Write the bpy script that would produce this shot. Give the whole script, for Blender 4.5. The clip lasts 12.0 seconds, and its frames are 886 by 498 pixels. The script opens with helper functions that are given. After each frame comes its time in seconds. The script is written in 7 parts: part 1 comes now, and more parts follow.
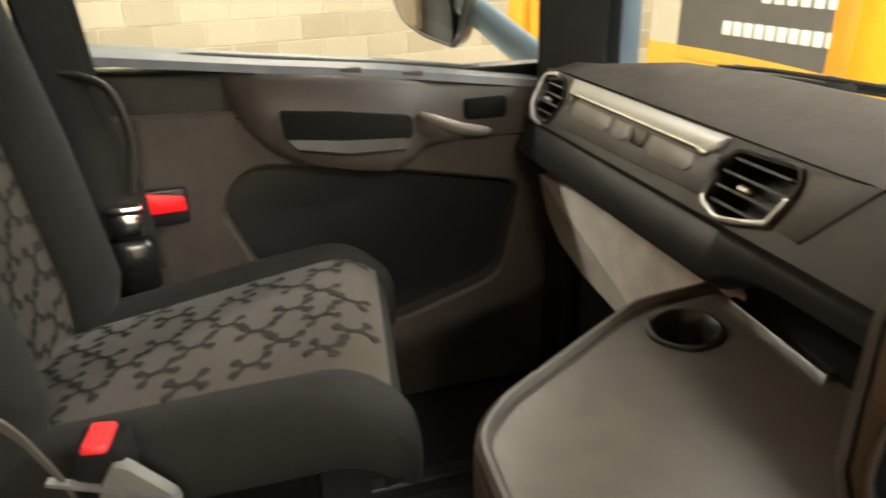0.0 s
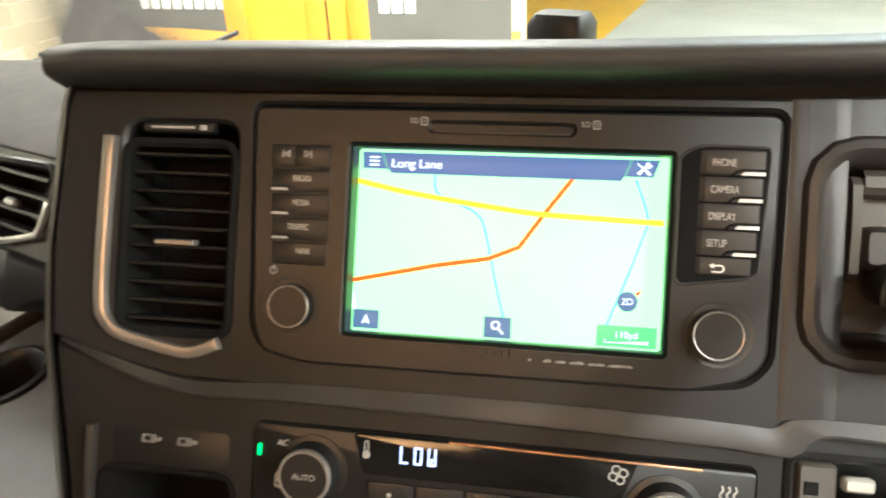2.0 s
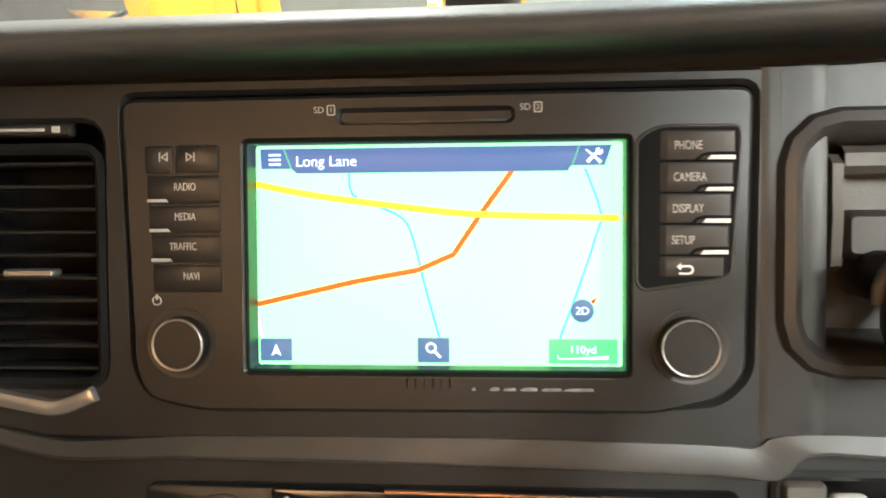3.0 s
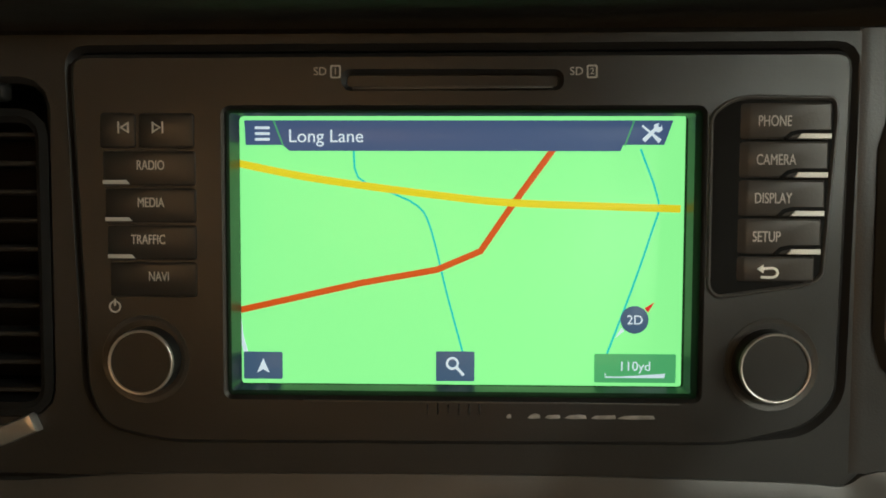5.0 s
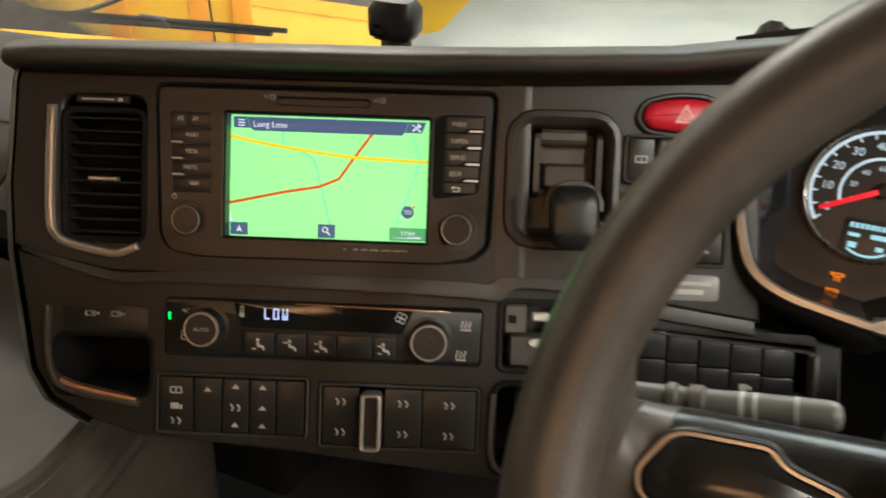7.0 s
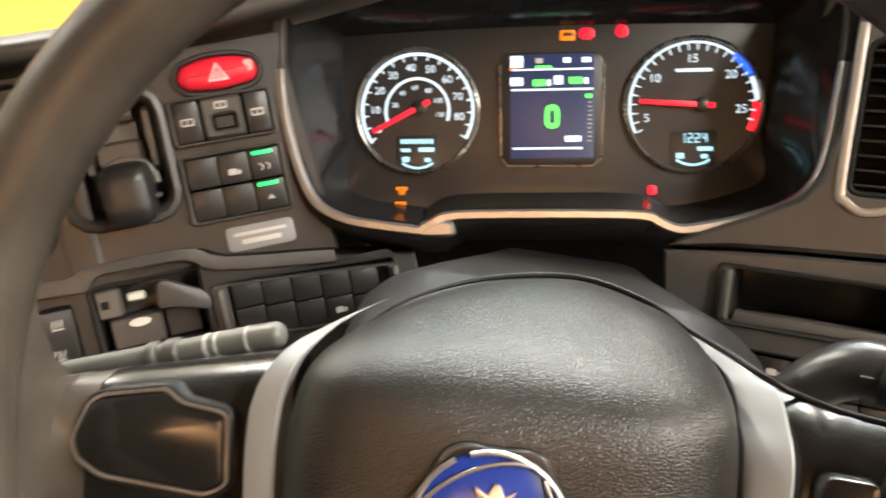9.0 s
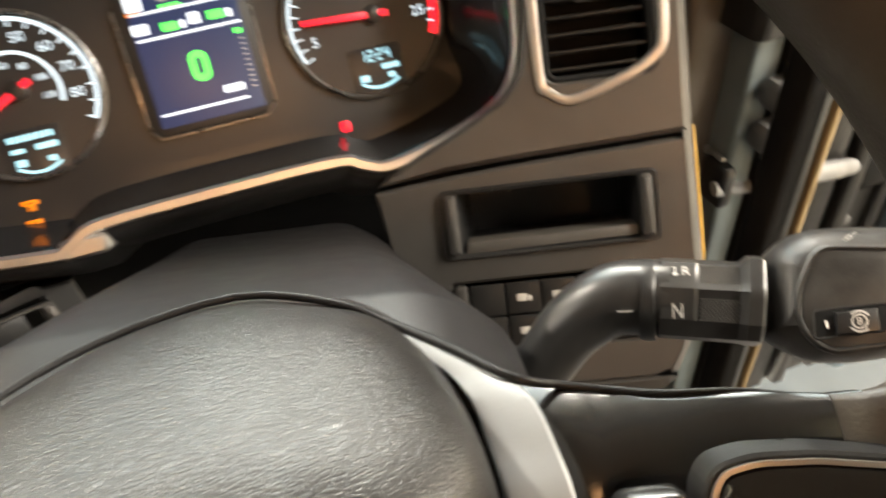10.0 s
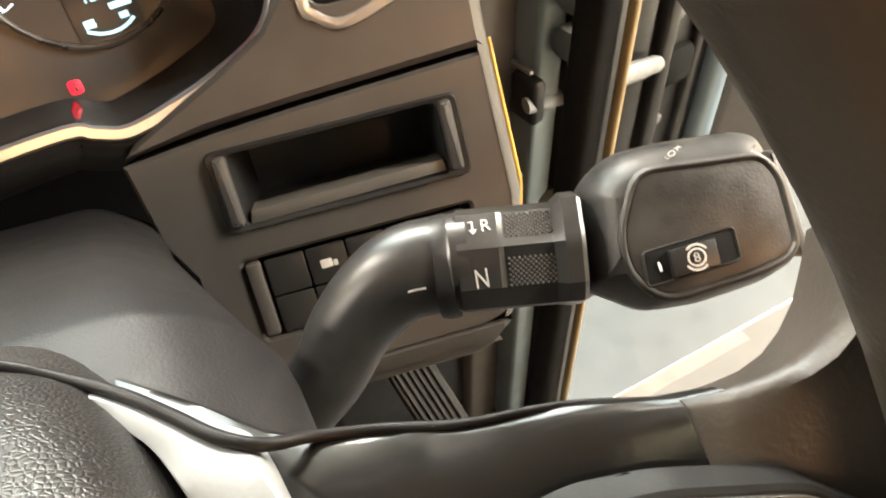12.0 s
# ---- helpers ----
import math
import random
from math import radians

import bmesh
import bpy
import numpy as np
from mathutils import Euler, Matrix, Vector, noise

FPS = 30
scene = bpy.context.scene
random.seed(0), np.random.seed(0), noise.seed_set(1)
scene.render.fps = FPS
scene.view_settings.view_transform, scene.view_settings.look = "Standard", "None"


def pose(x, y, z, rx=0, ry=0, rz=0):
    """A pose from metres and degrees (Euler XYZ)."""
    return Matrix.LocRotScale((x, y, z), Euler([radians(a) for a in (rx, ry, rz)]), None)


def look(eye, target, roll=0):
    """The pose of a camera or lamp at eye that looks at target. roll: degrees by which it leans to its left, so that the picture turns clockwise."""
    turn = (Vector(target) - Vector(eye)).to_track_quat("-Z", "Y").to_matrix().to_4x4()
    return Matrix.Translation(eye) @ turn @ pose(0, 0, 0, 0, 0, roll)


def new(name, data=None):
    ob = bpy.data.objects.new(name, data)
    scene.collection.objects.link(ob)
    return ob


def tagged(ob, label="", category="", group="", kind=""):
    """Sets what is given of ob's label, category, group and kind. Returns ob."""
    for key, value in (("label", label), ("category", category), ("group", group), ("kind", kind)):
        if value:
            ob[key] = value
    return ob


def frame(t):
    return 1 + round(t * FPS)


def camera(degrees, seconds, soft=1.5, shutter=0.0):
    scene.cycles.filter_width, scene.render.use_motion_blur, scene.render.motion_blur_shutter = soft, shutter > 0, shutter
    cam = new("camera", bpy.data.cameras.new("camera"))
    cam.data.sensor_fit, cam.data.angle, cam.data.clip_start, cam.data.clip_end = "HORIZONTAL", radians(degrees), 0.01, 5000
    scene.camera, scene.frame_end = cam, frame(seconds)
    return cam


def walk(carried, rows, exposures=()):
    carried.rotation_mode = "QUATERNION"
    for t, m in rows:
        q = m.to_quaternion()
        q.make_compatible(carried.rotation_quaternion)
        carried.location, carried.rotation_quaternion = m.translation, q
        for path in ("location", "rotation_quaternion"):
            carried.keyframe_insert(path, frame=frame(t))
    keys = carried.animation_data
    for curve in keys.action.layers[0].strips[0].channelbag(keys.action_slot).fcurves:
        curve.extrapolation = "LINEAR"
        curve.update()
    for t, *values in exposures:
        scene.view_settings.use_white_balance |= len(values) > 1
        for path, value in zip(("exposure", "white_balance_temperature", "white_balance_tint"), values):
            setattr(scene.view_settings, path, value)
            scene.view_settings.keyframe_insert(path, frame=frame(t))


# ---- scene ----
cam = camera(61.8, 12.0, soft=1.8, shutter=0.4)
METRES, EYE, TILT, LEAN, TURN = 1.05, 1.25, -24.0, 0.5, 72.0
ROWS = [
    (0.0, 0.0, 0.0, 0.0, -0.0, 0.0, -0.0),
    (0.5, 0.0426, -0.0061, -0.0079, -9.41, -1.37, 3.47),
    (1.0, 0.0856, -0.0105, -0.0066, -20.79, -3.0, 8.47),
    (1.5, 0.1527, -0.0097, -0.0038, -30.7, -5.3, 13.73),
    (2.0, 0.2059, 0.0013, -0.0083, -37.16, -7.8, 17.39),
    (2.5, 0.2302, 0.0142, -0.0084, -41.01, -9.78, 19.25),
    (3.0, 0.2449, 0.0433, -0.0034, -43.45, -11.73, 19.82),
    (3.5, 0.2537, 0.0809, 0.0055, -45.16, -12.8, 19.76),
    (5.5, 0.2654, 0.0962, -0.0054, -45.93, -13.68, 18.7),
    (6.0, 0.2416, 0.0694, 0.0031, -44.95, -13.54, 17.92),
    (6.5, 0.1483, -0.0709, 0.0103, -45.61, -14.2, 16.97),
    (6.7, 0.1196, -0.1244, 0.0032, -45.54, -14.02, 16.82),
    (8.3, 0.1189, -0.2862, -0.0261, -56.91, -21.21, 20.77),
    (8.5, 0.1346, -0.2915, -0.0301, -59.94, -22.44, 21.81),
    (9.0, 0.1683, -0.3019, -0.0417, -68.57, -26.53, 24.06),
    (9.5, 0.2041, -0.3002, -0.0533, -80.2, -32.58, 26.07),
    (10.0, 0.2635, -0.3027, -0.0897, -95.54, -43.19, 26.91),
    (10.5, 0.3017, -0.316, -0.1252, -107.74, -52.47, 26.25),
    (11.0, 0.3118, -0.318, -0.1348, -113.5, -56.85, 24.8),
    (11.5, 0.3113, -0.318, -0.1367, -115.0, -57.93, 23.9),
    (12.0, 0.3114, -0.3183, -0.1363, -111.76, -55.02, 23.88),
]
walk(cam, [(t, pose(0, 0, EYE, TILT, LEAN, TURN) @ pose(METRES * x, METRES * y, METRES * z, 90 + pitch, roll, yaw)) for t, x, y, z, yaw, pitch, roll in ROWS],
     exposures=[(0.0, 0.12, 6450, 9), (0.5, 0.52, 6250, 6), (1.0, 0.84, 6000, 5), (1.5, 0.84, 5800, 4), (2.0, 1.08, 5700, 4), (2.5, 1.16, 5600, 4), (3.5, 1.08, 5600, 2), (4.4, 0.4, 5800, 0), (5.3, -0.58, 5900, -4), (5.7, -0.62, 5900, -4), (6.0, -0.74, 5900, -4), (6.5, -0.64, 6100, 4), (6.8, -0.35, 6100, 7), (7.3, 0.3, 6000, 8), (8.3, 0.7, 5900, 11), (9.0, 0.9, 6200, 11), (10.0, 1.05, 6400, 10), (10.5, 1.35, 6400, 10), (12.0, 1.47, 6400, 10)])

# ---- world and light: a workshop hall with tube lights under its ceiling ----
GROUND = -1.15      # hall floor
world = bpy.data.worlds.new("hall_air")
scene.world = world
world.use_nodes = True
world.node_tree.nodes["Background"].inputs[0].default_value = (0.85, 0.9, 1.0, 1)
world.node_tree.nodes["Background"].inputs[1].default_value = 0.08


def area_lamp(name, m, sx, sy, watts, colour=(1.0, 0.91, 0.77)):
    d = bpy.data.lights.new(name, "AREA")
    d.shape, d.size, d.size_y, d.energy, d.color = "RECTANGLE", sx, sy, watts, colour
    ob = new(name, d)
    ob.matrix_world = m
    return ob


HALL = pose(0, 0, 0, 0, 0, 12)
for k, (lx, ly) in enumerate(((-5.5, 3.0), (-1.8, 5.2), (3.2, 4.6), (6.2, -1.6), (3.1, -3.0), (-5.2, -3.0))):
    area_lamp("hall_tube", HALL @ pose(lx, ly, 4.55), 0.35, 3.2, 760 if lx > 5 else 400 if ly < -2 and lx > 0 else 420 if ly < -2 else 360)
# bright rooflight over the bay in front of the cab
area_lamp("hall_rooflight", HALL @ pose(2.2, 4.6, 4.62), 3.4, 2.0, 210, (0.97, 1.0, 0.97))
area_lamp("hall_rooflight", HALL @ pose(2.9, 7.7, 4.62), 4.8, 3.2, 430, (0.93, 1.0, 0.97))
# long warm lamp high on the cab's rear wall, lit because the door stands open
cab_lamp = area_lamp("cab_lamp", look((0.25, -1.2, 1.93), (0.3, 0.1, 1.2)), 0.95, 0.2, 1.8, (1.0, 0.5, 0.2))
cab_lamp.data.spread = radians(95)


# ---- building tools; all lengths in millimetres in a part's own frame ----
def place(o, u, v, n):
    return Matrix(((u[0], v[0], n[0], o[0]), (u[1], v[1], n[1], o[1]), (u[2], v[2], n[2], o[2]), (0, 0, 0, 1)))


def off(m, u=0.0, v=0.0, w=0.0, rx=0, ry=0, rz=0):
    """The pose m, moved and turned within its own frame."""
    return m @ pose(u / 1000, v / 1000, w / 1000, rx, ry, rz)


def thing(name, m, label, category, group="", kind=""):
    ob = new(name)
    ob.empty_display_size = 0.02
    ob.matrix_world = m
    return tagged(ob, label, category, group, kind)


def part(name, bm, material, parent=None, label="", smooth=38):
    me = bpy.data.meshes.new(name)
    bmesh.ops.recalc_face_normals(bm, faces=bm.faces)
    bm.to_mesh(me)
    bm.free()
    me.transform(Matrix.Scale(0.001, 4))
    if smooth:
        me.polygons.foreach_set("use_smooth", [True] * len(me.polygons))
        me.set_sharp_from_angle(angle=radians(smooth))
    me.materials.append(material)
    ob = new(name, me)
    ob.parent = parent
    return tagged(ob, label) if label else ob


def setting(name, bm, material, label, category, smooth=38, m=None):
    ob = part(name, bm, material, None, label, smooth)
    if m is not None:
        ob.matrix_world = m
    return tagged(ob, label, category, "", "structure")


def inset(poly, d):
    out, n = [], len(poly)
    for i in range(n):
        a, b, c = Vector(poly[i - 1]), Vector(poly[i]), Vector(poly[(i + 1) % n])
        e, g = (b - a), (c - b)
        if e.length < 1e-6 or g.length < 1e-6:
            out.append(tuple(b))
            continue
        e.normalize(), g.normalize()
        p, q = Vector((-e.y, e.x)), Vector((-g.y, g.x))
        m = p + q
        k = max(m.dot(p), 0.35)
        out.append(tuple(b + m * (d / k)))
    return out


def ccw(poly):
    a = sum(poly[i - 1][0] * poly[i][1] - poly[i][0] * poly[i - 1][1] for i in range(len(poly)))
    return list(poly) if a > 0 else list(reversed(poly))


def rr(x0, y0, x1, y1, r=2.0, n=3):
    """A rectangle with rounded corners."""
    pts = []
    for cx, cy, a0 in ((x1 - r, y0 + r, -90), (x1 - r, y1 - r, 0), (x0 + r, y1 - r, 90), (x0 + r, y0 + r, 180)):
        for k in range(n + 1):
            a = radians(a0 + 90 * k / n)
            pts.append((cx + r * math.cos(a), cy + r * math.sin(a)))
    return pts


def rounded(poly, r, n=4):
    """A polygon with its corners rounded by r."""
    out, poly = [], ccw(poly)
    for i in range(len(poly)):
        a, b, c = Vector(poly[i - 1]), Vector(poly[i]), Vector(poly[(i + 1) % len(poly)])
        e, g = a - b, c - b
        k = min(r, e.length * 0.45, g.length * 0.45)
        p, q = b + e.normalized() * k, b + g.normalized() * k
        for j in range(n + 1):
            t = j / n
            out.append(tuple(p * (1 - t) ** 2 + b * 2 * t * (1 - t) + q * t * t))
    return out


def circle(cx, cy, r, n=24):
    return [(cx + r * math.cos(2 * math.pi * k / n), cy + r * math.sin(2 * math.pi * k / n)) for k in range(n)]


def loft(bm, rings, closed=True, cap0=True, cap1=True):
    vs = [[bm.verts.new(p) for p in r] for r in rings]
    n = len(rings[0])
    for a, b in zip(vs, vs[1:]):
        for i in range(n if closed else n - 1):
            j = (i + 1) % n
            bm.faces.new((a[i], a[j], b[j], b[i]))
    if closed and cap0:
        bm.faces.new(list(reversed(vs[0])))
    if closed and cap1:
        bm.faces.new(vs[-1])
    return bm


def prism(bm, poly, w0, w1, b=0.6):
    poly = ccw(poly)
    rings = [(poly, w0), (poly, w1 - b), (inset(poly, b * 0.3), w1 - b * 0.3), (inset(poly, b), w1)]
    return loft(bm, [[(x, y, w) for x, y in p] for p, w in rings])


def box(bm, x0, y0, z0, x1, y1, z1, b=1.0):
    b = min(b, (x1 - x0) * 0.4, (y1 - y0) * 0.4, (z1 - z0) * 0.4)
    p = rr(x0, y0, x1, y1, b, 2)
    q = inset(p, b * 0.7)
    loft(bm, [[(x, y, w) for x, y in c] for c, w in ((q, z0), (p, z0 + b), (p, z1 - b), (q, z1))])
    return bm


def plate(bm, outer, holes, w0, w1, b=0.8):
    """A plate from w0 up to w1 with holes through it; its edges are broken by b."""
    edges = []
    for k, poly in enumerate([outer] + list(holes)):
        poly = ccw(poly)
        s = 1 if k == 0 else -1
        rings = [[bm.verts.new((x, y, w)) for x, y in inset(poly, s * d)] for d, w in ((0, w0), (0, w1 - b), (b, w1))]
        n = len(poly)
        for p, q in zip(rings, rings[1:]):
            for i in range(n):
                bm.faces.new((p[i], p[(i + 1) % n], q[(i + 1) % n], q[i]))
        top = rings[-1]
        edges += [bm.edges.get((top[i], top[(i + 1) % n])) for i in range(n)]
    bmesh.ops.triangle_fill(bm, use_beauty=True, edges=edges)
    return bm


def smoothed(pts, n=6):
    """A smooth line through points (Catmull-Rom)."""
    pts = [Vector(p) for p in pts]
    out = []
    for i in range(len(pts) - 1):
        p0, p1, p2, p3 = pts[max(i - 1, 0)], pts[i], pts[i + 1], pts[min(i + 2, len(pts) - 1)]
        for k in range(n):
            t = k / n
            out.append(0.5 * (2 * p1 + (p2 - p0) * t + (2 * p0 - 5 * p1 + 4 * p2 - p3) * t * t + (3 * p1 - p0 - 3 * p2 + p3) * t ** 3))
    out.append(pts[-1])
    return [tuple(p) for p in out]


def strip(bm, path, width, w0, w1, b=0.8):
    """A bar of that width along an open line in the plane."""
    pts = [Vector(p) for p in path]
    left, right = [], []
    for i, p in enumerate(pts):
        d = (pts[min(i + 1, len(pts) - 1)] - pts[max(i - 1, 0)]).normalized()
        wd = width[i] if isinstance(width, (list, tuple)) else width
        left.append(tuple(p + Vector((-d.y, d.x)) * wd / 2))
        right.append(tuple(p - Vector((-d.y, d.x)) * wd / 2))
    return prism(bm, right + left[::-1], w0, w1, b)


def tube(bm, pts, r, n=14, flat=1.0):
    """A round bar along a line in space; r may change along it."""
    pts = [Vector(p) for p in pts]
    rings, side = [], None
    for i, p in enumerate(pts):
        d = (pts[min(i + 1, len(pts) - 1)] - pts[max(i - 1, 0)]).normalized()
        if side is None:
            side = d.orthogonal().normalized()
        side = (side - d * side.dot(d)).normalized()
        up = d.cross(side)
        rad = r[i] if isinstance(r, (list, tuple)) else r
        rings.append([tuple(p + side * rad * math.cos(2 * math.pi * k / n) + up * rad * flat * math.sin(2 * math.pi * k / n)) for k in range(n)])
    return loft(bm, rings)


def lathe(bm, cx, cy, profile, n=28):
    return loft(bm, [[(cx + r * math.cos(2 * math.pi * k / n), cy + r * math.sin(2 * math.pi * k / n), w) for k in range(n)] for r, w in profile])


def B():
    return bmesh.new()


def words(s, size, material, parent, u, v, w, name="lettering", align="LEFT", rot=0.0, narrow=1.0):
    cu = bpy.data.curves.new(name, "FONT")
    cu.body, cu.size, cu.extrude, cu.align_x, cu.align_y = s, size / 1000, 0.0001, align, "CENTER"
    tmp = bpy.data.objects.new(name, cu)
    me = bpy.data.meshes.new_from_object(tmp)
    bpy.data.objects.remove(tmp)
    bpy.data.curves.remove(cu)
    me.transform(Matrix.Diagonal((narrow, 1, 1, 1)))
    me.materials.clear()
    me.materials.append(material)
    ob = new(name, me)
    ob.parent = parent
    ob.matrix_local = pose(u / 1000, v / 1000, w / 1000, 0, 0, rot)
    return ob


# ---- materials ----
def material(name, colour, rough=0.5, metal=0.0, var=0.15, scale=25.0, bump=0.0, bump_scale=900.0, spec=0.5, emit=None, strength=0.0, coat=0.0, stain=0.0, kind="noise"):
    m = bpy.data.materials.new(name)
    m.use_nodes = True
    nt = m.node_tree
    p = nt.nodes["Principled BSDF"]
    p.inputs["Roughness"].default_value, p.inputs["Metallic"].default_value = rough, metal
    p.inputs["Specular IOR Level"].default_value = spec
    p.inputs["Coat Weight"].default_value = coat
    p.inputs["Base Color"].default_value = (*colour, 1)
    co = nt.nodes.new("ShaderNodeTexCoord")
    if var:
        n1 = nt.nodes.new("ShaderNodeTexNoise")
        n1.inputs["Scale"].default_value, n1.inputs["Detail"].default_value = scale, 6
        nt.links.new(co.outputs["Object"], n1.inputs["Vector"])
        ramp = nt.nodes.new("ShaderNodeValToRGB")
        ramp.color_ramp.elements[0].position, ramp.color_ramp.elements[1].position = 0.3, 0.72
        ramp.color_ramp.elements[0].color = (*[c * (1 - var) for c in colour], 1)
        ramp.color_ramp.elements[1].color = (*[min(1, c * (1 + var)) for c in colour], 1)
        nt.links.new(n1.outputs["Fac"], ramp.inputs["Fac"])
        nt.links.new(ramp.outputs["Color"], p.inputs["Base Color"])
        mr = nt.nodes.new("ShaderNodeMapRange")
        mr.inputs["To Min"].default_value, mr.inputs["To Max"].default_value = max(rough - 0.09 - stain, 0.03), min(rough + 0.09 + stain, 1)
        n2 = nt.nodes.new("ShaderNodeTexNoise")
        n2.inputs["Scale"].default_value, n2.inputs["Detail"].default_value = scale * 3.1, 8
        nt.links.new(co.outputs["Object"], n2.inputs["Vector"])
        nt.links.new(n2.outputs["Fac"], mr.inputs["Value"])
        nt.links.new(mr.outputs["Result"], p.inputs["Roughness"])
    if bump:
        if kind == "pebble":
            # flat-topped grains parted by fine creases
            bt = nt.nodes.new("ShaderNodeTexVoronoi")
            bt.feature = "DISTANCE_TO_EDGE"
            flat = nt.nodes.new("ShaderNodeMapRange")
            flat.interpolation_type = "SMOOTHSTEP"
            flat.inputs["From Max"].default_value = 0.28
            nt.links.new(bt.outputs["Distance"], flat.inputs["Value"])
            out = flat.outputs["Result"]
        elif kind == "voronoi":
            bt = nt.nodes.new("ShaderNodeTexVoronoi")
            out = bt.outputs["Distance"]
        else:
            bt = nt.nodes.new("ShaderNodeTexNoise")
            bt.inputs["Detail"].default_value = 3
            out = bt.outputs["Fac"]
        bt.inputs["Scale"].default_value = bump_scale
        nt.links.new(co.outputs["Object"], bt.inputs["Vector"])
        bn = nt.nodes.new("ShaderNodeBump")
        bn.inputs["Strength"].default_value, bn.inputs["Distance"].default_value = bump, 0.0006
        nt.links.new(out, bn.inputs["Height"])
        nt.links.new(bn.outputs["Normal"], p.inputs["Normal"])
    if emit:
        p.inputs["Emission Color"].default_value, p.inputs["Emission Strength"].default_value = (*emit, 1), strength
    return m


def glow(name, colour, strength):
    return material(name, [c * 0.2 for c in colour], 0.4, var=0, emit=colour, strength=strength)


PLASTIC = material("dark_dash_plastic", (0.015, 0.0148, 0.0146), 0.4, bump=0.12, bump_scale=1600, spec=0.4)
PLASTIC2 = material("charcoal_plastic", (0.043, 0.04, 0.037), 0.4, bump=0.15, bump_scale=1400)
SOFT = material("soft_dash_top", (0.06, 0.056, 0.052), 0.48, bump=0.35, bump_scale=700, spec=0.35)
DECK = material("brown_grey_deck", (0.06, 0.053, 0.047), 0.68, bump=0.3, bump_scale=900, spec=0.2)
GREY = material("grey_brown_plastic", (0.07, 0.062, 0.054), 0.46, bump=0.2, bump_scale=1000)
PALE = material("pale_grey_plastic", (0.48, 0.465, 0.42), 0.55, bump=0.2, bump_scale=1000)
BLACK = material("black_plastic", (0.0125, 0.0122, 0.012), 0.38, bump=0.08, bump_scale=1500)
GLOSS = material("piano_black", (0.008, 0.008, 0.008), 0.12, var=0.2, scale=60, stain=0.03)
# near-black: shade of recesses put into the colour; also on plain black parts
VOID = material("recess_shade_black", (0.006, 0.006, 0.006), 0.85, spec=0.2)
RUBBER = material("black_rubber", (0.018, 0.018, 0.018), 0.75, bump=0.2, bump_scale=700)
SATIN = material("satin_silver", (0.5, 0.485, 0.47), 0.38, metal=0.9, var=0.06, scale=40)
SILVERP = material("silver_paint", (0.25, 0.262, 0.268), 0.55, metal=0.15, var=0.05, scale=30, bump=0.05)
CHROME = material("chrome", (0.78, 0.77, 0.76), 0.14, metal=1.0, var=0.05, scale=40)
STEEL = material("bare_steel", (0.45, 0.45, 0.44), 0.35, metal=0.9, var=0.2, scale=60, stain=0.1)
LEATHER = material("grained_leather", (0.012, 0.0112, 0.0104), 0.38, bump=0.24, bump_scale=760, kind="pebble")
RIMLEATHER = material("worn_rim_leather", (0.046, 0.039, 0.032), 0.4, var=0.25, scale=30, bump=0.25, bump_scale=800, stain=0.05)
GLOSSP = material("shiny_black_plastic", (0.012, 0.0115, 0.011), 0.22, var=0.12, scale=35, bump=0.04, stain=-0.03)
SHROUD = material("shroud_black", (0.009, 0.0085, 0.0088), 0.46, bump=0.2, bump_scale=1200, spec=0.2)
ZINC = material("dull_zinc", (0.16, 0.16, 0.16), 0.45, metal=0.3, var=0.15, scale=60)
RING = material("bright_ring", (0.5, 0.48, 0.46), 0.34, metal=0.75, var=0.05)
CREASE = material("polished_crease", (0.042, 0.0395, 0.037), 0.42, bump=0.08, bump_scale=1400)
DUSTY = material("dusty_black_plastic", (0.026, 0.0245, 0.0225), 0.42, var=0.6, scale=90, bump=0.15, bump_scale=1500, stain=0.12)
FAINT = material("rubbed_print", (0.22, 0.21, 0.2), 0.6, var=0.4, scale=300)
LEGEND = material("printed_legend", (0.42, 0.405, 0.385), 0.6, var=0)
LEGENDW = material("white_print", (0.8, 0.79, 0.76), 0.6, var=0)
REDKEY = material("red_switch", (0.55, 0.012, 0.03), 0.3, var=0.08)
REDMARK = material("red_plastic", (0.75, 0.03, 0.035), 0.4, var=0.1)

# clear panes: see-through, with a gloss that grows at grazing angles
GLASS = bpy.data.materials.new("window_glass")
GLASS.use_nodes = True
nt = GLASS.node_tree
nt.nodes.remove(nt.nodes["Principled BSDF"])
gl, tr, mx, fr = (nt.nodes.new("ShaderNode" + k) for k in ("BsdfGlossy", "BsdfTransparent", "MixShader", "Fresnel"))
gl.inputs["Roughness"].default_value = 0.02
tr.inputs["Color"].default_value = (0.93, 0.96, 0.95, 1)
fr.inputs["IOR"].default_value = 1.35
nt.links.new(fr.outputs[0], mx.inputs[0])
nt.links.new(tr.outputs[0], mx.inputs[1])
nt.links.new(gl.outputs[0], mx.inputs[2])
nt.links.new(mx.outputs[0], nt.nodes["Material Output"].inputs["Surface"])

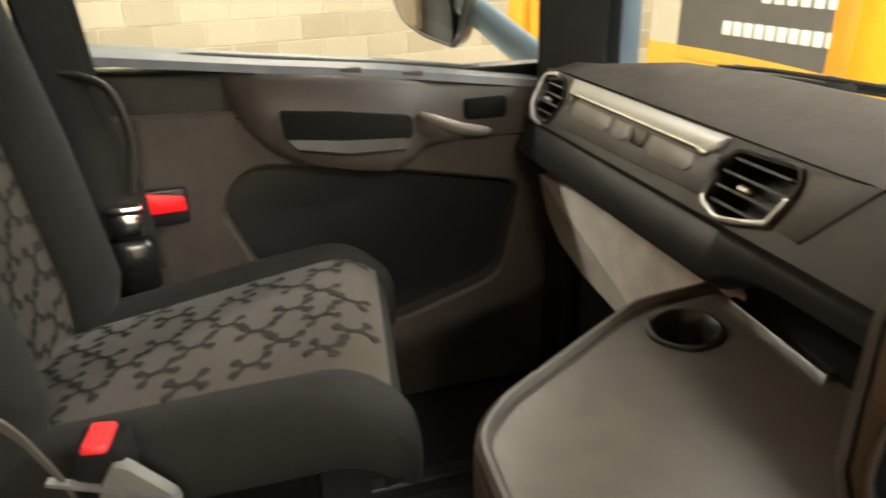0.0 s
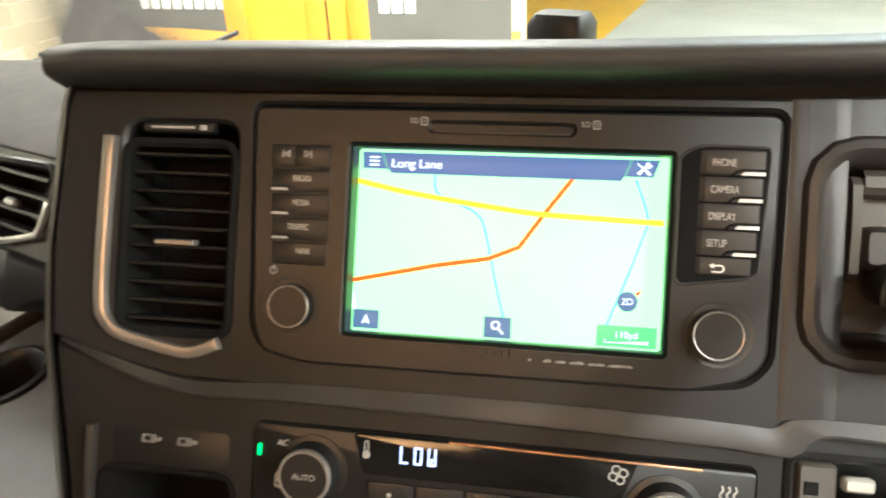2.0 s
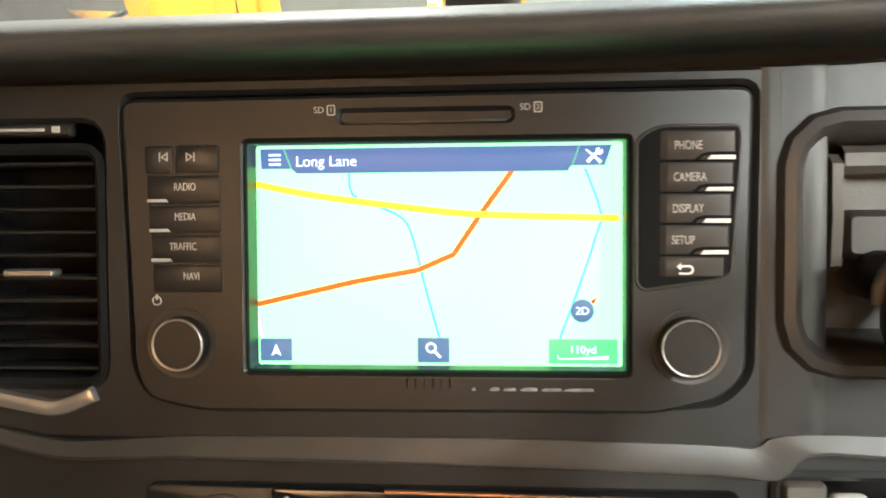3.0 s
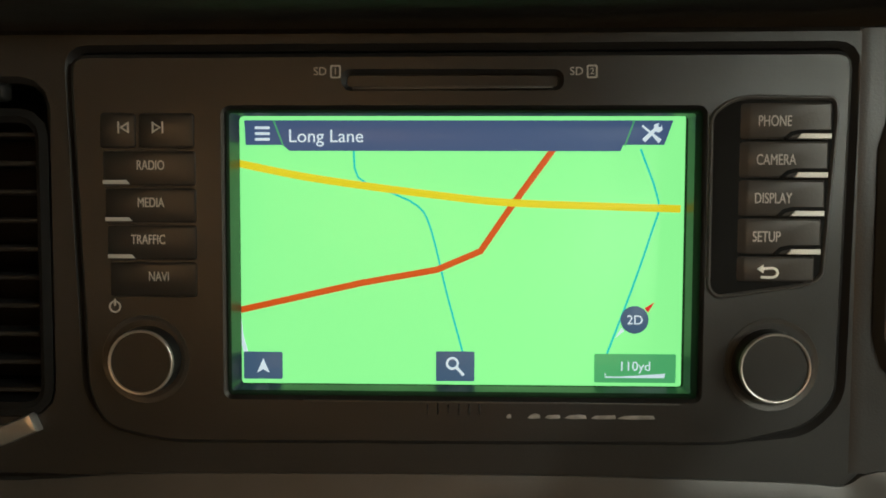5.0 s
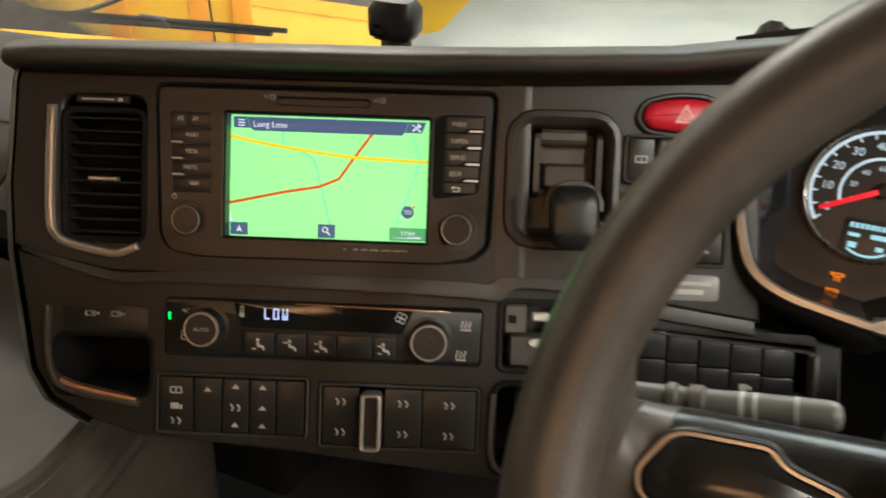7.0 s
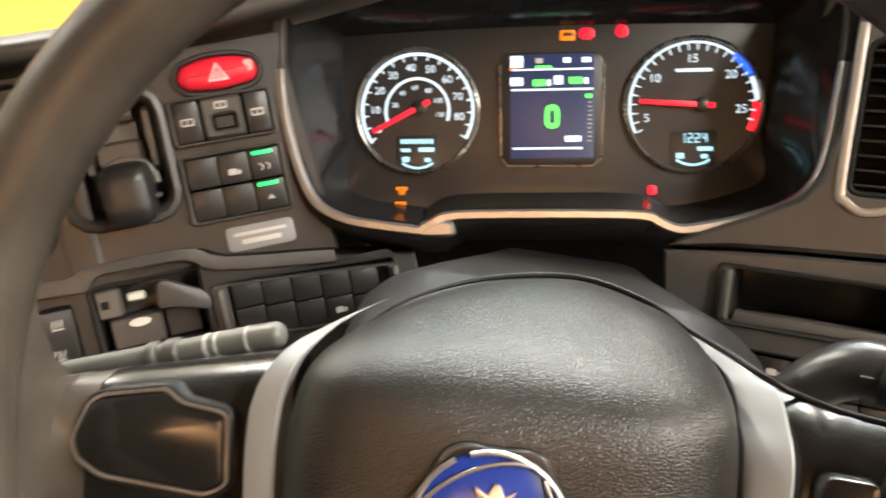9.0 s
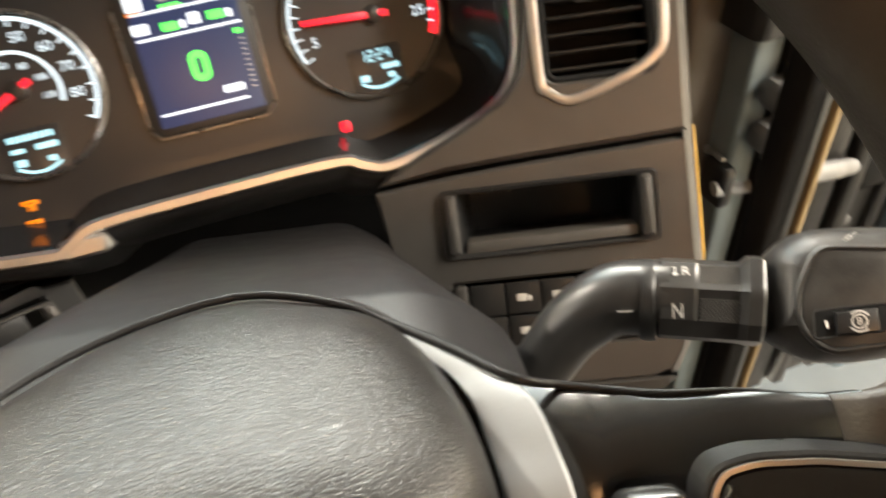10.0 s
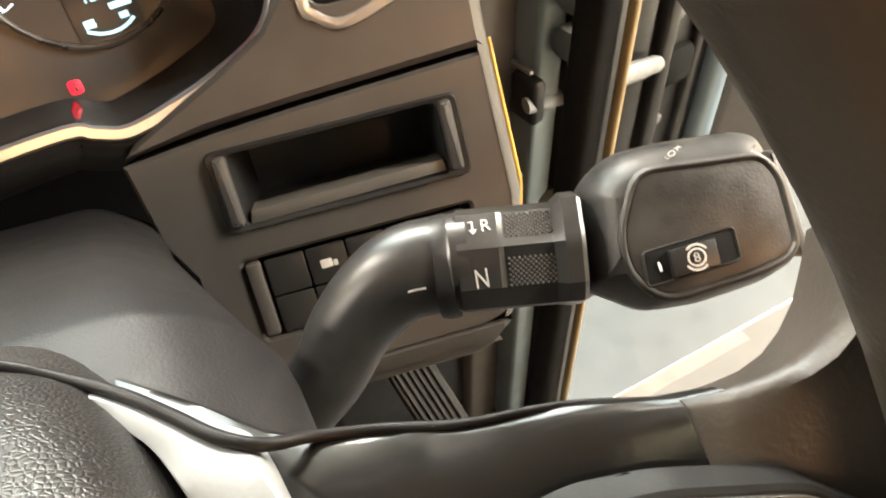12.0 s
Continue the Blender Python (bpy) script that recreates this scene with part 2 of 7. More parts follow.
# ---- frames of the dashboard's faces ----
PC = place((-0.16061, 0.47446, 1.12053), (0.92877, 0.37033, -0.01549), (-0.15805, 0.43348, 0.8872), (0.33527, -0.82156, 0.46113))   # centre panel
PC2 = off(PC, 205, 0, 0, 0, -4, 0)                                                                                                    # its bend towards the cluster
PK = place((0.412, 0.627, 1.071), (0.99587, -0.08186, 0.03929), (0.0071, 0.50149, 0.86513), (-0.09052, -0.86128, 0.5))                # instruments
PR = place((0.53, 0.5, 1.016), (0.91141, -0.39891, 0.10104), (0.12149, 0.49543, 0.86011), (-0.39317, -0.77163, 0.5))                  # panel by the driver's door
PP = place((-0.648, 0.542, 1.029), (0.99828, -0.05125, 0.02847), (-0.00409, 0.42356, 0.90586), (-0.05849, -0.90442, 0.42262))         # passenger's dash
PW = place((0.35, 0.2325, 1.12), (0.97667, -0.21474, 0.0), (0.12622, 0.57407, 0.80902), (-0.17372, -0.79014, 0.58779))                # steering wheel
WORLD = Matrix.Identity(4)


dash = thing("dashboard", WORLD, "charcoal plastic truck dashboard wrapping round the driver", "dashboard")

# centre panel: upper plate with openings, a stepped crease, lower plate
bm = B()
upper = [(-150, 27), (-153, 18), (-158, -60), (-156, -104), (-128, -113), (-82, -122), (207, -124), (214, -117), (217, 28)]
plate(bm, upper, [rr(-118, -99, -56, 10, 8), rounded([(-47, 20), (206.2, 21), (204.4, -92.5), (194, -103), (170, -105.5), (-14, -106), (-36, -102), (-43, -92)], 6)], -40, 0, 2)
ob = part("centre_panel", bm, PLASTIC, dash)
ob.matrix_local = PC
bm = B()
lower = [(-157, -108), (-128, -115), (-82, -125), (207, -127), (213, -121), (296, -122), (312, -129), (330, -129), (330, -276), (205, -272), (60, -258), (-60, -250), (-95, -240), (-128, -222), (-142, -200)]
plate(bm, lower, [rr(-126, -219, -52, -172, 8), rr(-39, -184, 201, -142, 3), rr(-46, -246, 70, -200, 2), rr(80, -252, 202, -203, 2), rr(217, -186, 298, -134, 4), rr(214, -268, 288, -197, 8)], -50, -5, 2)
ob = part("lower_panel", bm, PLASTIC, dash)
ob.matrix_local = PC
# slanted ledge below the radio, with a bright lower edge
bm = B()
ups = [(-150, -106, 0), (-134, -110, 0), (-118, -113.7, 0), (-96, -119, 0), (-73, -122.4, 0), (-45, -121, 0), (-14, -119.5, 0), (100, -118.8, 0), (188, -120.3, 0), (206, -121.3, 0), (217, -116, 1), (253, -115, 3.4), (296, -117, 6.4), (318, -128, 8), (400, -139.5, 13.7)]
lows = [(-151, -107.5, -2), (-134, -114, -1), (-117.5, -119.3, 1), (-95, -125.5, 2.4), (-72.6, -129.3, 3), (-45, -128.6, 3), (-14, -128, 3), (100.5, -129.3, 3), (188.5, -131.3, 3), (215, -132.8, 3), (226, -123, 4), (253, -123, 6), (290, -124.5, 8.6), (312, -137, 10), (400, -149, 16)]
ups, lows = smoothed(ups, 3), smoothed(lows, 3)
loft(bm, [[(a[0], a[1] + 0.5, a[2] - 3), (a[0], a[1], a[2] + 0.7), (b[0], b[1] + 1.2, b[2] + 0.3), (b[0], b[1], b[2]), (b[0], b[1] - 0.6, b[2] - 1.2), (b[0], b[1] - 1.2, b[2] - 9)] for a, b in zip(ups, lows)], closed=False)
ob = part("crease_ledge", bm, CREASE, dash, smooth=30)
ob.matrix_local = PC
# side cheek of the centre panel, turning away to the windscreen
bm = B()
edge = [(-146, 46), (-153, 20), (-158, -60), (-156, -110), (-142, -200), (-128, -224), (-95, -242)]
loft(bm, [[(u - 0, v, 0.5) for u, v in edge], [(u - 7, v - 1, -5) for u, v in edge], [(u - 10, v - 2, -16) for u, v in edge], [(u - 16, v, -120) for u, v in edge], [(u - 40, v + 10, -330) for u, v in edge]], closed=False)
ob = part("side_cheek", bm, GREY, dash)
ob.matrix_local = PC
# same plastic as the centre panel, colour lightened for the sheen there
FIELD = material("sheen_lightened_plastic", (0.018, 0.0175, 0.017), 0.38, bump=0.14, bump_scale=1400)
# plate to the right of it, bent to the cluster
bm = B()
plate(bm, [(8, 28), (12, -118), (98, -120), (112, -128), (200, -140), (196, -70), (190, 0), (187, 34)], [rr(16, -86, 88, 4, 12), rr(97, -99, 169, -50, 3), rr(97, -40, 170, -8, 3)], -40, 0, 2)
ob = part("switch_field", bm, FIELD, dash)
ob.matrix_local = PC2
# soft bend that joins the two plates
bm = B()
loft(bm, [[(u, v, w) for v in (27, 0, -40, -80, -117)] for u, w in ((207.6, -0.3), (208.4, 0.1), (212, 0.32), (216, 0.72), (220, 1.12), (226, 1.58), (232, 2.0), (232.5, 1.5))], closed=False)
ob = part("panel_bend", bm, FIELD, dash, smooth=60)
ob.matrix_local = PC
bm = B()
plate(bm, [(90, -124), (112, -131), (260, -155), (262, -200), (240, -262), (90, -262)], [rr(99, -191, 240, -150, 3)], -50, -3, 2)
ob = part("lower_switch_field", bm, FIELD, dash)
ob.matrix_local = PC2
# near-black sheet that darkens the openings from behind
bm = B()
prism(bm, [(-150, 40), (330, 40), (330, -270), (60, -255), (-95, -238), (-140, -195)], -110, -70, 1)
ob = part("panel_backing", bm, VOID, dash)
ob.matrix_local = PC
bm = B()
prism(bm, [(-148, 20), (330, 24), (330, 47), (-146, 40)], -40, -13, 1)
ob = part("hood_recess", bm, PLASTIC, dash)
ob.matrix_local = PC
# hood over the centre: rounded lip and the deck behind it
prof = [(22, -16), (27.5, -12), (29.5, 2), (28.5, 16), (28.6, 25), (30, 30), (33, 32.6), (36.6, 33), (39.4, 31.6), (42.2, 27), (47.4, 15), (50.6, 3), (50.5, -12), (52, -40), (74, -130), (84, -190), (70, -300), (0, -420)]
bm = B()
loft(bm, [[(u, v * s + dv, w + dw) for v, w in prof] for u, s, dv, dw in ((-158, 0.9, 1, -34), (-153, 0.97, 0, -12), (-145, 1.0, -1, -2), (-120, 1, 0, 0), (0, 1, 1, 0), (120, 1, 2, 0), (220, 1, 4, 2), (330, 1, 7, 10), (400, 1.0, 14, 20), (500, 1.0, 24, 45), (640, 1.0, 8, 60), (760, 1, -30, 60))], closed=False)
ob = part("hood", bm, SOFT, dash, smooth=50)
ob.matrix_local = PC

# passenger's side: face, deck, knee panel
V2 = [(-8, -36), (17, -8), (112, -3), (120, -20), (108, -64), (42, -84), (2, -72)]
V1 = [(-514, -62), (-516, -16), (-442, -6), (-416, -38), (-436, -82), (-480, -82)]
bm = B()
face = [(30, -420), (70, -300), (100, -190), (106, -150), (98, -120), (56, -66), (24, -24), (10, -6), (4, 0)]
loft(bm, [[(u, v * s + 4 * (1 - s) + dv, w * s + dw) for v, w in face] for u, s, dv, dw in ((-578, 0.25, -14, -44), (-556, 0.25, -8, -18), (-520, 0.3, -3, -4), (-440, 0.38, 0, 0), (-380, 0.6, 0, 0), (-310, 0.85, 0, 0), (-200, 0.96, 0, 0), (0, 1, 0, 0), (150, 1.02, 0, 0), (330, 1.05, 4, 0))], closed=False)
ob = part("passenger_deck", bm, DECK, dash, smooth=60)
ob.matrix_local = PP
bm = B()
plate(bm, rounded([(-528, 2), (330, 4), (330, -88), (-528, -90)], 4), [rounded(V1, 9), rounded(V2, 9)], -34, -1, 1.5)
ob = part("passenger_face", bm, PLASTIC2, dash)
ob.matrix_local = PP
bm = B()
loft(bm, [[(u, v, w + dw) for v, w in ((-85, -2), (-88, -2), (-91, -5), (-94, -9), (-98, -7), (-143, -9), (-149, -13), (-152, -40))] for u, dw in ((-575, -45), (-556, -18), (-528, -2), (-440, 0), (0, 0), (40, 0))], closed=False)
ob = part("lower_face", bm, PLASTIC, dash)
ob.matrix_local = PP
# it runs out above the console, where the face is shorter
bm = B()
loft(bm, [[(u, v, w) for v, w in ((-85, -2), (-88, -2), (-91, -4), (-94, -6), (-98, -6), (low + 5, -8), (low, -11), (low - 3, -40))] for u, low in ((40, -149), (56, -146), (76, -134), (94, -125), (120, -120), (330, -117))], closed=False)
ob = part("console_end", bm, PLASTIC, dash, smooth=50)
ob.matrix_local = PP
bm = B()
loft(bm, [[(u, 3 + dv, dw), (u, -90, dw)] for u, dv, dw in ((-526, 0, -1.5), (-540, -3, -6), (-556, -8, -18), (-575, -14, -45), (-580, -14, -120))], closed=False)
ob = part("end_face", bm, PLASTIC2, dash)
ob.matrix_local = PP
bm = B()
pan = rounded([(-1142, 838), (-1092, 778), (-1030, 745), (-950, 726), (-880, 718), (-640, 692), (-600, 690), (-594, 864), (-640, 868)], 6)
loft(bm, [[(x, 548 - (840 - z) * 0.05 - d, z) for x, z in p] for p, d in ((pan, -40), (pan, 2), (inset(pan, 4), 5))])
part("glovebox_panel", bm, PALE, dash, "pale grey knee panel")
bm = B()
knee = rounded([(78, 752), (120, 762), (104, 640), (90, 560), (30, 560), (44, 640)], 8)
loft(bm, [[(x, y, z) for x, z in q] for q, y in ((knee, 520), (knee, 496), (inset(knee, 3), 493))])
part("knee_panel", bm, GREY, dash)
# bulk behind the faces
bm = B()
box(bm, -330, 760, 500, 700, 928, 1000, 20)
box(bm, -1180, 650, 420, -300, 928, 960, 20)
# added black filler: darkens the gap above the console
box(bm, -640, 576, 600, -310, 648, 940, 10)
part("black_infill", bm, VOID, dash)


# ---- air vents ----
SLAT = material("dull_black_slat", (0.009, 0.0088, 0.0085), 0.5, spec=0.35)


def slat_vent(name, m, x0, x1, y0, y1, count, group, label, knob_y):
    t = thing(name, m, label, "air vent", group)
    bm = B()
    outer = rr(x0 - 1, y0 - 1, x1 + 1, y1 + 1, 7)
    loft(bm, [[(x, y, w) for x, y in inset(outer, d)] for d, w in ((-2.5, 0.5), (0, 1.5), (2, 0), (3, -36))], cap0=False)
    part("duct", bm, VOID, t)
    step = (y1 - y0) / count
    for k in range(count):
        y = y0 + step * (k + 0.5)
        bm = B()
        box(bm, x0 + 2, y - 0.9, -14, x1 - 2, y + 0.9, -2, 0.6)
        part("slat", bm, SLAT, t)
    bm = B()
    xm = (x0 + x1) / 2
    box(bm, xm - 11, knob_y - 1.6, -4, xm + 11, knob_y + 1.6, 3, 1)
    part("thumb_tab", bm, SATIN, t, "satin silver thumb tab")
    return t


vent = slat_vent("air_vent", PC, -116, -58, -97, -2, 10, "dashboard air vents", "black slatted centre air vent with a bright edge trim", -52)
bm = B()
strip(bm, smoothed([(-125.5, 2), (-127, -40), (-127, -82), (-123, -95), (-112, -101.5), (-86, -107), (-74, -107.5), (-60, -102)], 5), 6.5, -6, 4, 1.6)
part("edge_trim", bm, SATIN, vent, "satin silver edge trim")
bm = B()
box(bm, -108, 4, -4, -68, 10, 1.5, 1.5)
part("shutter_slider", bm, BLACK, vent)
bm = B()
box(bm, -103, 6.2, 1, -79, 7.6, 2.2, 0.4)
box(bm, -76, 5.6, 1, -72.5, 8.4, 2.2, 0.4)
part("slider_mark", bm, LEGEND, vent)

vent = slat_vent("air_vent", PR, 67, 127, 60, 158, 10, "dashboard air vents", "black slatted air vent beside the driver's door with bright trim", 103)
bm = B()
strip(bm, smoothed([(60.5, 170), (61, 120), (61.5, 62), (66, 53), (80, 47), (112, 57), (129, 67), (134, 80), (134.5, 120), (135, 160)], 5), 6, -6, 4, 1.6)
part("edge_trim", bm, SATIN, vent, "satin silver edge trim")


def round_vent(m, poly, trim, label):
    t = thing("air_vent", m, label, "air vent", "dashboard air vents")
    poly = rounded(poly, 9)
    bm = B()
    loft(bm, [[(x, y, w) for x, y in inset(poly, d)] for d, w in ((-3, 1), (-1, 4), (3, 3), (6, -4), (8, -40))], cap0=False)
    part("duct", bm, BLACK, t)
    xs, ys = [p[0] for p in poly], [p[1] for p in poly]
    xm, ym = (min(xs) + max(xs)) / 2, (min(ys) + max(ys)) / 2
    for k in range(4):
        y = min(ys) + (max(ys) - min(ys)) * (k + 0.9) / 4.8
        half = (max(xs) - min(xs)) / 2 - 11 - abs(k - 1.5) * 3
        bm = B()
        loft(bm, [[(xm + s * half, y - 1.5, -10 - 8), (xm + s * half, y + 1.5, -10 - 8), (xm + s * half, y + 2.5, 2 - 3 * abs(s)), (xm + s * half, y - 0.5, 2 - 3 * abs(s))] for s in (-1, -0.5, 0, 0.5, 1)])
        part("slat", bm, PLASTIC2, t)
    bm = B()
    box(bm, xm - 11, ym - 5, -2, xm + 9, ym + 3, 6, 3)
    part("thumb_tab", bm, SATIN, t, "satin silver thumb tab")
    bm = B()
    strip(bm, smoothed(trim, 4), 7, -3, 6, 2)
    part("edge_trim", bm, SATIN, t, "satin silver edge trim")


round_vent(PP, V2, [(0, -66), (10, -76), (42, -82), (96, -68), (106, -62), (116, -34)], "black octagonal passenger air vent with silver trim")
round_vent(PP, V1, [(-470, -3), (-506, -8), (-519, -20), (-520, -58), (-508, -72), (-484, -85), (-462, -87)], "black octagonal air vent with silver trim at the dashboard's end")

# silver inlay between the passenger vents
t = thing("dash_inlay", PP, "brushed silver trim with pale inserts on the passenger's dashboard", "trim panel")
bm = B()
prism(bm, rounded([(-408, 0), (-4, 0), (-14, -16), (-40, -30), (-52, -22), (-378, -22), (-402, -34)], 3), -2, 4, 1.5)
part("silver_bar", bm, material("silver_inlay", (0.5, 0.5, 0.49), 0.36, metal=0.35, var=0.04), t)
bm = B()
strip(bm, smoothed([(-388, -52), (-384, -26), (-376, -22.5), (-50, -23), (-40, -29)], 2), 4, 1, 5.5, 1)
part("bright_line", bm, CHROME, t)
bm = B()
prism(bm, rounded([(-408, -40), (-384, -26), (-44, -28), (-6, -20), (-8, -70), (-412, -78)], 5), -4, 1.5, 1)
part("backing", bm, GREY, t)
INSERT = material("brown_grey_insert", (0.2, 0.185, 0.165), 0.4, var=0.1)
for a, b in ((-372, -252), (-240, -196), (-142, -46)):
    bm = B()
    prism(bm, rounded([(a, -31), (b, -31), (b + 4, -46), (b - 6, -54), (a + 10, -55), (a, -47)], 3), 0, 3.5, 1)
    part("insert", bm, INSERT, t)
bm = B()
prism(bm, rr(-186, -52, -150, -30, 3), 0, 3, 1)
part("switch", bm, GLOSS, t)
bm = B()
prism(bm, [(122, -5), (205, 6), (150, -68), (116, -66), (126, -30)], -3, 1.2, 0.8)
part("corner_piece", bm, GREY, t)

# ---- infotainment unit ----
GREEN_MAP = glow("map_green", (0.34, 0.9, 0.28), 1.28)
NAVY = glow("map_header_blue", (0.075, 0.11, 0.22), 1.0)
MAPYEL = glow("map_yellow_road", (0.95, 0.72, 0.02), 1.0)
MAPRED = glow("map_red_road", (0.75, 0.1, 0.01), 1.0)
MAPCYAN = glow("map_stream", (0.05, 0.62, 0.55), 1.0)
MAPWHITE = glow("screen_white", (0.85, 0.9, 0.95), 1.0)
MAPGREY = glow("screen_button", (0.075, 0.12, 0.2), 1.0)
MAPLABEL = glow("scale_green", (0.12, 0.45, 0.16), 1.0)

radio = thing("infotainment_unit", PC, "black navigation and radio unit with a lit map screen", "infotainment unit")
outer = rounded([(-46, 18.5), (204.5, 19.5), (202.5, -92), (193, -101.5), (169, -107.5), (-14, -108.5), (-36, -104), (-42, -92)], 6)
hole = rr(5.0, -92, 157.6, 0.6, 1.5)
bm = B()
plate(bm, outer, [hole, rr(44, 8.2, 112, 12, 1.5)], -12, 3.5, 1.5)
part("fascia", bm, BLACK, radio)
bm = B()
loft(bm, [[(x, y, w) for x, y in p] for p, w in ((hole, 3), (inset(hole, 0.5), 1.5), (rr(2, -93, 158.4, 1.4, 1.5), -14), (rr(0.6, -93.2, 158.6, 2, 1), -19))], cap0=False, cap1=False)
part("screen_surround", bm, VOID, radio)
bm = B()
prism(bm, rr(0.5, -93, 158.5, 2, 1), -21, -17.6, 0.3)
screen = part("screen", bm, GREEN_MAP, radio, "lit map screen")


def on_screen(name, poly, mat, w):
    bm = B()
    prism(bm, poly, w - 0.25, w, 0.05)
    return part(name, bm, mat, screen)


def road(name, pts, width, mat, w):
    bm = B()
    strip(bm, pts, width, w - 0.25, w, 0.05)
    return part(name, bm, mat, screen)


W0 = -17.2
road("stream", smoothed([(43.5, -10), (45, -20), (56, -25), (66, -30), (70.5, -38), (76, -60), (82, -82)], 3), 0.7, MAPCYAN, W0)
road("stream", smoothed([(143, -10), (149.5, -28), (147.5, -38), (141, -58), (133, -80), (129, -91)], 3), 0.7, MAPCYAN, W0)
road("red_road", [(2.2, -67), (46, -57), (72.6, -52.2), (87.9, -45.6), (98.9, -29.4), (109.5, -14.8), (113, -10)], 2.3, MAPRED, W0 + 0.15)
road("yellow_road", smoothed([(2.2, -15), (24, -19.4), (45.8, -22.7), (75, -26.4), (97, -28.6), (130, -29.8), (157, -30.6)], 4), 2.6, MAPYEL, W0 + 0.3)
road("white_edge", [(2.6, -68), (3.4, -76), (5, -82)], 1.4, MAPWHITE, W0 + 0.15)
on_screen("header", [(5.2, -0.2), (154, -0.2), (151, -8.6), (137, -8.6), (136, -10.8), (21, -10.8), (18.6, -8.8), (5.6, -8.8)], NAVY, W0 + 0.35)
road("header_seam", [(15.5, -0.2), (18.8, -9)], 0.5, MAPLABEL, W0 + 0.5)
road("header_seam", [(140.6, -0.2), (137.4, -9)], 0.5, MAPLABEL, W0 + 0.5)
for k in range(3):
    on_screen("menu_bar", rr(9, -3.3 - 2 * k, 14.2, -2.4 - 2 * k, 0.2, 1), MAPWHITE, W0 + 0.7)
words("Long Lane", 6.4, MAPWHITE, screen, 20.6, -5.9, W0 + 0.75)
road("tool_icon", [(143.8, -7.2), (148.2, -2.8)], [1.5, 1.1], MAPWHITE, W0 + 0.7)
on_screen("tool_icon", [(147.2, -3.6), (147.4, -1.6), (149, -1.2), (148.6, -2.4), (149.6, -2.6), (149.8, -1.8), (150.2, -3.4), (149, -4.4)], MAPWHITE, W0 + 0.72)
road("tool_icon", [(143.2, -2), (146.4, -4.6), (149.4, -7.4)], [0.6, 0.7, 1.5], MAPWHITE, W0 + 0.74)
on_screen("screen_key", rr(4.2, -91.3, 18, -81.6, 0.3, 1), MAPGREY, W0 + 0.35)
on_screen("arrow_icon", [(9, -89), (11.2, -84), (13.4, -89), (11.2, -87.8)], MAPWHITE, W0 + 0.7)
on_screen("screen_key", rr(72.4, -91.6, 86, -81, 0.3, 1), MAPGREY, W0 + 0.35)
bm = B()
plate(bm, circle(78.2, -85.2, 2.3, 14), [circle(78.2, -85.2, 1.5, 14)], W0 + 0.3, W0 + 0.7, 0.05)
part("lens_icon", bm, MAPWHITE, screen)
road("lens_icon", [(79.8, -86.8), (82.2, -89.4)], 1.0, MAPWHITE, W0 + 0.7)
on_screen("scale_field", rr(128, -91.6, 156.4, -81.4, 0.3, 1), MAPLABEL, W0 + 0.35)
words("110yd", 4.6, MAPWHITE, screen, 142, -85.8, W0 + 0.75, align="CENTER")
road("scale_line", [(131.8, -88.2), (131.8, -89.6), (152.4, -89.6), (152.4, -88.2)], 0.4, MAPWHITE, W0 + 0.7)
on_screen("compass", circle(141.8, -69.4, 4.9, 22), MAPGREY, W0 + 0.35)
words("2D", 4.6, MAPWHITE, screen, 141.8, -69.5, W0 + 0.75, align="CENTER")
on_screen("compass_needle", [(145.2, -65.2), (148.6, -63.2), (146.4, -66.8)], glow("needle_red", (0.8, 0.02, 0.02), 1.0), W0 + 0.35)
on_screen("compass_needle", [(138.2, -73.4), (135.2, -75.8), (137.4, -72.2)], MAPWHITE, W0 + 0.35)


def key(x0, y0, x1, y1, w=5.5, mat=None, owner=None, name="button"):
    bm = B()
    prism(bm, rr(x0, y0, x1, y1, 1.2, 2), 0, w, 0.8)
    return part(name, bm, mat or PLASTIC2, owner or radio)


def bar(x0, y0, x1, y1, w, mat, owner, name="marking"):
    bm = B()
    prism(bm, rr(x0, y0, x1, y1, min(0.4, (y1 - y0) / 3), 1), w - 0.4, w, 0.1)
    return part(name, bm, mat, owner)


# keys at the screen's sides
def slanted_key(x0, xc, x1, y0, y1, w, mat):
    """A key whose inner end dips towards the screen; xc: where it bends."""
    bm = B()
    loft(bm, [[(x, y0, 0), (x, y0, h - 0.5), (x, y0 + 0.6, h), (x, y1 - 0.6, h), (x, y1, h - 0.5), (x, y1, 0)] for x, h in ((x0, 1.4), (x0 + (xc - x0) * 0.5, 2.2), (xc - 0.4, w - 0.5), (xc + 0.6, w), (x1 - 0.5, w), (x1, w - 0.6))])
    return part("button", bm, mat, radio)


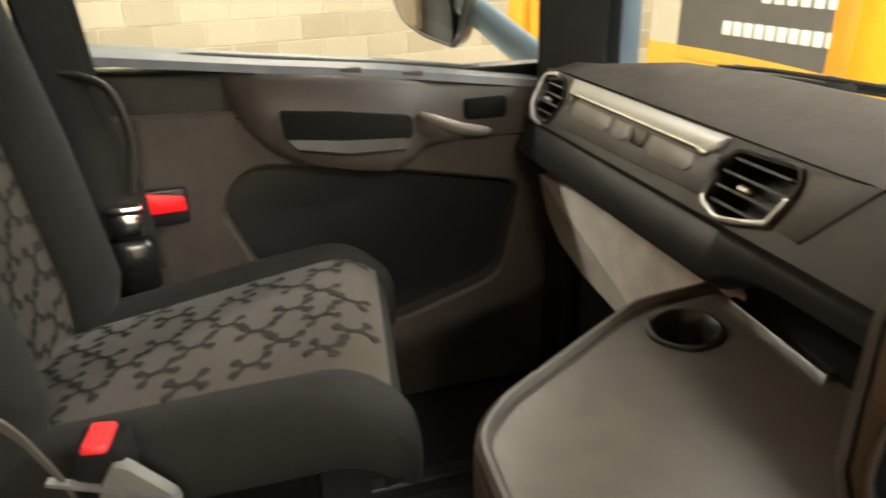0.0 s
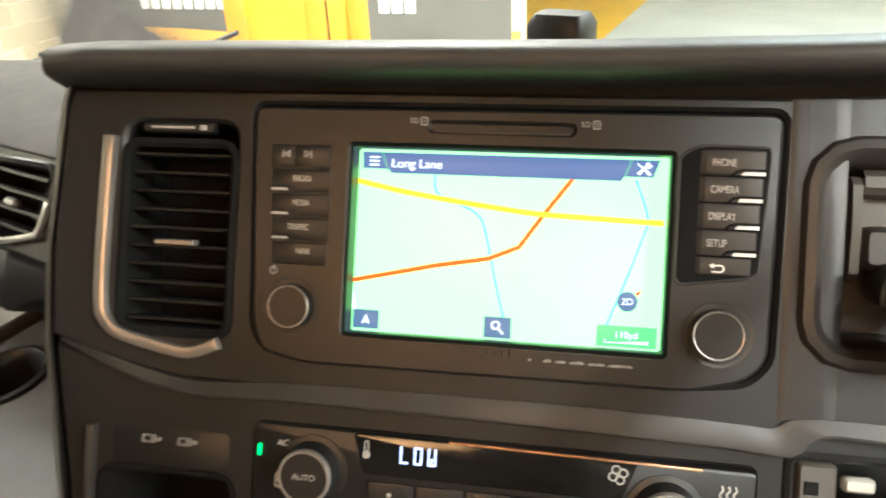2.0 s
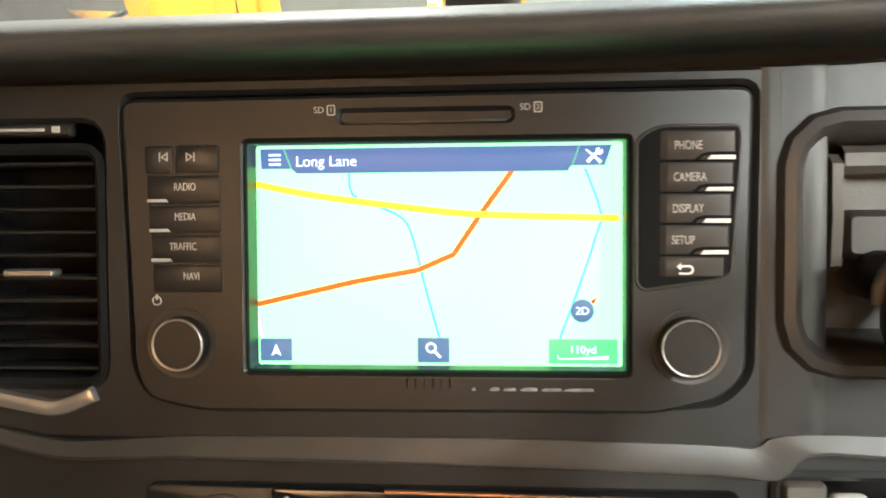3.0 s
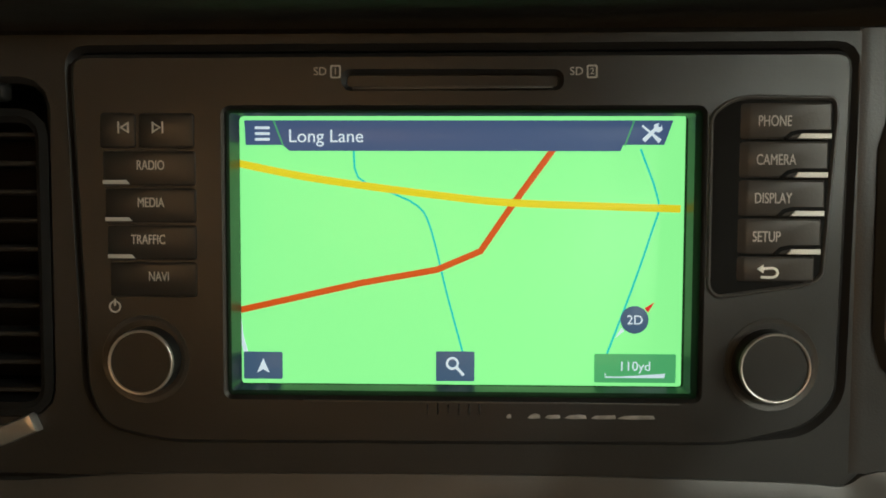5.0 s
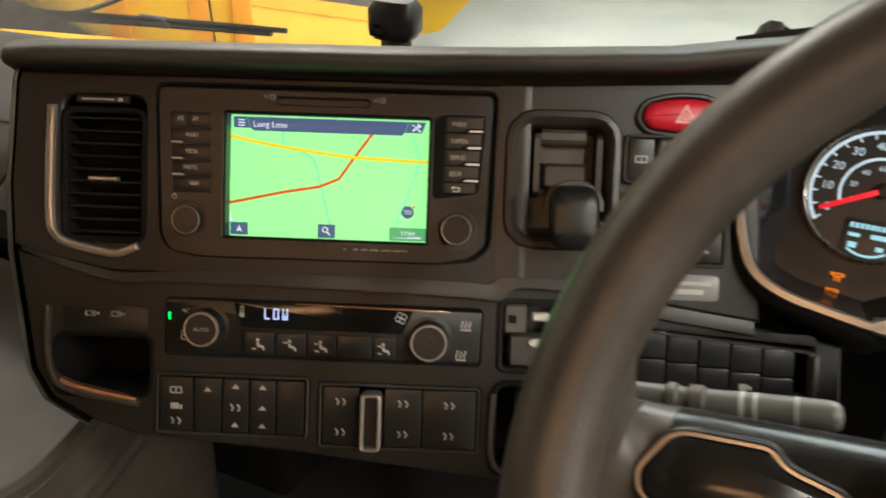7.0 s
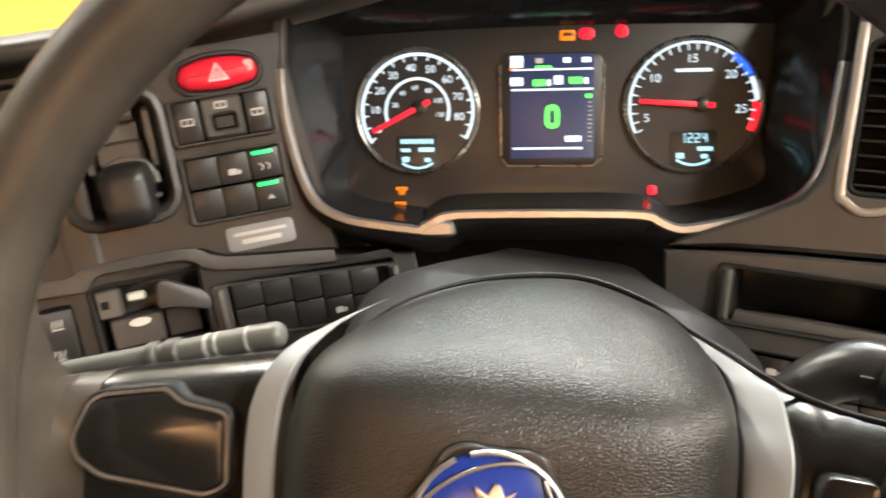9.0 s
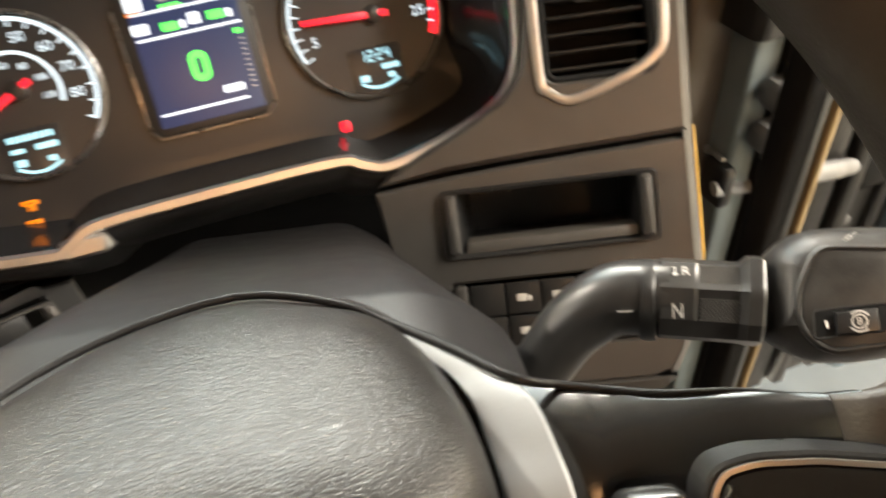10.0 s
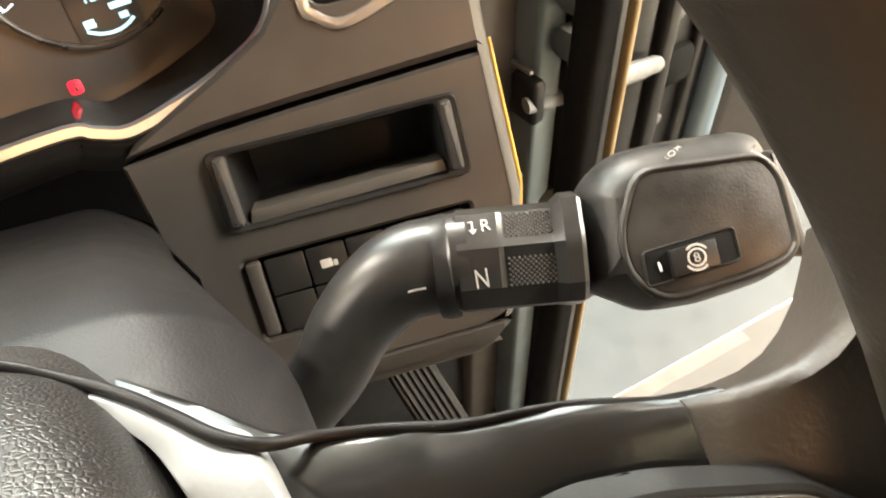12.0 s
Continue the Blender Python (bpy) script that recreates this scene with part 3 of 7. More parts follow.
wellr = rounded([(160.4, -1), (166, 3.2), (171, 4.4), (198.2, 4), (199, 0), (195.6, -52), (191, -54.5), (163, -58.6), (160.4, -56)], 2.5)
bm = B()
plate(bm, inset(wellr, -1.0), [inset(wellr, 0.4)], 0, 4.4, 0.6)
part("key_frame", bm, PLASTIC2, radio)
bm = B()
prism(bm, inset(wellr, 0.2), -1, 3.7, 0.1)
part("key_well", bm, VOID, radio)
for k, s in enumerate(("PHONE", "CAMERA", "DISPLAY", "SETUP", "")):
    y1, xr = 2.6 - 12.1 * k, 197 - 0.8 * k
    b = slanted_key(161.8 + 0.5 * k, 171.6 - 0.2 * k, xr if s else xr - 1, y1 - (11.2 if s else 7.8), y1, 5.4, PLASTIC2)
    if s:
        words(s, 4.8, LEGEND, b, 174 - 0.3 * k, y1 - 5.8, 5.5, align="LEFT", narrow=0.66)
        bm = B()
        strip(bm, [(xr - 14.5, y1 - 11.4), (xr - 12.5, y1 - 9.6), (xr - 10, y1 - 9), (xr, y1 - 9)], 1.4, 5, 5.6, 0.2)
        part("lamp_groove", bm, VOID, b)
        bm = B()
        prism(bm, [(xr - 10.6, y1 - 11.2), (xr - 0.2, y1 - 11.2), (xr - 0.2, y1 - 9.6), (xr - 9.4, y1 - 9.6)], 5, 6.0, 0.2)
        part("marking", bm, LEGENDW, b)
    else:
        bm = B()
        strip(bm, smoothed([(176.4, y1 - 3.8), (180, y1 - 3.6), (181.2, y1 - 5), (180, y1 - 6.4), (176, y1 - 6.4)], 4), 0.8, 5.2, 5.8, 0.1)
        prism(bm, [(174.8, y1 - 3.8), (176.8, y1 - 2.4), (176.8, y1 - 5.2)], 5.2, 5.8, 0.1)
        part("back_arrow", bm, LEGENDW, b)
for k, s in enumerate(("", "RADIO", "MEDIA", "TRAFFIC", "NAVI")):
    y1 = -0.4 - 12.0 * k
    if k == 0:
        for x0, x1, xm, d in ((-35.8, -24, -27.7, 1), (-23.2, -5, -16.8, -1)):
            b = key(x0, y1 - 11.4, x1, y1, 4.2, BLACK)
            bm = B()
            plate(bm, [(xm + d * 1.7, y1 - 2.8), (xm + d * 1.7, y1 - 6.6), (xm - d * 1.3, y1 - 4.7)], [[(xm + d * 1.2, y1 - 3.6), (xm + d * 1.2, y1 - 5.8), (xm - d * 0.5, y1 - 4.7)]], 4, 4.5, 0.05)
            prism(bm, rr(xm - d * 1.7 - 0.25, y1 - 6.6, xm - d * 1.7 + 0.25, y1 - 2.8, 0.1, 1), 4, 4.5, 0.05)
            part("skip_icon", bm, LEGEND, b)
        continue
    b = key(-35.6 + 0.6 * k, y1 - 11.5, -4.6, y1, 4.2, BLACK)
    words(s, 4.4, LEGEND, b, (-19.2, -19.3, -20.3, -17)[k - 1], y1 - 4.9, 4.3, align="CENTER", narrow=0.68)
    if k < 4:
        x0 = -35.4 + 0.65 * k
        bm = B()
        prism(bm, [(x0, y1 - 10.9), (x0 + 8.8, y1 - 10.9), (x0 + 7.6, y1 - 9.6), (x0, y1 - 9.6)], 4, 4.7, 0.15)
        part("marking", bm, LEGEND, b)
for cx, cy, r in ((-21.4, -80.4, 10.4), (179.8, -80.6, 11.0)):
    bm = B()
    lathe(bm, cx - (0.6 if cx < 0 else -1), cy, [(r + 4.4, 3), (r + 4, 3.8), (r + 2, 3.4), (r + 1.4, 1)])
    kn = part("knob_socket", bm, PLASTIC2, radio)
    bm = B()
    lathe(bm, cx, cy, [(r + 0.8, 1), (r + 0.6, 5), (r + 0.2, 8), (r - 0.4, 9)])
    part("knob", bm, BLACK, kn)
    bm = B()
    lathe(bm, cx, cy, [(r + 0.1, 8.2), (r + 0.1, 9.4), (r - 0.2, 9.7), (r - 0.6, 9.6), (r - 0.8, 8.8)], 40)
    part("knob_ring", bm, RING, kn, "thin chrome ring")
    bm = B()
    lathe(bm, cx, cy, [(r - 0.7, 8.4), (r - 1, 9), (r - 3.2, 8.8), (r - 3.8, 8.2), (0.5, 8)], 40)
    part("knob_cap", bm, BLACK, kn)
bm = B()
plate(bm, circle(-31.9, -63.2, 2.0, 14), [circle(-31.9, -63.2, 1.5, 14)], 3.3, 3.8, 0.05)
prism(bm, rr(-32.2, -63, -31.6, -60.6, 0.2, 1), 3.3, 3.9, 0.05)
part("power_icon", bm, LEGEND, radio)
bm = B()
box(bm, 43.5, 7.6, -6, 112.5, 12.6, 1.2, 1)
part("card_slot", bm, BLACK, radio)
bm = B()
strip(bm, [(46, 7.4), (110, 7.8)], 0.9, 3, 4.2, 0.3)
part("slot_lip", bm, PLASTIC2, radio)
for u, n in ((33.6, "1"), (115.2, "2")):
    words("SD", 3.6, LEGEND, radio, u, 12.7, 3.7)
    bm = B()
    plate(bm, rr(u + 5.4, 10.6, u + 8.8, 14.8, 0.4, 1), [rr(u + 5.9, 11.1, u + 8.3, 14.3, 0.3, 1)], 3.3, 3.8, 0.05)
    part("card_icon", bm, LEGEND, radio)
    words(n, 2.8, LEGEND, radio, u + 7.1, 12.7, 3.7, align="CENTER")
bm = B()
strip(bm, [(30, -93.6), (152, -93.8)], 0.5, 3, 3.9, 0.1)
part("lower_edge", bm, PLASTIC2, radio)
random.seed(8)
for x, ln in ((96, 1.6), (103, 4), (108.5, 5), (115, 7), (123.5, 8), (132, 12)):
    bm = B()
    prism(bm, [(x, -98.6), (x + ln * 0.3, -98.9), (x + ln, -98.7), (x + ln * 0.96, -97.6), (x + ln * 0.6, -97.4 + random.uniform(-0.3, 0.3)), (x + ln * 0.2, -97.7)], 3.3, 3.8, 0.05)
    part("worn_print", bm, FAINT, radio)
for k in range(6):
    bar(70 + 3.4 * k, -97.6, 70.7 + 3.4 * k, -94.6 + 0.3 * (k % 2), 3.7, PLASTIC2, radio, "worn_print")

# ---- climate control ----
LCD = glow("display_blue", (0.55, 0.62, 1.0), 1.2)
LEDG = glow("green_lamp", (0.02, 1.0, 0.12), 2.0)
clim = thing("climate_control", off(PC, 0, 0, -3), "black climate control unit with two dials and a lit display", "climate control")
bm = B()
prism(bm, rounded([(-40.5, -141), (202, -143), (200.5, -183), (-39, -183.5)], 3), -20, 0.5, 1)
part("fascia", bm, BLACK, clim)
bm = B()
prism(bm, rounded([(12, -141.5), (150, -142.5), (142, -162), (18, -161.5)], 3), 0, 1.6, 0.6)
part("display", bm, GLOSS, clim)
bm = B()
strip(bm, [(60, -142), (150, -143.2), (178, -143.6)], 1.2, 0, 2.4, 0.4)
part("bright_edge", bm, material("copper_edge", (0.5, 0.28, 0.16), 0.35, metal=0.8, var=0.1), clim)


def segments(parent, mat, x, y, h, s, w):
    """A seven-segment character with its lower left corner at x, y."""
    wd, lit = h * 0.5, {"L": "def", "O": "abcdef", "U": "bcdef", "W": "bcdefm", "0": "abcdef", "1": "bc", "2": "abged", "9": "abcdfg", "4": "fgbc", "3": "abgcd"}[s]
    t = h * 0.12
    bars = {"a": (0, h - t, wd, h), "d": (0, 0, wd, t), "g": (0, h / 2 - t / 2, wd, h / 2 + t / 2), "f": (0, h / 2, t, h), "b": (wd - t, h / 2, wd, h), "e": (0, 0, t, h / 2), "c": (wd - t, 0, wd, h / 2), "m": (wd / 2 - t / 2, 0, wd / 2 + t / 2, h * 0.45)}
    bm = B()
    for c in lit:
        x0, y0, x1, y1 = bars[c]
        prism(bm, rr(x + x0, y + y0, x + x1, y + y1, t * 0.3, 1), w - 0.3, w, 0.05)
    part("digit", bm, mat, parent)


for k, c in enumerate("LOW"):
    segments(clim, LCD, 36.2 + 6.9 * k, -154.4, 8.6, c, 2.0)


def dial(owner, cx, cy, r, label, mark):
    bm = B()
    lathe(bm, cx, cy, [(r + 4, -1), (r + 4, 1.5), (r + 1, 2), (r, 4), (r - 0.5, 13), (r - 2, 15)])
    kn = part("dial", bm, BLACK, owner)
    bm = B()
    lathe(bm, cx, cy, [(r - 0.4, 12), (r - 0.2, 14), (r - 1, 15.4), (r - 1.8, 15.4), (r - 2.2, 14)])
    part("dial_ring", bm, RING, kn, "thin chrome ring")
    bm = B()
    lathe(bm, cx, cy, [(r - 2, 14), (r - 2.4, 15), (2, 14.4), (0.4, 14.4)])
    part("dial_cap", bm, BLACK, kn)
    if mark:
        words(mark, 4.2, LEGEND, kn, cx, cy, 15.0, align="CENTER")


dial(clim, -8, -162, 13.6, "", "AUTO")
dial(clim, 162.5, -165.5, 14.2, "", "")
bm = B()
lathe(bm, 162.5, -165.5, [(4.4, 14), (4.4, 15.5), (3.6, 15.5), (1, 15.2), (0.3, 15.2)], 16)
part("dial_centre", bm, BLACK, clim)
words("AC", 4.6, LEGEND, clim, -27.4, -150.2, 0.9)
bar(-37.4, -157.4, -35.9, -151.6, 1.2, LEDG, clim, "green_lamp")
bm = B()
plate(bm, rr(-28, -173, -22, -165, 1.2, 2), [rr(-27, -172, -23, -169.5, 0.4, 1), rr(-27, -168.5, -23, -166, 0.4, 1)], 0.4, 0.9, 0.05)
part("defrost_icon", bm, LEGEND, clim)
bm = B()
plate(bm, rr(18, -151.6, 20.4, -144.6, 1, 2), [rr(18.5, -150, 19.9, -145.2, 0.6, 2)], 1.4, 2.0, 0.05)
lathe(bm, 19.2, -151.6, [(1.9, 1.4), (1.9, 2), (0.3, 2)], 12)
part("thermometer_icon", bm, LEGEND, clim)
bm = B()
for k in range(4):
    a = math.pi / 2 * k + 0.4
    plate(bm, circle(140.5 + 2.5 * math.cos(a), -149.4 + 2.5 * math.sin(a), 2.3, 10), [circle(140.5 + 2.5 * math.cos(a), -149.4 + 2.5 * math.sin(a), 1.6, 10)], 1.4, 2.0, 0.05)
part("fan_icon", bm, LEGEND, clim)


def airflow_icon(owner, x, y, w, kind):
    bm = B()
    lathe(bm, x - 0.6, y + 2.6, [(1.2, w - 0.4), (1.2, w), (0.2, w)], 10)
    strip(bm, [(x - 0.6, y + 0.8), (x - 0.2, y - 2), (x + 3, y - 2.2)], 2.0, w - 0.4, w, 0.05)
    strip(bm, [(x + 3, y - 2), (x + 4.2, y - 5)], 1.6, w - 0.4, w, 0.05)
    if kind != 1:
        strip(bm, [(x - 5, y - 4.4), (x - 1.6, y - 4.4)], 1.0, w - 0.4, w, 0.05)
    if kind != 0:
        strip(bm, [(x - 5.4, y + 1.2), (x - 2, y + 1.2)], 1.0, w - 0.4, w, 0.05)
    part("airflow_icon", bm, LEGEND, owner)


for k, (a, b) in enumerate(((20.6, 44), (45, 68.4), (69.4, 91.4), (92.4, 118.6), (119.6, 137))):
    b1 = key(a, -182, b, -164.4, 2.2, BLACK, clim)
    if k != 3:
        airflow_icon(b1, (a + b) / 2, -173, 2.4, k)
for x, y in ((190, -153), (187, -176)):
    bm = B()
    for k in range(3):
        strip(bm, smoothed([(x - 3 + 3 * k, y - 3), (x - 3.8 + 3 * k, y - 1), (x - 2.4 + 3 * k, y + 1), (x - 3 + 3 * k, y + 3)], 3), 0.9, 0.3, 0.9, 0.05)
    prism(bm, rr(x - 4, y - 4.6, x + 4, y - 3.6, 0.3, 1), 0.3, 0.9, 0.05)
    part("heat_icon", bm, LEGEND, clim)

# ---- storage pocket with socket strip ----
pocket = thing("storage_pocket", off(PC, 0, 0, -4), "open black storage pocket with trimmed edge below the air vent", "storage pocket")
bm = B()
hole = rr(-126, -219, -52, -172, 8)
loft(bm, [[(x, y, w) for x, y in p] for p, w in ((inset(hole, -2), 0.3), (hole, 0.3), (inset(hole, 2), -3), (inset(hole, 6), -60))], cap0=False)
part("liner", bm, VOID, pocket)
bm = B()
strip(bm, smoothed([(-131, -150), (-131, -185), (-126, -206), (-116, -214), (-90, -220), (-60, -224)], 5), 5, -5, 4, 1.6)
part("edge_trim", bm, PLASTIC2, pocket)
bm = B()
strip(bm, smoothed([(-122, -209), (-108, -214), (-62, -223)], 5), 7, -3, 3, 1.4)
part("lower_trim", bm, material("copper_satin", (0.35, 0.2, 0.13), 0.35, metal=0.7, var=0.15, scale=50), pocket)
for x in (-98, -78):
    bm = B()
    plate(bm, rr(x - 5, -157.6, x + 3, -153.2, 0.8, 2), [rr(x - 3.8, -156.6, x + 0, -154.2, 0.3, 1)], -0.6, 0.2, 0.1)
    prism(bm, rr(x + 3.2, -156.4, x + 6, -154.4, 0.3, 1), -0.6, 0.2, 0.1)
    part("socket_icon", bm, FAINT, pocket)
bm = B()
prism(bm, rr(-120, -170, -54, -149, 4), -4, -0.8, 0.8)
part("socket_strip", bm, BLACK, pocket)


# ---- switch rows below ----
def cluster_icon(owner, x, y, w, k):
    """A small printed symbol: bars and strokes, no letters."""
    bm = B()
    cx, cy, x, y = x, y, 0, 0
    if k % 4 == 0:
        plate(bm, rr(x - 3.4, y - 2, x + 3.4, y + 2, 0.8, 2), [rr(x - 2.6, y - 1.2, x + 2.6, y + 1.2, 0.5, 2)], w - 0.3, w, 0.05)
        prism(bm, rr(x - 0.4, y - 1.8, x + 0.4, y + 1.8, 0.2, 1), w - 0.3, w + 0.02, 0.05)
    elif k % 4 == 1:
        prism(bm, rr(x - 3, y - 2, x + 1.6, y + 1.4, 0.4, 1), w - 0.3, w, 0.05)
        prism(bm, rr(x + 1.9, y - 2, x + 3.6, y + 0.4, 0.3, 1), w - 0.3, w, 0.05)
    elif k % 4 == 2:
        for d in (-1.8, 1.8):
            strip(bm, [(x + d - 0.8, y + 1.8), (x + d + 0.8, y), (x + d - 0.2, y - 2)], 0.9, w - 0.3, w, 0.05)
    else:
        prism(bm, [(x - 2.2, y - 1), (x + 2.2, y - 1), (x, y + 1.6)], w - 0.3, w, 0.05)
    bmesh.ops.scale(bm, vec=(1.4, 1.4, 1), verts=bm.verts)
    bmesh.ops.translate(bm, vec=(cx, cy, 0), verts=bm.verts)
    part("symbol", bm, LEGEND, owner)


row = thing("switch_bank", off(PC, 0, 0, -6), "row of black rocker switches with printed symbols below the climate control", "switches", "dashboard switch banks")
cells = [(-44, -18), (-17, 4), (5, 25), (26, 46), (47, 68)]
for k, (a, b) in enumerate(cells):
    c = key(a, -244, b, -202, 4, BLACK, row, "rocker")
    for y, kk in (((-212, 0), (-224, 1), (-236, 2)) if k == 0 else ((-211, 3),) if k == 1 else ((-208, 3), (-224, k), (-238, 3)) if k < 4 else ()):
        cluster_icon(c, (a + b) / 2, y, 4.2, kk)
bm = B()
plate(bm, rr(-47, -247, 71, -199, 3), [rr(-45, -245, 69, -201, 2)], -8, 3, 0.8)
part("frame", bm, PLASTIC2, row)
row = thing("switch_bank", off(PC, 0, 0, -6), "pair of black rotary heater switches with a bright sliding handle", "switches", "dashboard switch banks")
for a, b in ((82, 110), (130, 158), (159, 200)):
    c = key(a, -250, b, -205, 3, BLACK, row, "rocker")
    for y in (-216, -240):
        cluster_icon(c, (a + b) / 2, y, 3.2, 2)
bm = B()
plate(bm, rr(79, -253, 203, -202, 3), [rr(81, -251, 201, -204, 2)], -8, 3, 0.8)
part("frame", bm, PLASTIC2, row)
bm = B()
plate(bm, rr(112, -252, 128, -207, 4), [rr(115, -249, 125, -210, 2)], 0, 14, 2)
part("handle", bm, SATIN, row, "bright loop handle")
bm = B()
box(bm, 114, -250, 0, 126, -209, 7, 2)
part("slider", bm, BLACK, row)

# ---- parking brake lever in its recess ----
brake = thing("parking_brake_lever", PC2, "black parking brake lever standing in a framed recess", "brake lever")
hole = rr(18, -84, 86, 2, 14)
bm = B()
loft(bm, [[(x, y, w) for x, y in inset(hole, d)] for d, w in ((-9, 0.5), (-7, 4), (-3, 5), (0, 2), (3, -6), (6, -34))], cap0=False)
part("recess", bm, PLASTIC2, brake)
for x, lean in ((29, 1), (77, -1)):
    bm = B()
    loft(bm, [[(x, v, -32), (x + (2 if lean > 0 else 0), v, top), (x + (6 if lean > 0 else 4), v, top), (x + 6, v, -32)] for v, top in ((-54, -14), (-50, -6), (-30, -4), (-10, -5), (-6, -10))])
    part("rail", bm, GREY, brake)
bm = B()
loft(bm, [[(u, v, w) for u in (36, 37.5, 52, 67.5, 69)] for v, w in ((-1, -22), (-3, -10), (-6, -6.5), (-11, -6), (-14, -9), (-15, -20), (-28, -19), (-29, -30))], closed=False)
part("cover", bm, GREY, brake)
bm = B()
box(bm, 37, -48, -34, 71, -28, -9, 4)
part("ledge", bm, PLASTIC2, brake)
bm = B()
box(bm, 42, -64, -30, 76, -44, 8, 6)
part("stem", bm, BLACK, brake)
bm = B()
tube(bm, [(60 + 19.5 * math.cos(radians(t)), -60 + 17 * math.sin(radians(t)), 13) for t in range(-10, 191, 20)], 2.6, 10)
part("collar", bm, GREY, brake)
bm = B()
loft(bm, [[(60 + rx * math.copysign(abs(math.cos(a)) ** 0.42, math.cos(a)), cy - 9 + ry * math.copysign(abs(math.sin(a)) ** 0.5, math.sin(a)), w) for a in [2 * math.pi * k / 32 for k in range(32)]] for rx, ry, cy, w in ((11, 10, -50, 0), (16, 17, -54, 6), (17.5, 21, -57, 15), (17.5, 22, -59, 26), (16.5, 20.5, -60, 33), (14, 17, -60, 37), (9, 11, -60, 38.5), (3, 4, -60, 38.8))])
part("grip", bm, BLACK, brake)
bm = B()
box(bm, 77, -74, 16, 81, -70, 26, 1.5)
part("release_catch", bm, GREY, brake)

# ---- hazard switch, switch banks, rating plate ----
haz = thing("hazard_switch", off(PC2, 136, 8, 1), "large red hazard warning switch with a printed triangle", "switch")
poly = rounded([(-30, -2), (-26, 8), (-8, 12.5), (12, 12.5), (28, 8), (31, -1), (26, -9), (0, -12.5), (-24, -10)], 7)
bm = B()
plate(bm, inset(poly, -4), [poly], -4, 3, 1.2)
part("surround", bm, BLACK, haz)
bm = B()
loft(bm, [[(x, y, w) for x, y in inset(poly, d)] for d, w in ((0.6, -2), (0.6, 3), (1.6, 5.5), (4, 7), (8, 7.6))])
part("key", bm, REDKEY, haz)
bm = B()
plate(bm, [(-7, -6), (9, -6), (1, 8)], [[(-3.6, -4), (5.6, -4), (1, 4.4)]], 7.3, 8.1, 0.1)
plate(bm, [(-2, -3.4), (4, -3.4), (1, 2.4)], [[(-0.3, -2.4), (2.3, -2.4), (1, 0.4)]], 7.3, 8.1, 0.1)
part("triangle", bm, material("pale_red_print", (0.75, 0.35, 0.35), 0.5, var=0), haz)
bm = B()
box(bm, 20, -2, 5, 27, 7, 7.4, 1.5)
part("lamp_window", bm, material("pale_red_lens", (0.8, 0.3, 0.3), 0.25, var=0.05), haz)

bank = thing("switch_bank", off(PC2, 0, 0, 1), "framed bank with a mirror control switch and two side keys", "switches", "dashboard switch banks")
bm = B()
plate(bm, rr(95, -42, 172, -6, 4), [rr(98, -39.5, 169, -8.5, 2)], -6, 4, 1.4)
part("frame", bm, PLASTIC2, bank)
for a, b in ((99, 117), (151, 168)):
    c = key(a, -39, b, -9, 3, BLACK, bank)
    cluster_icon(c, (a + b) / 2, -24, 3.2, 0)
bm = B()
plate(bm, rr(119, -39, 149, -9, 3), [rr(126, -33, 143, -22, 2)], -4, 6, 2)
part("rocker_frame", bm, PLASTIC2, bank)
bm = B()
box(bm, 127, -32.5, -4, 142, -22.5, 3, 1.5)
part("rocker", bm, BLACK, bank)
cluster_icon(bank, 134, -15, 6.2, 0)
bank = thing("switch_bank", off(PC2, 0, 0, 1), "bank of six black keys, two with green lamps lit", "switches", "dashboard switch banks")
bm = B()
plate(bm, rr(95, -101, 172, -48, 4), [rr(98, -98.5, 169, -50.5, 2)], -6, 4, 1.4)
part("frame", bm, PLASTIC2, bank)
for r in range(2):
    for k in range(3):
        a, y = 99 + 23.4 * k, -74 - 24 * r
        c = key(a, y, a + 22.4, y + 22.6, 3.4, BLACK, bank)
        if (r, k) != (1, 0) and (r, k) != (0, 0) and (r, k) != (1, 1):
            cluster_icon(c, a + 11, y + 9, 3.6, k + r)
        if k == 2:
            bar(a + 3, y + 18.4, a + 18, y + 20.8, 4.2, LEDG, c, "green_lamp")
plate_ = thing("rating_plate", off(PC2, 0, 0, 1.2), "small grey rating plate with two printed lines", "plate")
bm = B()
prism(bm, rr(117, -126, 169, -107, 4), -1, 1, 0.4)
part("plate", bm, material("grey_label", (0.19, 0.19, 0.195), 0.35, var=0.1), plate_)
bar(123, -114.6, 163, -112, 1.3, LEGEND, plate_, "printed_line")
bar(128, -121.4, 158, -117.6, 1.3, LEGEND, plate_, "printed_line")

bank = thing("switch_bank", off(PC2, 0, 0, -2), "long framed bank of blank black switch covers in two rows", "switches", "dashboard switch banks")
for r in range(2):
    for k in range(5):
        a, y = 112 + 23 * k, -170 - 21 * r - 0.10 * (23 * k)
        c = key(a, y, a + 22, y + 20, 2, BLACK, bank, "blank_cover")
        if r and k == 3:
            cluster_icon(c, a + 11, y + 10, 2.2, 1)
bm = B()
plate(bm, rounded([(97, -148), (244, -160), (244, -205), (97, -194)], 4), [rounded([(109, -151), (236, -161.5), (236, -203), (109, -191.5)], 2)], -6, 3, 1.2)
part("frame", bm, PLASTIC2, bank)
for x, y in ((101, -190), (238, -200)):
    bm = B()
    prism(bm, rr(x, y, x + 5, y + 38, 2), 0, 6, 2)
    part("end_rib", bm, GREY, bank)

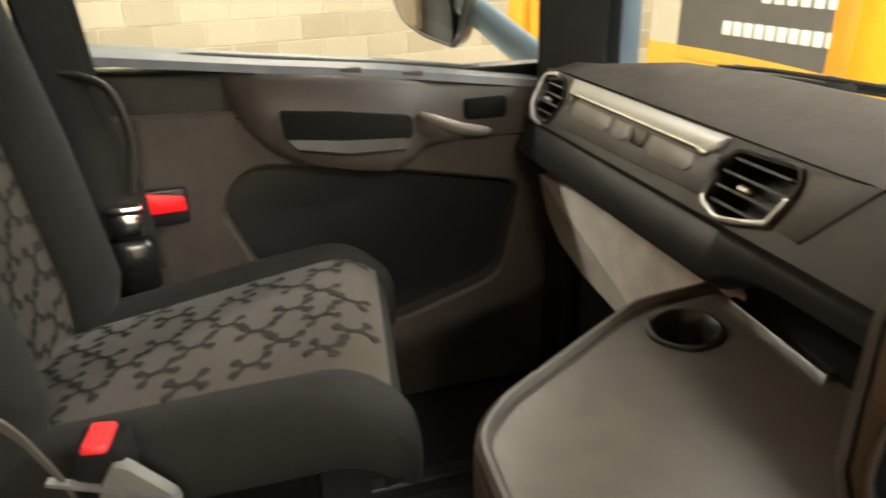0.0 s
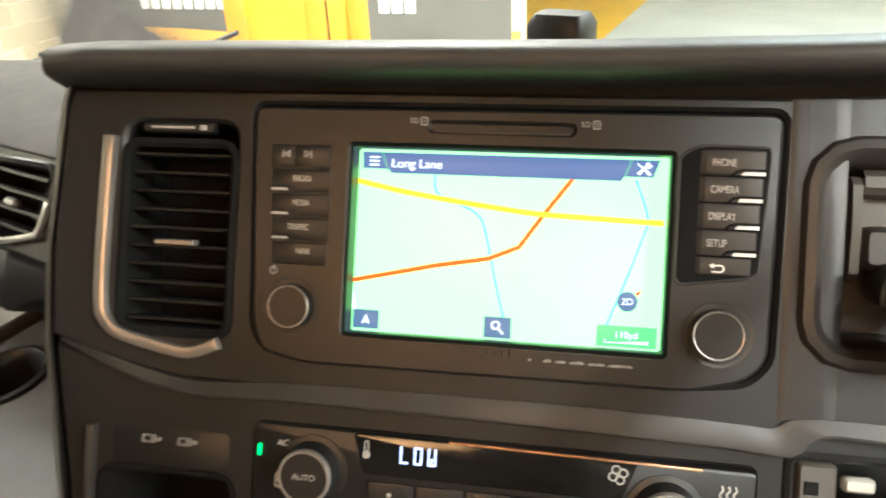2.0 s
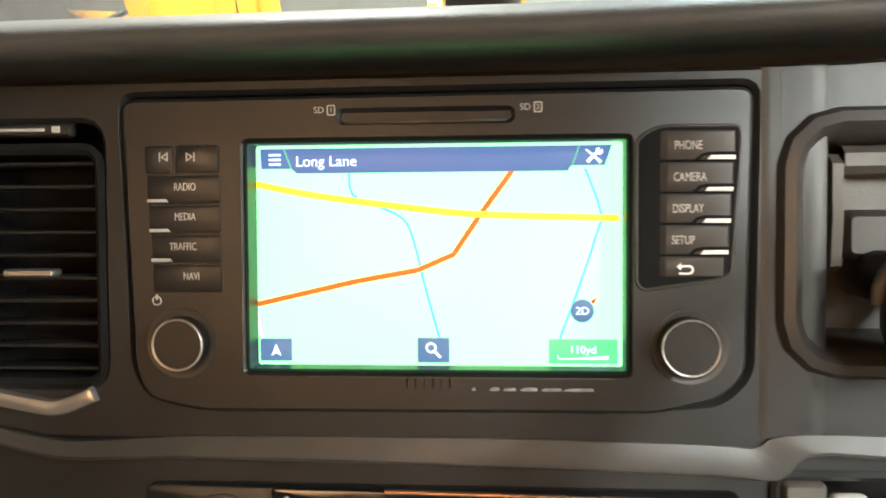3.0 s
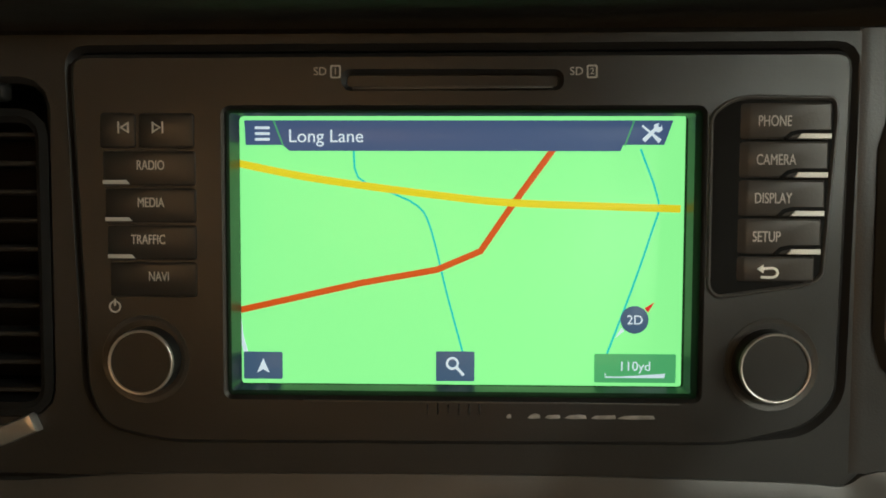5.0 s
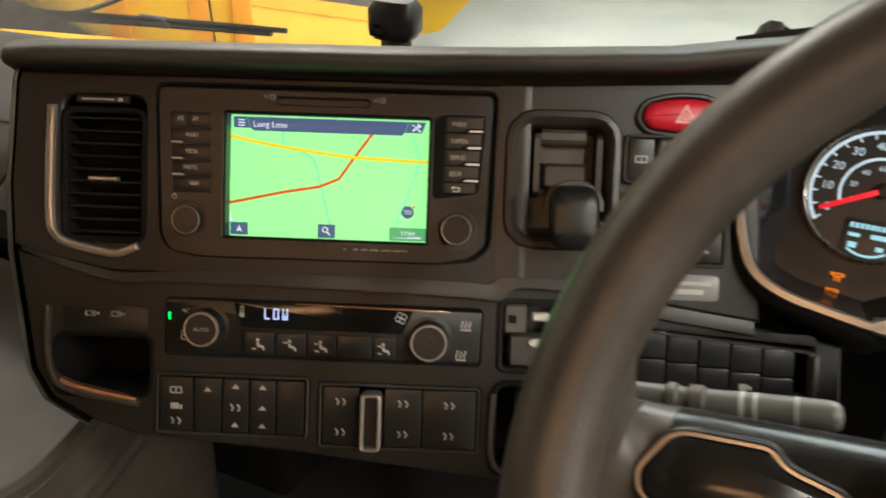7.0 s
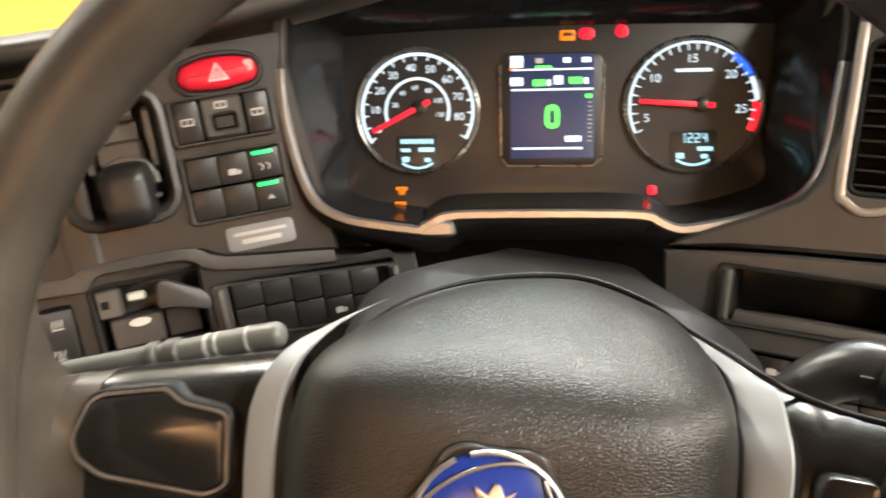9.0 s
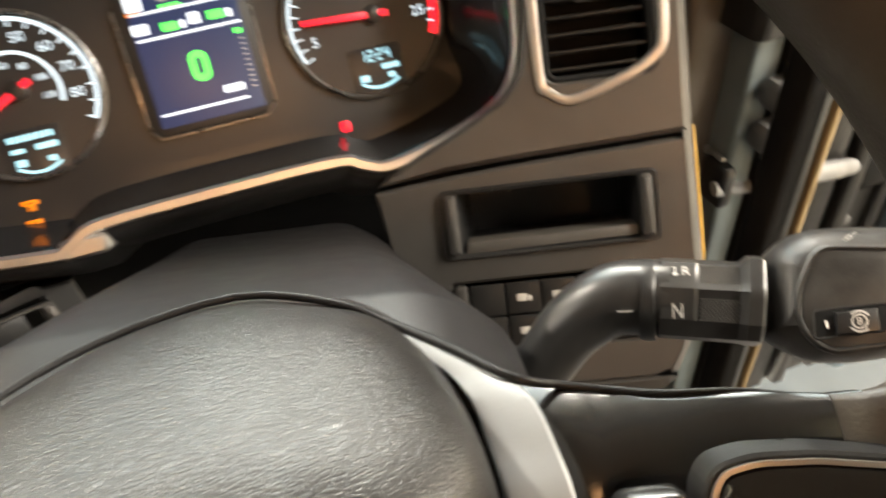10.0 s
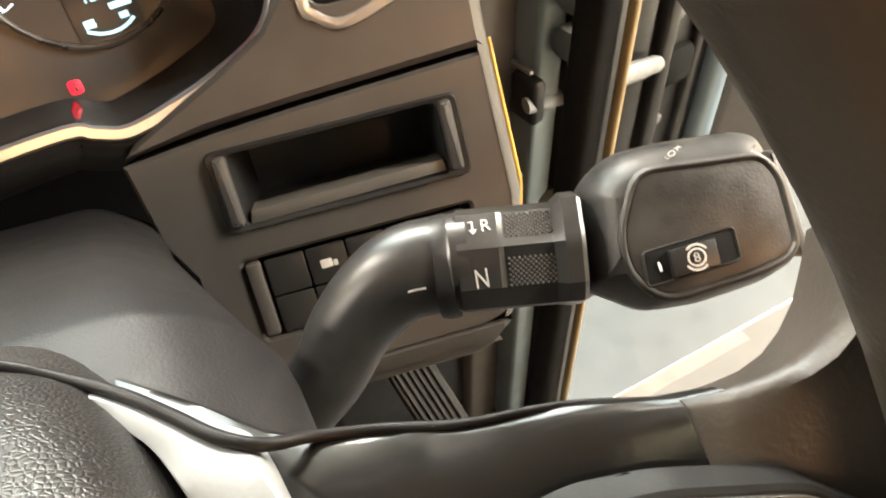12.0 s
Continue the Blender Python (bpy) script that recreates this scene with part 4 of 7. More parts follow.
# ---- key slots: missing cover, clips showing ----
slot = thing("tachograph_slot", off(PC, 0, 0, -4), "open fuse and card recess with clips and a hanging cover", "recess")
bm = B()
hole = rr(217, -186, 298, -134, 4)
loft(bm, [[(x, y, w) for x, y in inset(hole, d)] for d, w in ((-3, 0.5), (-1, 2), (1, 0), (2, -38))], cap0=False)
part("liner", bm, BLACK, slot)
for x0, y0, x1, y1, w0, w1, mt in ((219, -158, 236, -136, -20, 2, GREY), (224, -184, 262, -160, -24, -2, PLASTIC2), (264, -184, 290, -160, -24, -8, BLACK), (222, -150, 228, -144, 2, 3, VOID)):
    bm = B()
    box(bm, x0, y0, w0, x1, y1, w1, 2)
    part("clip_block", bm, mt, slot)
bm = B()
box(bm, 240, -149, -9, 254, -142, -2, 2)
part("clip", bm, PALE, slot, "cream plastic clip")
bm = B()
loft(bm, [[(246 + 8 * math.cos(2 * math.pi * k / 16), -165 + 3.2 * math.sin(2 * math.pi * k / 16), w) for k in range(16)] for w in (-4, 0.5)])
part("clip", bm, PALE, slot)
bm = B()
prism(bm, rounded([(264, -138), (270, -136), (296, -150), (303, -162), (298, -166), (272, -158), (262, -158)], 3), 2, 8, 1.5)
part("hanging_cover", bm, PLASTIC2, slot)
pock = thing("storage_pocket", off(PC, 0, 0, -4), "small open black pocket beneath the card recess", "storage pocket")
bm = B()
hole = rr(214, -268, 288, -197, 8)
loft(bm, [[(x, y, w) for x, y in inset(hole, d)] for d, w in ((-3, 0.5), (-1, 3), (2, 1), (5, -44))], cap0=False)
part("liner", bm, VOID, pock)
bm = B()
strip(bm, smoothed([(213, -205), (212, -250), (222, -266), (250, -270), (286, -272)], 5), 4, -3, 4, 1.4)
part("edge_trim", bm, PLASTIC2, pock)
bm = B()
prism(bm, rr(232, -236, 262, -204, 6), -30, -8, 3)
part("socket", bm, BLACK, pock)

# ---- instrument cluster ----
DIALW = glow("dial_white", (0.7, 0.83, 0.9), 0.8)
NEEDLE = glow("needle_light", (1.0, 0.01, 0.03), 0.9)
LCDC = glow("lcd_cyan", (0.4, 0.75, 0.85), 0.9)
SYMBOL = material("dim_symbol", (0.09, 0.02, 0.012), 0.5, var=0)
AMBER = glow("amber_lamp", (0.85, 0.2, 0.0), 0.8)
REDLAMP = glow("red_lamp", (1.0, 0.006, 0.03), 0.9)
BLUEARC = glow("blue_arc", (0.02, 0.1, 0.9), 1.2)
GREENTXT = glow("display_green", (0.1, 0.95, 0.08), 1.4)
DISPBG = glow("display_navy", (0.012, 0.02, 0.055), 1.0)
SMOKED = material("smoked_gloss_wall", (0.013, 0.0135, 0.015), 0.13, var=0.2, scale=30, stain=0.02)
DARKRING = material("dark_chrome_ring", (0.2, 0.195, 0.19), 0.28, metal=0.85, var=0.06)
FACE = material("dial_face", (0.015, 0.0155, 0.0168), 0.38, bump=0.05)

clus = thing("instrument_cluster", PK, "lit instrument cluster with speedometer, rev counter and trip display", "instrument cluster")
lip = smoothed([(-200, 110), (-203, 72), (-204, 36), (-201, 0), (-191, -40), (-178, -65), (-156, -77), (-128, -82), (-99, -85.5)], 4) + smoothed([(-88, -79), (-70, -74), (10, -73), (67, -74), (80, -79), (94, -84), (118, -81), (143, -75), (172, -64), (187, -46), (194, -18), (199, 20), (202, 43), (203, 80), (200, 110)], 4)


def grow(path, d):
    out = []
    for i, p in enumerate(path):
        a, b = Vector(path[max(i - 1, 0)]), Vector(path[min(i + 1, len(path) - 1)])
        t = (b - a).normalized()
        out.append((p[0] + t.y * d, p[1] - t.x * d))
    return out


def wider(p, q):
    """The flanks slope in further than the lower edge does."""
    k = min(max((p[1] + 72) / 60, 0), 1) if abs(p[0]) > 120 else 0
    k = 1 + 1.35 * k * k * (3 - 2 * k)
    return p[0] + (q[0] - p[0]) * k, p[1] + (q[1] - p[1]) * k


def lip_part(name, rings, mat):
    bm = B()
    loft(bm, [[(*(wider(p, q) if d < -1 else q), w) for p, q in zip(lip, grow(lip, d))] for d, w in rings], closed=False)
    return part(name, bm, mat, clus)


bm = B()
prism(bm, inset(ccw(lip), -2), -12, 0, 0.5)
part("face_plate", bm, FACE, clus)
lip_part("inner_wall", [(-14, -2), (-9, 12), (-4, 44), (-1, 58), (0, 60)], SMOKED)
lip_part("outer_wall", [(4.6, 59.6), (8.5, 57), (14, 46), (22, 10), (28, -30)], PLASTIC)
bm = B()
rings = [[(x, y, w) for x, y in grow(lip, d)[8:len(lip) - 10]] for d, w in ((-2.2, 57), (-1.8, 61.4), (-0.6, 62.8), (3.8, 62.6), (5.0, 61), (5.4, 57))]
loft(bm, rings, closed=False)
part("bezel_trim", bm, SATIN, clus, "satin silver bezel trim")
for a, b in ((0, 9), (len(lip) - 11, len(lip))):
    bm = B()
    loft(bm, [[(x, y, w) for x, y in grow(lip, d)[a:b]] for d, w in ((-2.6, 56), (-2.2, 60), (-0.8, 61.5), (6.4, 61.5), (7.8, 60), (8, 56))], closed=False)
    part("upper_lip", bm, PLASTIC2, clus)
# brow over the dials
bm = B()
loft(bm, [[(u, v, w) for v, w in ((112 - 0.0006 * u * u, 40), (116 - 0.0006 * u * u, 75), (122 - 0.0006 * u * u, 78), (126 - 0.0006 * u * u, 60), (128 - 0.0006 * u * u, -200))] for u in range(-225, 226, 25)], closed=False)
part("brow", bm, BLACK, clus)
bm = B()
loft(bm, [[(u, v, w) for v, w in ((73.5 - 0.00012 * u * u, -1), (74.5 - 0.00012 * u * u, 1.5), (92 - 0.0004 * u * u, 20), (112 - 0.0006 * u * u, 40.5))] for u in range(-200, 201, 20)], closed=False)
part("upper_wall", bm, SMOKED, clus, "glossy smoked upper wall")


def gauge(cx, cy, r, sweep, zero):
    bm = B()
    lathe(bm, cx, cy, [(r + 4, -1), (r + 4, 4), (r + 2.6, 5), (r + 1.2, 4), (r + 0.6, -0.5)], 48)
    g = part("gauge_ring", bm, DARKRING, clus)
    bm = B()
    lathe(bm, cx, cy, [(r + 0.5, 0), (r + 0.5, 0.8), (r * 0.5, 0.8), (0.5, 0.8)], 48)
    part("dial", bm, FACE, g)
    return g


def arc(owner, cx, cy, r, wd, a0, a1, mat, name="scale_arc", w=1.2):
    n = max(4, int(abs(a1 - a0) / 5))
    bm = B()
    strip(bm, [(cx + r * math.cos(radians(a0 + (a1 - a0) * k / n)), cy + r * math.sin(radians(a0 + (a1 - a0) * k / n))) for k in range(n + 1)], wd, w - 0.4, w, 0.05)
    return part(name, bm, mat, owner)


def ticks(owner, cx, cy, r0, r1, angles, wd, mat):
    for a in angles:
        c, s = math.cos(radians(a)), math.sin(radians(a))
        bm = B()
        strip(bm, [(cx + r0 * c, cy + r0 * s), (cx + r1 * c, cy + r1 * s)], wd, 0.8, 1.3, 0.05)
        part("tick", bm, mat, owner)


def needle(owner, cx, cy, a, length):
    c, s = math.cos(radians(a)), math.sin(radians(a))
    bm = B()
    strip(bm, [(cx - 10 * c, cy - 10 * s), (cx - 4 * c, cy - 4 * s)], 4.0, 4, 6, 0.5)
    strip(bm, [(cx + 4 * c, cy + 4 * s), (cx + length * c, cy + length * s)], [4.2, 3.2], 4, 6, 0.5)
    part("needle", bm, NEEDLE, owner, "lit red needle")
    bm = B()
    lathe(bm, cx, cy, [(6, 1), (6, 4.5), (4.5, 5.5), (0.4, 5.5)], 20)
    part("hub", bm, BLACK, owner)


CXL, CYL, CXR, CYR = -109, 8, 112, 9
g = gauge(CXL, CYL, 48, 260, 0)
arc(g, CXL, CYL, 46.4, 2.6, 214, -30, DIALW)
arc(g, CXL, CYL, 26.5, 2.2, 200, -18, DIALW)
ticks(g, CXL, CYL, 41.5, 45.5, [212 - 13.4 * k for k in range(19)], 1.2, DIALW)
for k in range(9):
    a = radians(205 - 26.7 * k)
    words(str(10 * k) if k else "0", 8.6, DIALW, g, CXL + 35.5 * math.cos(a), CYL + 35.5 * math.sin(a), 1.3, align="CENTER")
for k in range(7):
    a = radians(200 - 35 * k)
    words(str(20 * k) if k else "0", 5.4, DIALW, g, CXL + 19 * math.cos(a), CYL + 19 * math.sin(a), 1.3, align="CENTER")
needle(g, CXL + 2, CYL + 3, 207, 44)
g2 = gauge(CXR, CYR, 50, 260, 0)
arc(g2, CXR, CYR, 49, 1.8, 206, 52, DIALW)
arc(g2, CXR, CYR, 48.5, 4.5, 52, 28, BLUEARC)
arc(g2, CXR, CYR, 48.5, 3.5, 26, 4, DIALW)
arc(g2, CXR, CYR, 48.5, 6, 2, -25, glow("red_arc", (1.0, 0.01, 0.02), 1.2))
ticks(g2, CXR, CYR, 43, 48, [206 - 9.2 * k for k in range(25)], 1.0, DIALW)
for s, a in (("5", 196), ("10", 144), ("15", 92), ("20", 40), ("25", -6)):
    words(s, 9.4, DIALW, g2, CXR + 37 * math.cos(radians(a)), CYR + 36 * math.sin(radians(a)), 1.3, align="CENTER")
bar(CXR - 14, CYR + 26, CXR + 14, CYR + 28.5, 1.3, DIALW, g2, "printed_line")
needle(g2, CXR + 6, CYR, 176, 48)
for cx, cy, rows in ((-109, -25, 3), (113, -24, 3)):
    bm = B()
    prism(bm, rr(cx - 18, cy - 15, cx + 18, cy + 13, 2), 0, 1.4, 0.2)
    d = part("trip_display", bm, FACE, clus, "small lit trip display")
    if cx > 0:
        for k, c in enumerate("1224"):
            segments(d, LCDC, cx - 10 + 5.6 * k, cy + 3.5, 7.4, c, 1.7)
        bar(cx + 3, cy - 3, cx + 15, cy + 0.4, 1.7, LCDC, d, "digit_bar")
    else:
        for k in range(8):
            bar(cx - 14 + 3.5 * k, cy + 6, cx - 11.4 + 3.5 * k, cy + 10, 1.7, LCDC, d, "digit_bar")
        bar(cx - 14, cy - 0.6, cx - 6, cy + 2.2, 1.7, LCDC, d, "digit_bar")
        bar(cx + 1, cy - 0.6, cx + 14, cy + 3, 1.7, LCDC, d, "digit_bar")
    bar(cx - 13, cy - 9, cx - 7, cy - 4.6, 1.7, LCDC, d, "pump_icon")
    bar(cx + 6, cy - 9, cx + 11, cy - 5.6, 1.7, LCDC, d, "tank_icon")
    arc(d, cx, cy + 8, 22, 1.8, 234, 306, LCDC, "level_arc", 1.7)
# trip computer
bm = B()
prism(bm, rounded([(-40, 46), (-36, 54), (38, 52), (42, 44), (41, -30), (34, -37), (-34, -37), (-39, -30)], 4), -1, 3.5, 1)
part("display_frame", bm, BLACK, clus)
for edge in ([(-40.5, 44), (-39.5, -30)], [(42.5, 42), (41.5, -30)], [(-39, -32), (-34, -38), (34, -38), (41, -32)]):
    bm = B()
    strip(bm, edge, 1.5, 2.4, 4.4, 0.4)
    part("frame_edge", bm, DARKRING, clus)
bm = B()
prism(bm, rr(-32, -32, 35, 51, 1), 3, 3.9, 0.1)
disp = part("display", bm, DISPBG, clus, "lit driver information display")


def dbar(x0, y0, x1, y1, mat, name="display_line"):
    return bar(x0, y0, x1, y1, 4.3, mat, disp, name)


bm = B()
plate(bm, rr(-4, -8, 7.5, 11, 5, 4), [rr(-0.4, -4, 3.9, 7, 2, 3)], 3.8, 4.3, 0.05)
part("numeral_zero", bm, GREENTXT, disp)
dbar(-31, 38.4, 34, 39.6, MAPWHITE)
dbar(-31, 22.4, 34, 23.8, MAPWHITE)
dbar(-30, -24.6, 26, -23.2, MAPWHITE)
dbar(12, -18.6, 25, -14, MAPWHITE, "unit_print")
for x0, x1, y0, y1, mt in ((-32, -22, 41, 50, MAPWHITE), (-12, -6, 44, 48, LEGEND), (10, 16, 44, 48, MAPWHITE), (25, 32, 44, 48, MAPWHITE), (-12, 1, 39.8, 42, GREENTXT), (-32, -22, 26.5, 33, MAPWHITE), (-14, -4, 26, 31, GREENTXT), (-2.5, 0.5, 26, 31, MAPWHITE), (3, 10, 27, 34, MAPWHITE), (15, 25, 27.4, 32.6, GREENTXT), (26.5, 30, 27, 32, MAPWHITE), (28, 33, 16, 19, GREENTXT), (-33, -24, 38.6, 40.4, AMBER)):
    dbar(x0, y0, x1, y1, mt, "display_icon")
for k in range(10):
    dbar(30, 12 - 3.4 * k, 33, 13 - 3.4 * k, LEGEND, "gauge_tick")
# warning lamps and two of their reflections: lit shapes with darker symbols in them
# the entries at y -70 are reflections in the lower wall, built glowing
LAMPS_AND_REFLECTIONS = (("engine", -123, -58, 11, 7.5, AMBER), ("engine", -124, -70, 10, 6.5, AMBER), ("belt", 82, -58, 8, 8.5, REDLAMP), ("dot", 79.5, -70, 7, 6.5, REDLAMP),
         ("box", 13.5, 66, 13.5, 9, AMBER), ("oval", 28.5, 67, 14, 10, REDLAMP), ("oval", 56, 68, 11, 11, REDLAMP))
for kind, x, y, wd, h, mt in LAMPS_AND_REFLECTIONS:
    hw, hh = wd * 0.45, h * 0.45
    bm, sy = B(), B()
    if kind == "engine":
        prism(bm, [(x - hw, y + hh), (x + hw, y + hh), (x + hw, y + hh * 0.1), (x + hw * 0.5, y + hh * 0.1), (x + hw * 0.5, y - hh), (x - hw * 0.4, y - hh), (x - hw * 0.4, y), (x - hw, y + hh * 0.3)], 0, 0.8, 0.1)
        prism(sy, rr(x - hw * 0.5, y + hh * 0.35, x + hw * 0.55, y + hh * 0.55, 0.2, 1), 0.7, 1.0, 0.05)
        prism(sy, rr(x - hw * 0.1, y - hh, x + hw * 0.12, y - hh * 0.1, 0.2, 1), 0.7, 1.0, 0.05)
    else:
        prism(bm, rr(x - hw, y - hh, x + hw, y + hh, h * (0.12 if kind == "box" else 0.25 if kind == "belt" else 0.42), 4), 0, 0.8, 0.1)
        if kind == "box":
            prism(sy, rr(x - hw * 0.6, y - hh * 0.15, x + hw * 0.7, y + hh * 0.5, 0.4, 1), 0.7, 1.0, 0.05)
        elif kind == "belt":
            prism(sy, rr(x - hw * 0.25, y - hh * 0.65, x + hw * 0.25, y + hh * 0.1, 0.4, 1), 0.7, 1.0, 0.05)
            prism(sy, circle(x, y + hh * 0.4, hw * 0.24, 10), 0.7, 1.0, 0.05)
        elif kind == "oval":
            plate(sy, circle(x, y, h * 0.24, 14), [circle(x, y, h * 0.15, 14)], 0.7, 1.0, 0.05)
    lamp = part("lamp_and_reflection_glow", bm, mt, clus, "lit warning lamp and reflection glow")
    part("symbol", sy, SYMBOL, lamp)
bm = B()
box(bm, -99, -92, 30, -72, -80, 62, 3)
part("reset_lever", bm, SATIN, clus)

# ---- panel by the driver's door ----
bm = B()
plate(bm, [(-46, 5), (-40, -40), (-30, -60), (-30, -131), (20, -131), (112, -130), (127, -126), (136, -112), (146, -60), (144.5, 18), (40, 13), (0, 10)], [rr(-4, -39, 122, -1, 3), rr(-5, -103, 120, -58, 2)], -50, 0, 2)
ob = part("door_side_panel", bm, PLASTIC2, dash)
ob.matrix_local = PR
bm = B()
loft(bm, [[(u, -131 + k * (v + 131), w) for u, v in ((-32, -148), (20, -147), (60, -147.5), (104, -147.5), (115, -145), (124, -137), (129, -126))] for k, w in ((-0.05, -4), (0.0, -1.2), (0.06, -0.4), (0.9, -3.5), (1.0, -5.5), (1.02, -9), (0.9, -40))], closed=False)
ob = part("lower_lip", bm, PLASTIC2, dash)
ob.matrix_local = PR
bm = B()
plate(bm, [(-44, 8), (0, 13.5), (40, 16), (144.5, 21), (146, 195), (58, 195), (57, 105), (50, 66), (38, 52), (12, 38), (-36, 15)], [rr(66, 59, 128, 159, 7)], -50, 2, 3)
ob = part("vent_panel", bm, PLASTIC2, dash)
ob.matrix_local = PR
bm = B()
edge = [(146, 190), (144.5, 22), (146, -60), (136, -112), (128, -128)]
loft(bm, [[(u + d, v, w) for u, v in edge] for d, w in ((-3, 0.5), (2, -3), (5, -12), (10, -80), (10, -200))], closed=False)
ob = part("end_cheek", bm, PLASTIC2, dash)
ob.matrix_local = PR
bm = B()
loft(bm, [[(u, -143 - d * 0.6, w) for u in (-60, 20, 100, 122)] for d, w in ((-2, -1), (4, -10), (12, -60), (30, -160))], closed=False)
ob = part("underside", bm, GREY, dash)
ob.matrix_local = PR

bm = B()
prism(bm, [(-28, -146), (20, -148), (137, -130), (140, 190), (62, 190), (40, 14), (-30, 0)], -90, -62, 1)
ob = part("panel_backing", bm, VOID, dash)
ob.matrix_local = PR

# yellow bar painted in for a reflection from outside on the cheek's edge
bm = B()
tube(bm, [(u + 9.5, v, -30) for u, v in edge[1:]], 1.5, 8)
ob = part("edge_reflection", bm, material("yellow_reflection", (0.4, 0.23, 0.03), 0.5, var=0.2, scale=30), dash, "thin yellow reflection line along the panel's edge")
ob.matrix_local = PR

tray = thing("coin_tray", PR, "open black letterbox tray with ribbed ends in the dashboard", "storage tray")
hole = rr(4, -39, 113, -1, 2)
bm = B()
loft(bm, [[(x, y, w) for x, y in p] for p, w in ((rr(-7, -42, 125, 2, 4), 0), (rr(-6, -41, 124, 1, 4), 3), (rr(4, -39, 113, -1, 2), 2), (rr(6, -36, 112, -2, 2), -6), (rr(8, -34, 110, -2, 2), -60))], cap0=False)
part("liner", bm, BLACK, tray)
for a in (-3, 114):
    bm = B()
    prism(bm, rr(a, -38, a + 7, -1, 2), 0, 7, 2.5)
    part("end_rib", bm, PLASTIC2, tray)
bm = B()
prism(bm, [(6, -39), (112, -37.5), (111, -31), (8, -32)], -20, 1, 1)
part("sill", bm, GREY, tray)
bank = thing("switch_bank", PR, "black blank switch covers in two rows below the tray", "switches", "dashboard switch banks")
for r in range(2):
    for k in range(5):
        a, y = 6 + 22 * k, -80 - 21.5 * r
        c = key(a, y, a + 21, y + 20.5, 1.5, BLACK, bank, "blank_cover")
        if k in (1, 2) and (r, k) != (1, 2):
            cluster_icon(c, a + 10.5, y + 11, 1.7, 1)
bm = B()
prism(bm, rr(-4, -101, 4, -59, 2), -2, 3, 1.5)
part("end_rib", bm, PLASTIC2, bank)

# ---- steering wheel ----
wheel = thing("steering_wheel", PW, "black leather steering wheel with silver trims and a blue badge", "steering wheel")
bm = B()
R0, rt, n1, n2 = 187, 16.5, 96, 18
vs = [[bm.verts.new((2 + (R0 + rt * math.cos(b)) * math.cos(a), 18 + (R0 + rt * math.cos(b)) * math.sin(a), 29 + rt * math.sin(b))) for b in [2 * math.pi * j / n2 for j in range(n2)]] for a in [2 * math.pi * i / n1 for i in range(n1)]]
for i in range(n1):
    for j in range(n2):
        bm.faces.new((vs[i][j], vs[(i + 1) % n1][j], vs[(i + 1) % n1][(j + 1) % n2], vs[i][(j + 1) % n2]))
part("rim", bm, RIMLEATHER, wheel)


def tilt(w, u):
    return w - 0.17 * (u - 8)


def drop(v):
    """How far the hub's top rolls away from the driver."""
    x = (v - 41) / 3.4
    return 2.0 * 3.4 * math.log1p(math.exp(min(x, 30)))


def to_rim(p, sgn):
    """The spokes' outer ends sweep up to the rim, which stands proud of the hub."""
    far = 160 if sgn < 0 else 140
    k = min(1, max(0, (abs(p[0]) - far) / 42))
    k = 0.105 * k * k * (3 - 2 * k)
    top = CTOP[sgn]
    return tuple(a + (b - a) * k for a, b in zip(p, top))


CTOP = {-1: (13, 70, 285), 1: (102, 99, 87)}
pad = rounded([(-60, -90), (76, -90), (86, -10), (86, 20), (81, 48), (62, 66), (20, 75), (-18, 70), (-46, 58), (-66, 40), (-70, 15), (-68, -30)], 14, 5)
bm = B()
loft(bm, [[(8 + (x - 8) * s, y * s - 8 * (1 - s), tilt(w - drop(y * s - 8 * (1 - s)), 8 + (x - 8) * s)) for x, y in pad] for s, w in ((1.0, -40), (1.0, -14), (0.99, -4), (0.965, 3), (0.92, 9), (0.86, 13), (0.78, 16), (0.66, 18.5), (0.5, 19.5), (0.34, 20), (0.16, 20))])
part("airbag_pad", bm, LEATHER, wheel, "grained black airbag pad", smooth=80)
